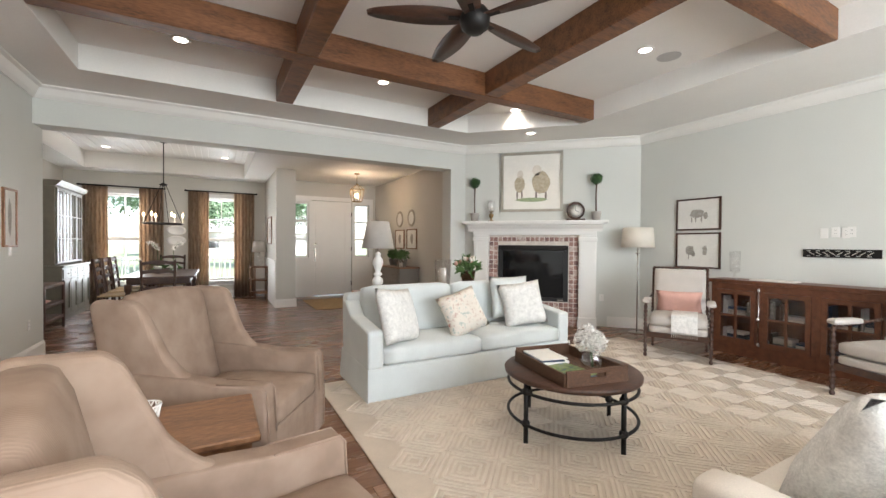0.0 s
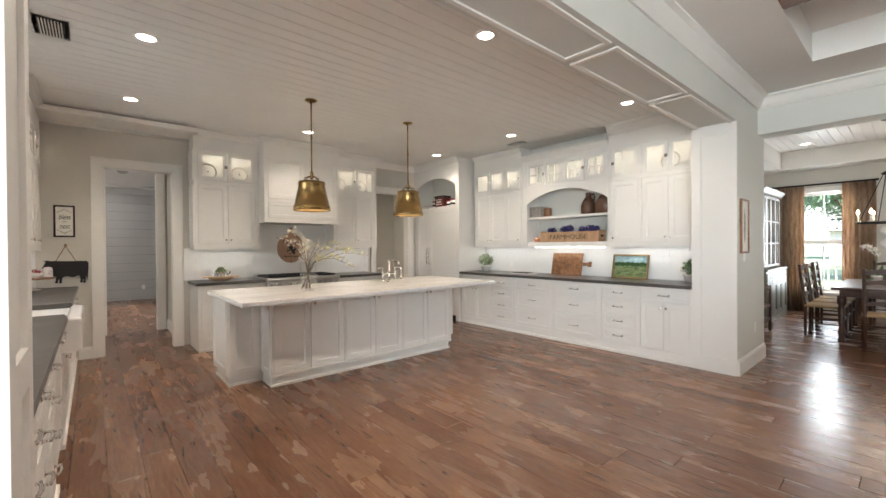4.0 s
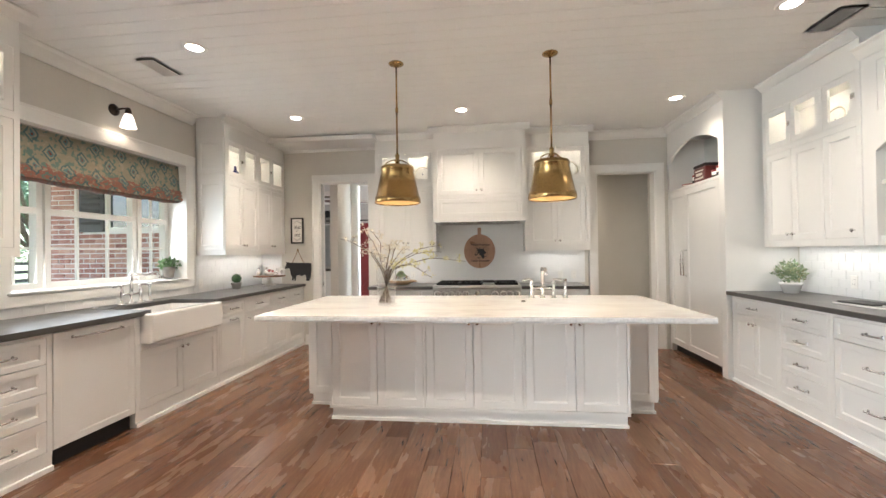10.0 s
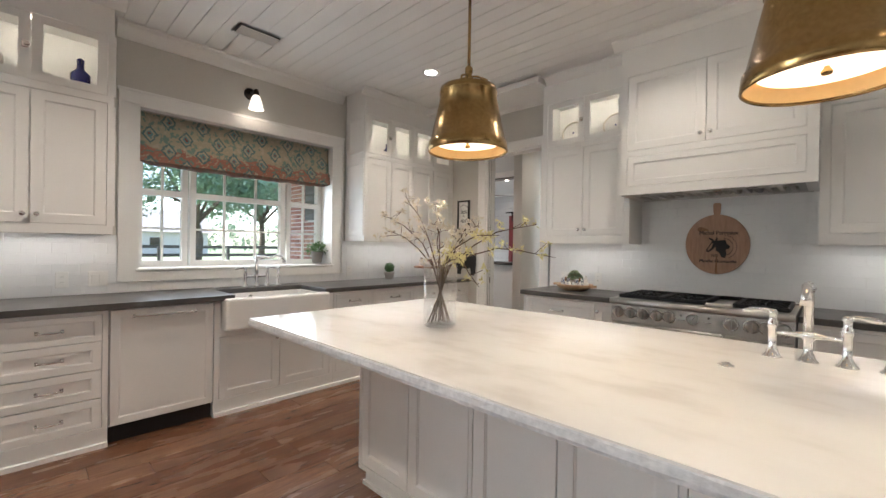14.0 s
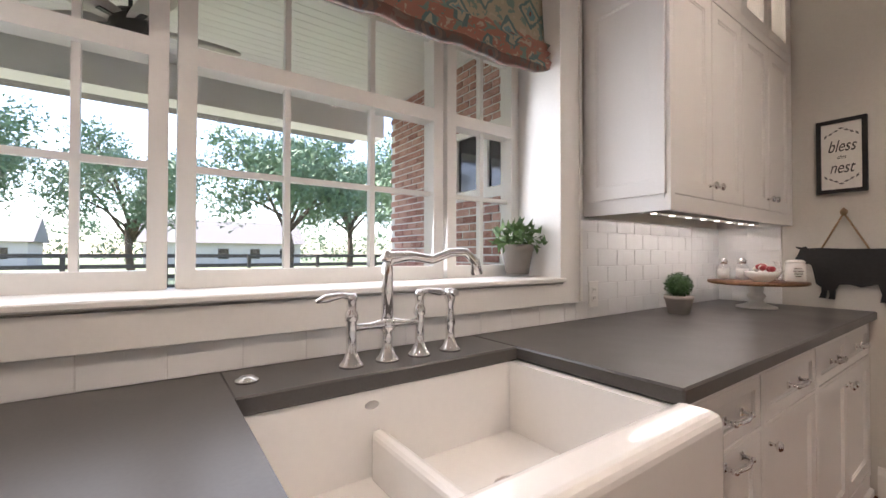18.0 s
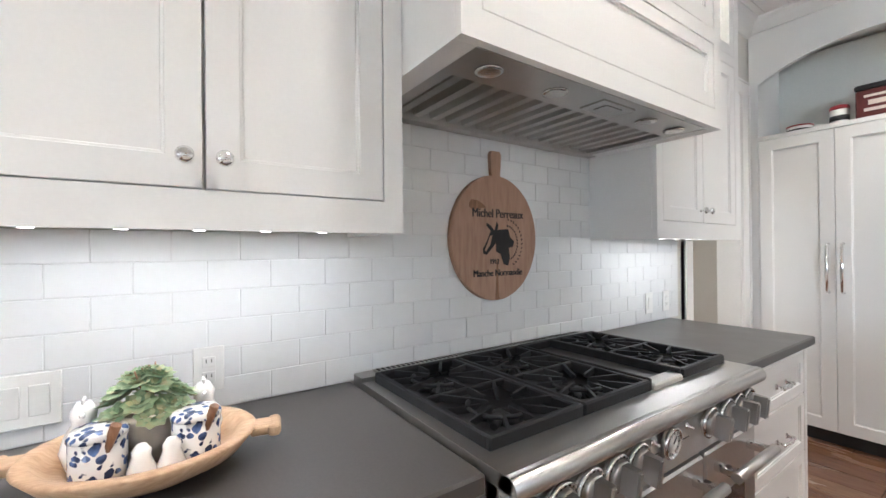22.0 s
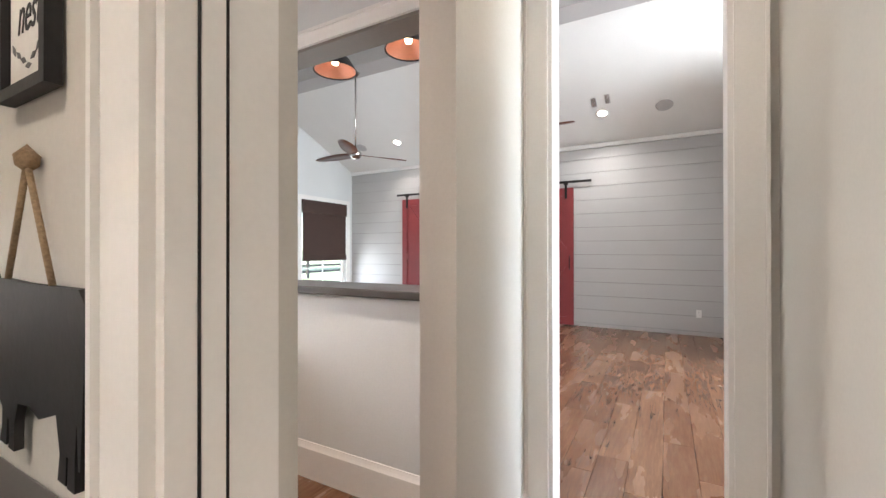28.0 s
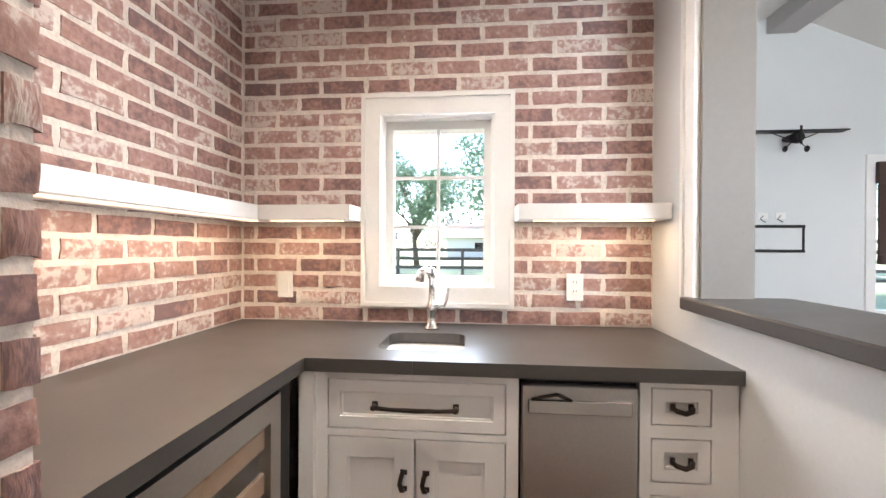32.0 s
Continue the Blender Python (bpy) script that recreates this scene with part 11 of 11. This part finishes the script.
for k, (x, r) in enumerate(((-0.32, 0.05), (-0.12, 0.06), (-0.02, 0.07), (0.22, 0.055), (0.34, 0.065), (0.43, 0.05))):
    hy = thing("hydrangea", pose(-3.677 + x, 6.05, 1.55), "bunch of deep purple dried hydrangea", "flowers", "purple flowers in the box")
    hb2 = bmesh.new()
    for q in range(3):
        leaf_ball(hb2, (r5.uniform(-0.04, 0.04), r5.uniform(-0.03, 0.03), r + r5.uniform(-0.01, 0.02)), r * 0.75, 110, 0.026, seed=k * 5 + q, inner=0.8)
    part("blossom", hb2, PURPLE, hy)
    part("stem", tube([(0, 0, -0.105), (0, 0, r)], 0.004, 5), GREEN, hy)
tn = solid("copper_cup", lathe([(0.05, 0), (0.055, 0.075), (0.052, 0.075), (0.046, 0.006), (0.0, 0.006)], -4.25, 6.0, 1.43, 18), COPPERL, "short copper cup beside the wooden box", "cup")
bsk = thing("wire_basket", pose(-4.29, 6.08, 1.835), "square basket of dark wire and cloth", "basket")
part("lining", boxes((-0.13, 0.13, -0.09, 0.09, 0.0, 0.01), (-0.13, 0.13, -0.09, -0.085, 0.01, 0.17), (-0.13, 0.13, 0.085, 0.09, 0.01, 0.17), (-0.13, -0.125, -0.085, 0.085, 0.01, 0.17), (0.125, 0.13, -0.085, 0.085, 0.01, 0.17)), LINEN, bsk)
for k in range(10):
    part("wire", box(-0.13 + k * 0.0285, -0.126 + k * 0.0285, -0.096, -0.0905, 0, 0.17), INK, bsk)
for k in range(7):
    part("wire", box(-0.13, 0.13, -0.0955, -0.0908, 0.01 + k * 0.026, 0.014 + k * 0.026), INK, bsk)
mk = thing("wooden_mug", pose(-4.09, 6.05, 1.835), "brown stave mug with a looped handle", "mug")
part("mug", lathe([(0.065, 0), (0.06, 0.14), (0.055, 0.14), (0.056, 0.008), (0.0, 0.008)], seg=14), TWOOD, mk)
part("ear", tube([(-0.055, -0.03, 0.115), (-0.09, -0.05, 0.10), (-0.09, -0.05, 0.05), (-0.055, -0.03, 0.035)], 0.008, 6), TWOOD, mk)
for k, (x, r, h) in enumerate(((-3.40, 0.105, 0.31), (-3.135, 0.14, 0.34))):
    jg = thing("stoneware_jug", pose(x, 6.08, 1.835), "brown glazed stoneware jug with a loop handle", "jug", "brown jugs on the shelf")
    part("body", lathe([(r * 0.85, 0), (r, 0.02), (r * 1.0, h * 0.42), (r * 0.75, h * 0.66), (r * 0.38, h * 0.82), (r * 0.33, h * 0.92), (r * 0.42, h), (r * 0.3, h * 0.99), (0.0, h * 0.95)], seg=26), JUG, jg)
    part("loop_handle", tube([(r * 0.35, 0, h * 0.92), (r * 0.8, 0, h * 0.95), (r * 0.95, 0, h * 0.80), (r * 0.8, 0, h * 0.63)], 0.012, 8), JUG, jg)
cbd = thing("cutting_board", pose(-3.80, 6.10, 0.9155, -12), "reddish wooden cutting board leaning on the tile", "cutting board")
part("board", box(-0.265, 0.265, -0.012, 0.012, 0.0, 0.35, 0.01, 2), TWOOD, cbd)
part("grip", boxes((0.26, 0.37, -0.011, 0.011, 0.155, 0.205), (0.36, 0.415, -0.011, 0.011, 0.14, 0.22), bevel=0.008), TWOOD, cbd)
pg = thing("landscape_painting", pose(-2.80, 6.08, 0.9155, -13), "green landscape painting in a gilt frame", "painting")
part("frame", plate(-0.245, 0.245, 0.0, 0.335, -0.022, 0.0, [(-0.222, 0.222, 0.023, 0.312)]), GILT, pg)
part("sky", box(-0.222, 0.222, -0.010, -0.004, 0.20, 0.312), SKYP, pg)
part("meadow", box(-0.222, 0.222, -0.010, -0.0035, 0.023, 0.20), PAINTG, pg)
for k in range(13):
    part("painted_tree", prism(blob(-0.20 + k * 0.033, 0.20, 0.024 + 0.008 * (k % 3), 0.022 + 0.01 * (k % 2), 12, k, 0.1), "y", -0.0115, -0.0095), BOXWOOD, pg)
potted("potted_plant", pose(-5.42, 6.02, 0.915), 0.06, 0.085, 0.105, PORC, "pale green bushy plant in a white pot", [(0, 0, 0.19, 0.11, 170), (0.08, 0, 0.20, 0.08, 80), (-0.09, 0, 0.20, 0.08, 80), (0, 0, 0.26, 0.07, 60)], SUCC, 0.045)
potted("potted_plant", pose(-2.04, 6.05, 0.915), 0.05, 0.07, 0.10, PORC, "small green plant in a white pot beside the pier", [(0, 0, 0.17, 0.08, 150), (0.03, 0, 0.22, 0.06, 60)], GREEN, 0.045)
tr3 = thing("serving_tray", pose(-4.45, 5.90, 0.9155, 0, 0, 4), "flat white serving tray with a dark stack", "tray")
part("tray", box(-0.19, 0.19, -0.11, 0.11, 0, 0.012, 0.004), PORC, tr3)
part("napkin_stack", box(-0.17, 0.10, -0.09, 0.09, 0.012, 0.024, 0.003), BLACKP, tr3)
part("spoon_rest", box(0.09, 0.25, -0.02, 0.02, 0.013, 0.019, 0.004), PORC, tr3)
# tins over the refrigerator
for x, r, h, mt in ((-6.74, 0.075, 0.06, PORC), (-6.53, 0.05, 0.14, PORC), (-6.10, 0.045, 0.12, PORC), (-5.99, 0.05, 0.15, PORC)):
    tn2 = thing("enamel_tin", pose(x, 5.72, 2.135), "round white tin with a red lid", "tin", "tins above the refrigerator")
    part("can", lathe([(r, 0), (r, h * 0.8), (0.0, h * 0.8)], seg=20), mt, tn2)
    part("lid", lathe([(r * 1.04, h * 0.8), (r * 1.04, h * 0.95), (r * 0.9, h), (0.0, h)], seg=20), RED, tn2)
    part("label_band", lathe([(r + 0.0006, h * 0.25), (r + 0.0012, h * 0.25), (r + 0.0012, h * 0.5), (r + 0.0006, h * 0.5)], seg=20), INK, tn2)
bt = thing("red_biscuit_tin", pose(-6.31, 5.74, 2.135), "square dark red biscuit tin with a hinged lid", "tin")
part("can", box(-0.13, 0.13, -0.10, 0.10, 0, 0.19, 0.008), DRED, bt)
part("lid", box(-0.135, 0.135, -0.105, 0.105, 0.19, 0.225, 0.008), BLACKP, bt)
part("label_plate", boxes((-0.09, 0.09, -0.1025, -0.0995, 0.05, 0.07), (-0.07, 0.07, -0.1025, -0.0995, 0.09, 0.12), (-0.09, 0.09, -0.1025, -0.0995, 0.14, 0.155)), CREAM, bt)
# plates and glass in the lit cases
PLATE = lathe([(0.0, 0.0), (0.075, 0.003), (0.12, 0.014), (0.122, 0.018), (0.118, 0.019), (0.075, 0.008), (0.0, 0.006)], seg=26)
plm = mesh_of(PLATE, PORC, "plate")
spg = mesh_of(lathe([(0.0, 0.0085), (0.010, 0.0090), (0.0, 0.0095)], seg=12), COBALT, "sprig")
rmm = mesh_of(lathe([(0.100, 0.0165), (0.116, 0.0205), (0.117, 0.0200), (0.101, 0.016)], seg=26), STRIPE, "rim")


def case_plate(m):
    t = thing("china_plate", m, "white china plate with a small printed motif", "plate", "plates in the lit cases")
    for nm, me in (("dish", plm), ("motif", spg), ("rim_band", rmm)):
        shared(nm, me, t, Matrix())


for y in (1.78, 2.20, 3.83, 4.24):
    case_plate(pose(-6.90, y, 2.325 + 0.150, 0, 78, 0))
for x in (-5.06, -2.30, -3.62, -3.33, -3.15):
    case_plate(pose(x, 6.17, 2.315 + 0.150, 78, 0, 0))
for x in (-2.10, -2.85, -5.75):
    case_plate(pose(x, -0.24, 2.315 + 0.150, -78, 0, 0))


def bottle(m, k, label):
    t = thing("glass_bottle", m, label, "bottle", "cobalt bottles in the cases")
    part("bottle", lathe([(0.046 * k, 0), (0.05 * k, 0.008), (0.05 * k, 0.13 * k), (0.02 * k, 0.16 * k), (0.017 * k, 0.20 * k), (0.021 * k, 0.205 * k), (0.0, 0.207 * k)], seg=18), COBALT, t)
    part("stopper", lathe([(0.017 * k, 0.207 * k), (0.02 * k, 0.22 * k), (0.0, 0.235 * k)], seg=12), COBALT, t)


bottle(pose(-3.33, -0.08, 2.312), 1.1, "cobalt blue glass bottle in a lit case")
bottle(pose(-6.00, -0.08, 2.312), 0.8, "cobalt blue glass bottle in a corner case")
bottle(pose(-1.98, 6.08, 2.285), 0.7, "cobalt blue glass bottle beside the pier")
bottle(pose(-5.38, 6.08, 2.312), 0.5, "small dark glass bottle in a lit case")

# ---- laid pieces: tiles, bricks, floor boards ----
def keep(name):
    return bpy.data.objects[name]


def tile_field(parent, grout_name, m, x0, x1, z0, z1, holes=()):
    """Running-bond subway tile on a wall: x along the wall, y out of it."""
    gb = plate(x0, x1, z0, z1, 0.0005, 0.0068, holes)
    g = part(grout_name, turned(gb, m), GROUT, parent)
    full = FULL
    tw, th = 0.1524, 0.0762
    row, z = 0, z0
    while z < z1 - 0.012:
        h = min(th, z1 - z)
        x = x0 - (0 if row % 2 else tw / 2)
        while x < x1 - 0.004:
            a, b = max(x, x0), min(x + tw, x1)
            x += tw
            pieces = [(a, b)]
            for q in holes:
                if q[2] - 0.01 < z + h / 2 < q[3] + 0.01:
                    pieces = [(c, d) for a2, b2 in pieces for c, d in ((a2, min(b2, q[0])), (max(a2, q[1]), b2)) if d - c > 0.012]
            for c, d in pieces:
                if d - c < 0.012:
                    continue
                sx, sz = (d - c - 0.002) / 0.1494, (h - 0.002) / 0.0732
                shared("tile", full, parent, m @ pose((c + d) / 2, 0.0046, z + h / 2) @ Matrix.Diagonal((sx, 1, sz, 1)))
        row += 1
        z += th


def tile_mesh(w):
    bm = bmesh.new()
    x, z = w / 2, 0.0366
    lo = [bm.verts.new((sx * x, 0, sz * z)) for sx, sz in ((-1, -1), (1, -1), (1, 1), (-1, 1))]
    mid = [bm.verts.new((v.co.x, 0.0040, v.co.z)) for v in lo]
    hi = [bm.verts.new((v.co.x - math.copysign(0.0010, v.co.x), 0.0048, v.co.z - math.copysign(0.0010, v.co.z))) for v in lo]
    for r0, r1 in ((lo, mid), (mid, hi)):
        for k in range(4):
            bm.faces.new((r0[k], r0[(k + 1) % 4], r1[(k + 1) % 4], r1[k]))
    bm.faces.new(hi)
    bmesh.ops.recalc_face_normals(bm, faces=bm.faces)
    return mesh_of(bm, TILE, "tile")


FULL = tile_mesh(0.1494)
WEST = pose(-7.005, 0, 0, 0, 0, -90) @ Matrix.Diagonal((-1, 1, 1, 1))
# along y: local x = y
tile_field(keep("wall_west"), "grout", WEST, 1.485, 4.455, 0.915, 1.75, [(1.485, 2.414, 1.365, 1.76), (3.612, 4.455, 1.365, 1.76)])
tile_field(keep("wall_west_corner"), "grout", WEST, -0.318, 0.0, 0.915, 1.36)
SOUTH = pose(0, -0.325, 0)
tile_field(keep("wall_south"), "grout", SOUTH, -6.62, -5.545, 0.915, 1.36)
tile_field(keep("wall_south_corner"), "grout", SOUTH, -6.995, -6.62, 0.915, 1.36)
tile_field(keep("wall_south"), "grout", SOUTH, -3.585, -1.872, 0.915, 1.36)
tile_field(keep("wall_south"), "grout", SOUTH, -5.545, -3.585, 0.915, 0.992)
NORTH = pose(0, 6.25, 0) @ Matrix.Diagonal((1, -1, 1, 1))
tile_field(keep("wall_north_kitchen"), "grout", NORTH, -5.62, -1.872, 0.915, 1.36)

BV = []
rj = random.Random(77)
for k in range(8):
    bm = bmesh.new()
    nx, nz = 4, 2
    g = [[bm.verts.new((-0.0915 + 0.183 * i / nx + rj.uniform(-0.0028, 0.0028), rj.uniform(-0.0012, 0.001) - (0.0035 if i in (0, nx) or j in (0, nz) else 0), -0.0265 + 0.053 * j / nz + rj.uniform(-0.002, 0.002))) for j in range(nz + 1)] for i in range(nx + 1)]
    for i in range(nx):
        for j in range(nz):
            bm.faces.new((g[i][j], g[i + 1][j], g[i + 1][j + 1], g[i][j + 1])).smooth = True
    ring = [g[i][0] for i in range(nx + 1)] + [g[nx][j] for j in range(1, nz + 1)] + [g[i][nz] for i in range(nx - 1, -1, -1)] + [g[0][j] for j in range(nz - 1, 0, -1)]
    low = [bm.verts.new((v.co.x, -0.022, v.co.z)) for v in ring]
    ring = [bm.verts.new(v.co) for v in ring]
    for a in range(len(ring)):
        bm.faces.new((ring[a], low[a], low[(a + 1) % len(ring)], ring[(a + 1) % len(ring)]))
    bmesh.ops.recalc_face_normals(bm, faces=bm.faces)
    BV.append(mesh_of(bm, BRICK, "brick"))


def brick_field(parent, m, x0, x1, z0, z1, holes=(), shift=0.0):
    rq = random.Random(int(abs(x0) * 100))
    row, z = 0, z0
    while z + 0.05 < z1:
        x = x0 - (0.1015 if row % 2 else 0) - shift
        while x < x1:
            a, b = max(x, x0), min(x + 0.19, x1)
            x += 0.203
            spans = [(a, b)]
            for q in holes:
                if q[2] < z + 0.029 < q[3]:
                    spans = [(c, d) for a2, b2 in spans for c, d in ((a2, min(b2, q[0])), (max(a2, q[1]), b2))]
            for c, d in spans:
                if d - c > 0.025:
                    shared("brick", rq.choice(BV), parent, m @ pose((c + d) / 2, rq.uniform(-0.001, 0.002), z + 0.029, 0, rq.uniform(-0.7, 0.7), 0) @ Matrix.Diagonal(((d - c) / 0.19, 1, 1, 1)))
        row += 1
        z += 0.0715


brick_field(keep("wall_bar_window"), pose(0, BY, 0), BXR + 0.003, BXL - 0.003, 0.918, BC, [(-7.825, -7.18, 0.99, 1.90)])
brick_field(keep("wall_bar_side"), pose(BXL, 0, 0, 0, 0, 90), BY + 0.004, -0.374, 0.918, BC)
brick_field(keep("wall_brick_pier"), pose(-7.19, 0, 0, 0, 0, 90), -0.256, 0.485, 0.012, BC, shift=0.05)
brick_field(keep("wall_brick_pier_end"), pose(0, -0.26, 0) @ Matrix.Diagonal((1, -1, 1, 1)), -7.184, -7.032, 0.012, BC)

# wide walnut boards, laid along x
ROOMS = [(-7.10, -1.55, -0.36, 6.30), (-1.60, 6.32, -3.08, 6.46), (-2.5, 4.12, 6.40, 11.50), (-8.66, -6.62, -1.55, 5.66), (-13.90, -8.60, -5.2, 5.92), (-15.8, -13.90, -4.3, 0.5)]


def plank(bm, x0, x1, y0, y1, dz):
    c = 0.0025
    lo = [bm.verts.new(p) for p in ((x0, y0, -0.012), (x1, y0, -0.012), (x1, y1, -0.012), (x0, y1, -0.012))]
    mid = [bm.verts.new((v.co.x, v.co.y, dz - c)) for v in lo]
    hi = [bm.verts.new(p) for p in ((x0 + c, y0 + c, dz), (x1 - c, y0 + c, dz), (x1 - c, y1 - c, dz), (x0 + c, y1 - c, dz))]
    for r0, r1 in ((lo, mid), (mid, hi)):
        for k in range(4):
            bm.faces.new((r0[k], r0[(k + 1) % 4], r1[(k + 1) % 4], r1[k]))
    bm.faces.new(hi)


rf = random.Random(31)
rest, PW, near = bmesh.new(), 0.178, 0
floor_ob = keep("floor")
y = -5.306
while y < 11.5:
    yc = y + PW / 2
    spans = sorted((a, b) for a, b, c, d in ROOMS if c <= yc <= d)
    merged = []
    for a, b in spans:
        if merged and a <= merged[-1][1] + 0.2:
            merged[-1][1] = max(merged[-1][1], b)
        else:
            merged.append([a, b])
    for a, b in merged:
        x = a - rf.uniform(0, 1.4)
        while x < b:
            ln2 = rf.choice((0.75, 1.0, 1.25, 1.5, 1.8, 2.1))
            p, q = max(x, a), min(x + ln2, b)
            x += ln2
            if q - p < 0.05:
                continue
            dz = rf.uniform(-0.0012, 0.0)
            if -8.7 < p < 0.6 and -0.9 < yc < 5.5 and near < 300:
                bm = bmesh.new()
                plank(bm, p + 0.0006, q - 0.0006, y + 0.0006, y + PW - 0.0006, dz)
                part("floor_board", bm, WOODF, floor_ob)
                near += 1
            else:
                plank(rest, p + 0.0006, q - 0.0006, y + 0.0006, y + PW - 0.0006, dz)
    y += PW
fr2 = part("far_floor_boards", rest, WOODF, floor_ob)
tagged(fr2, "", "", "", "stuff")
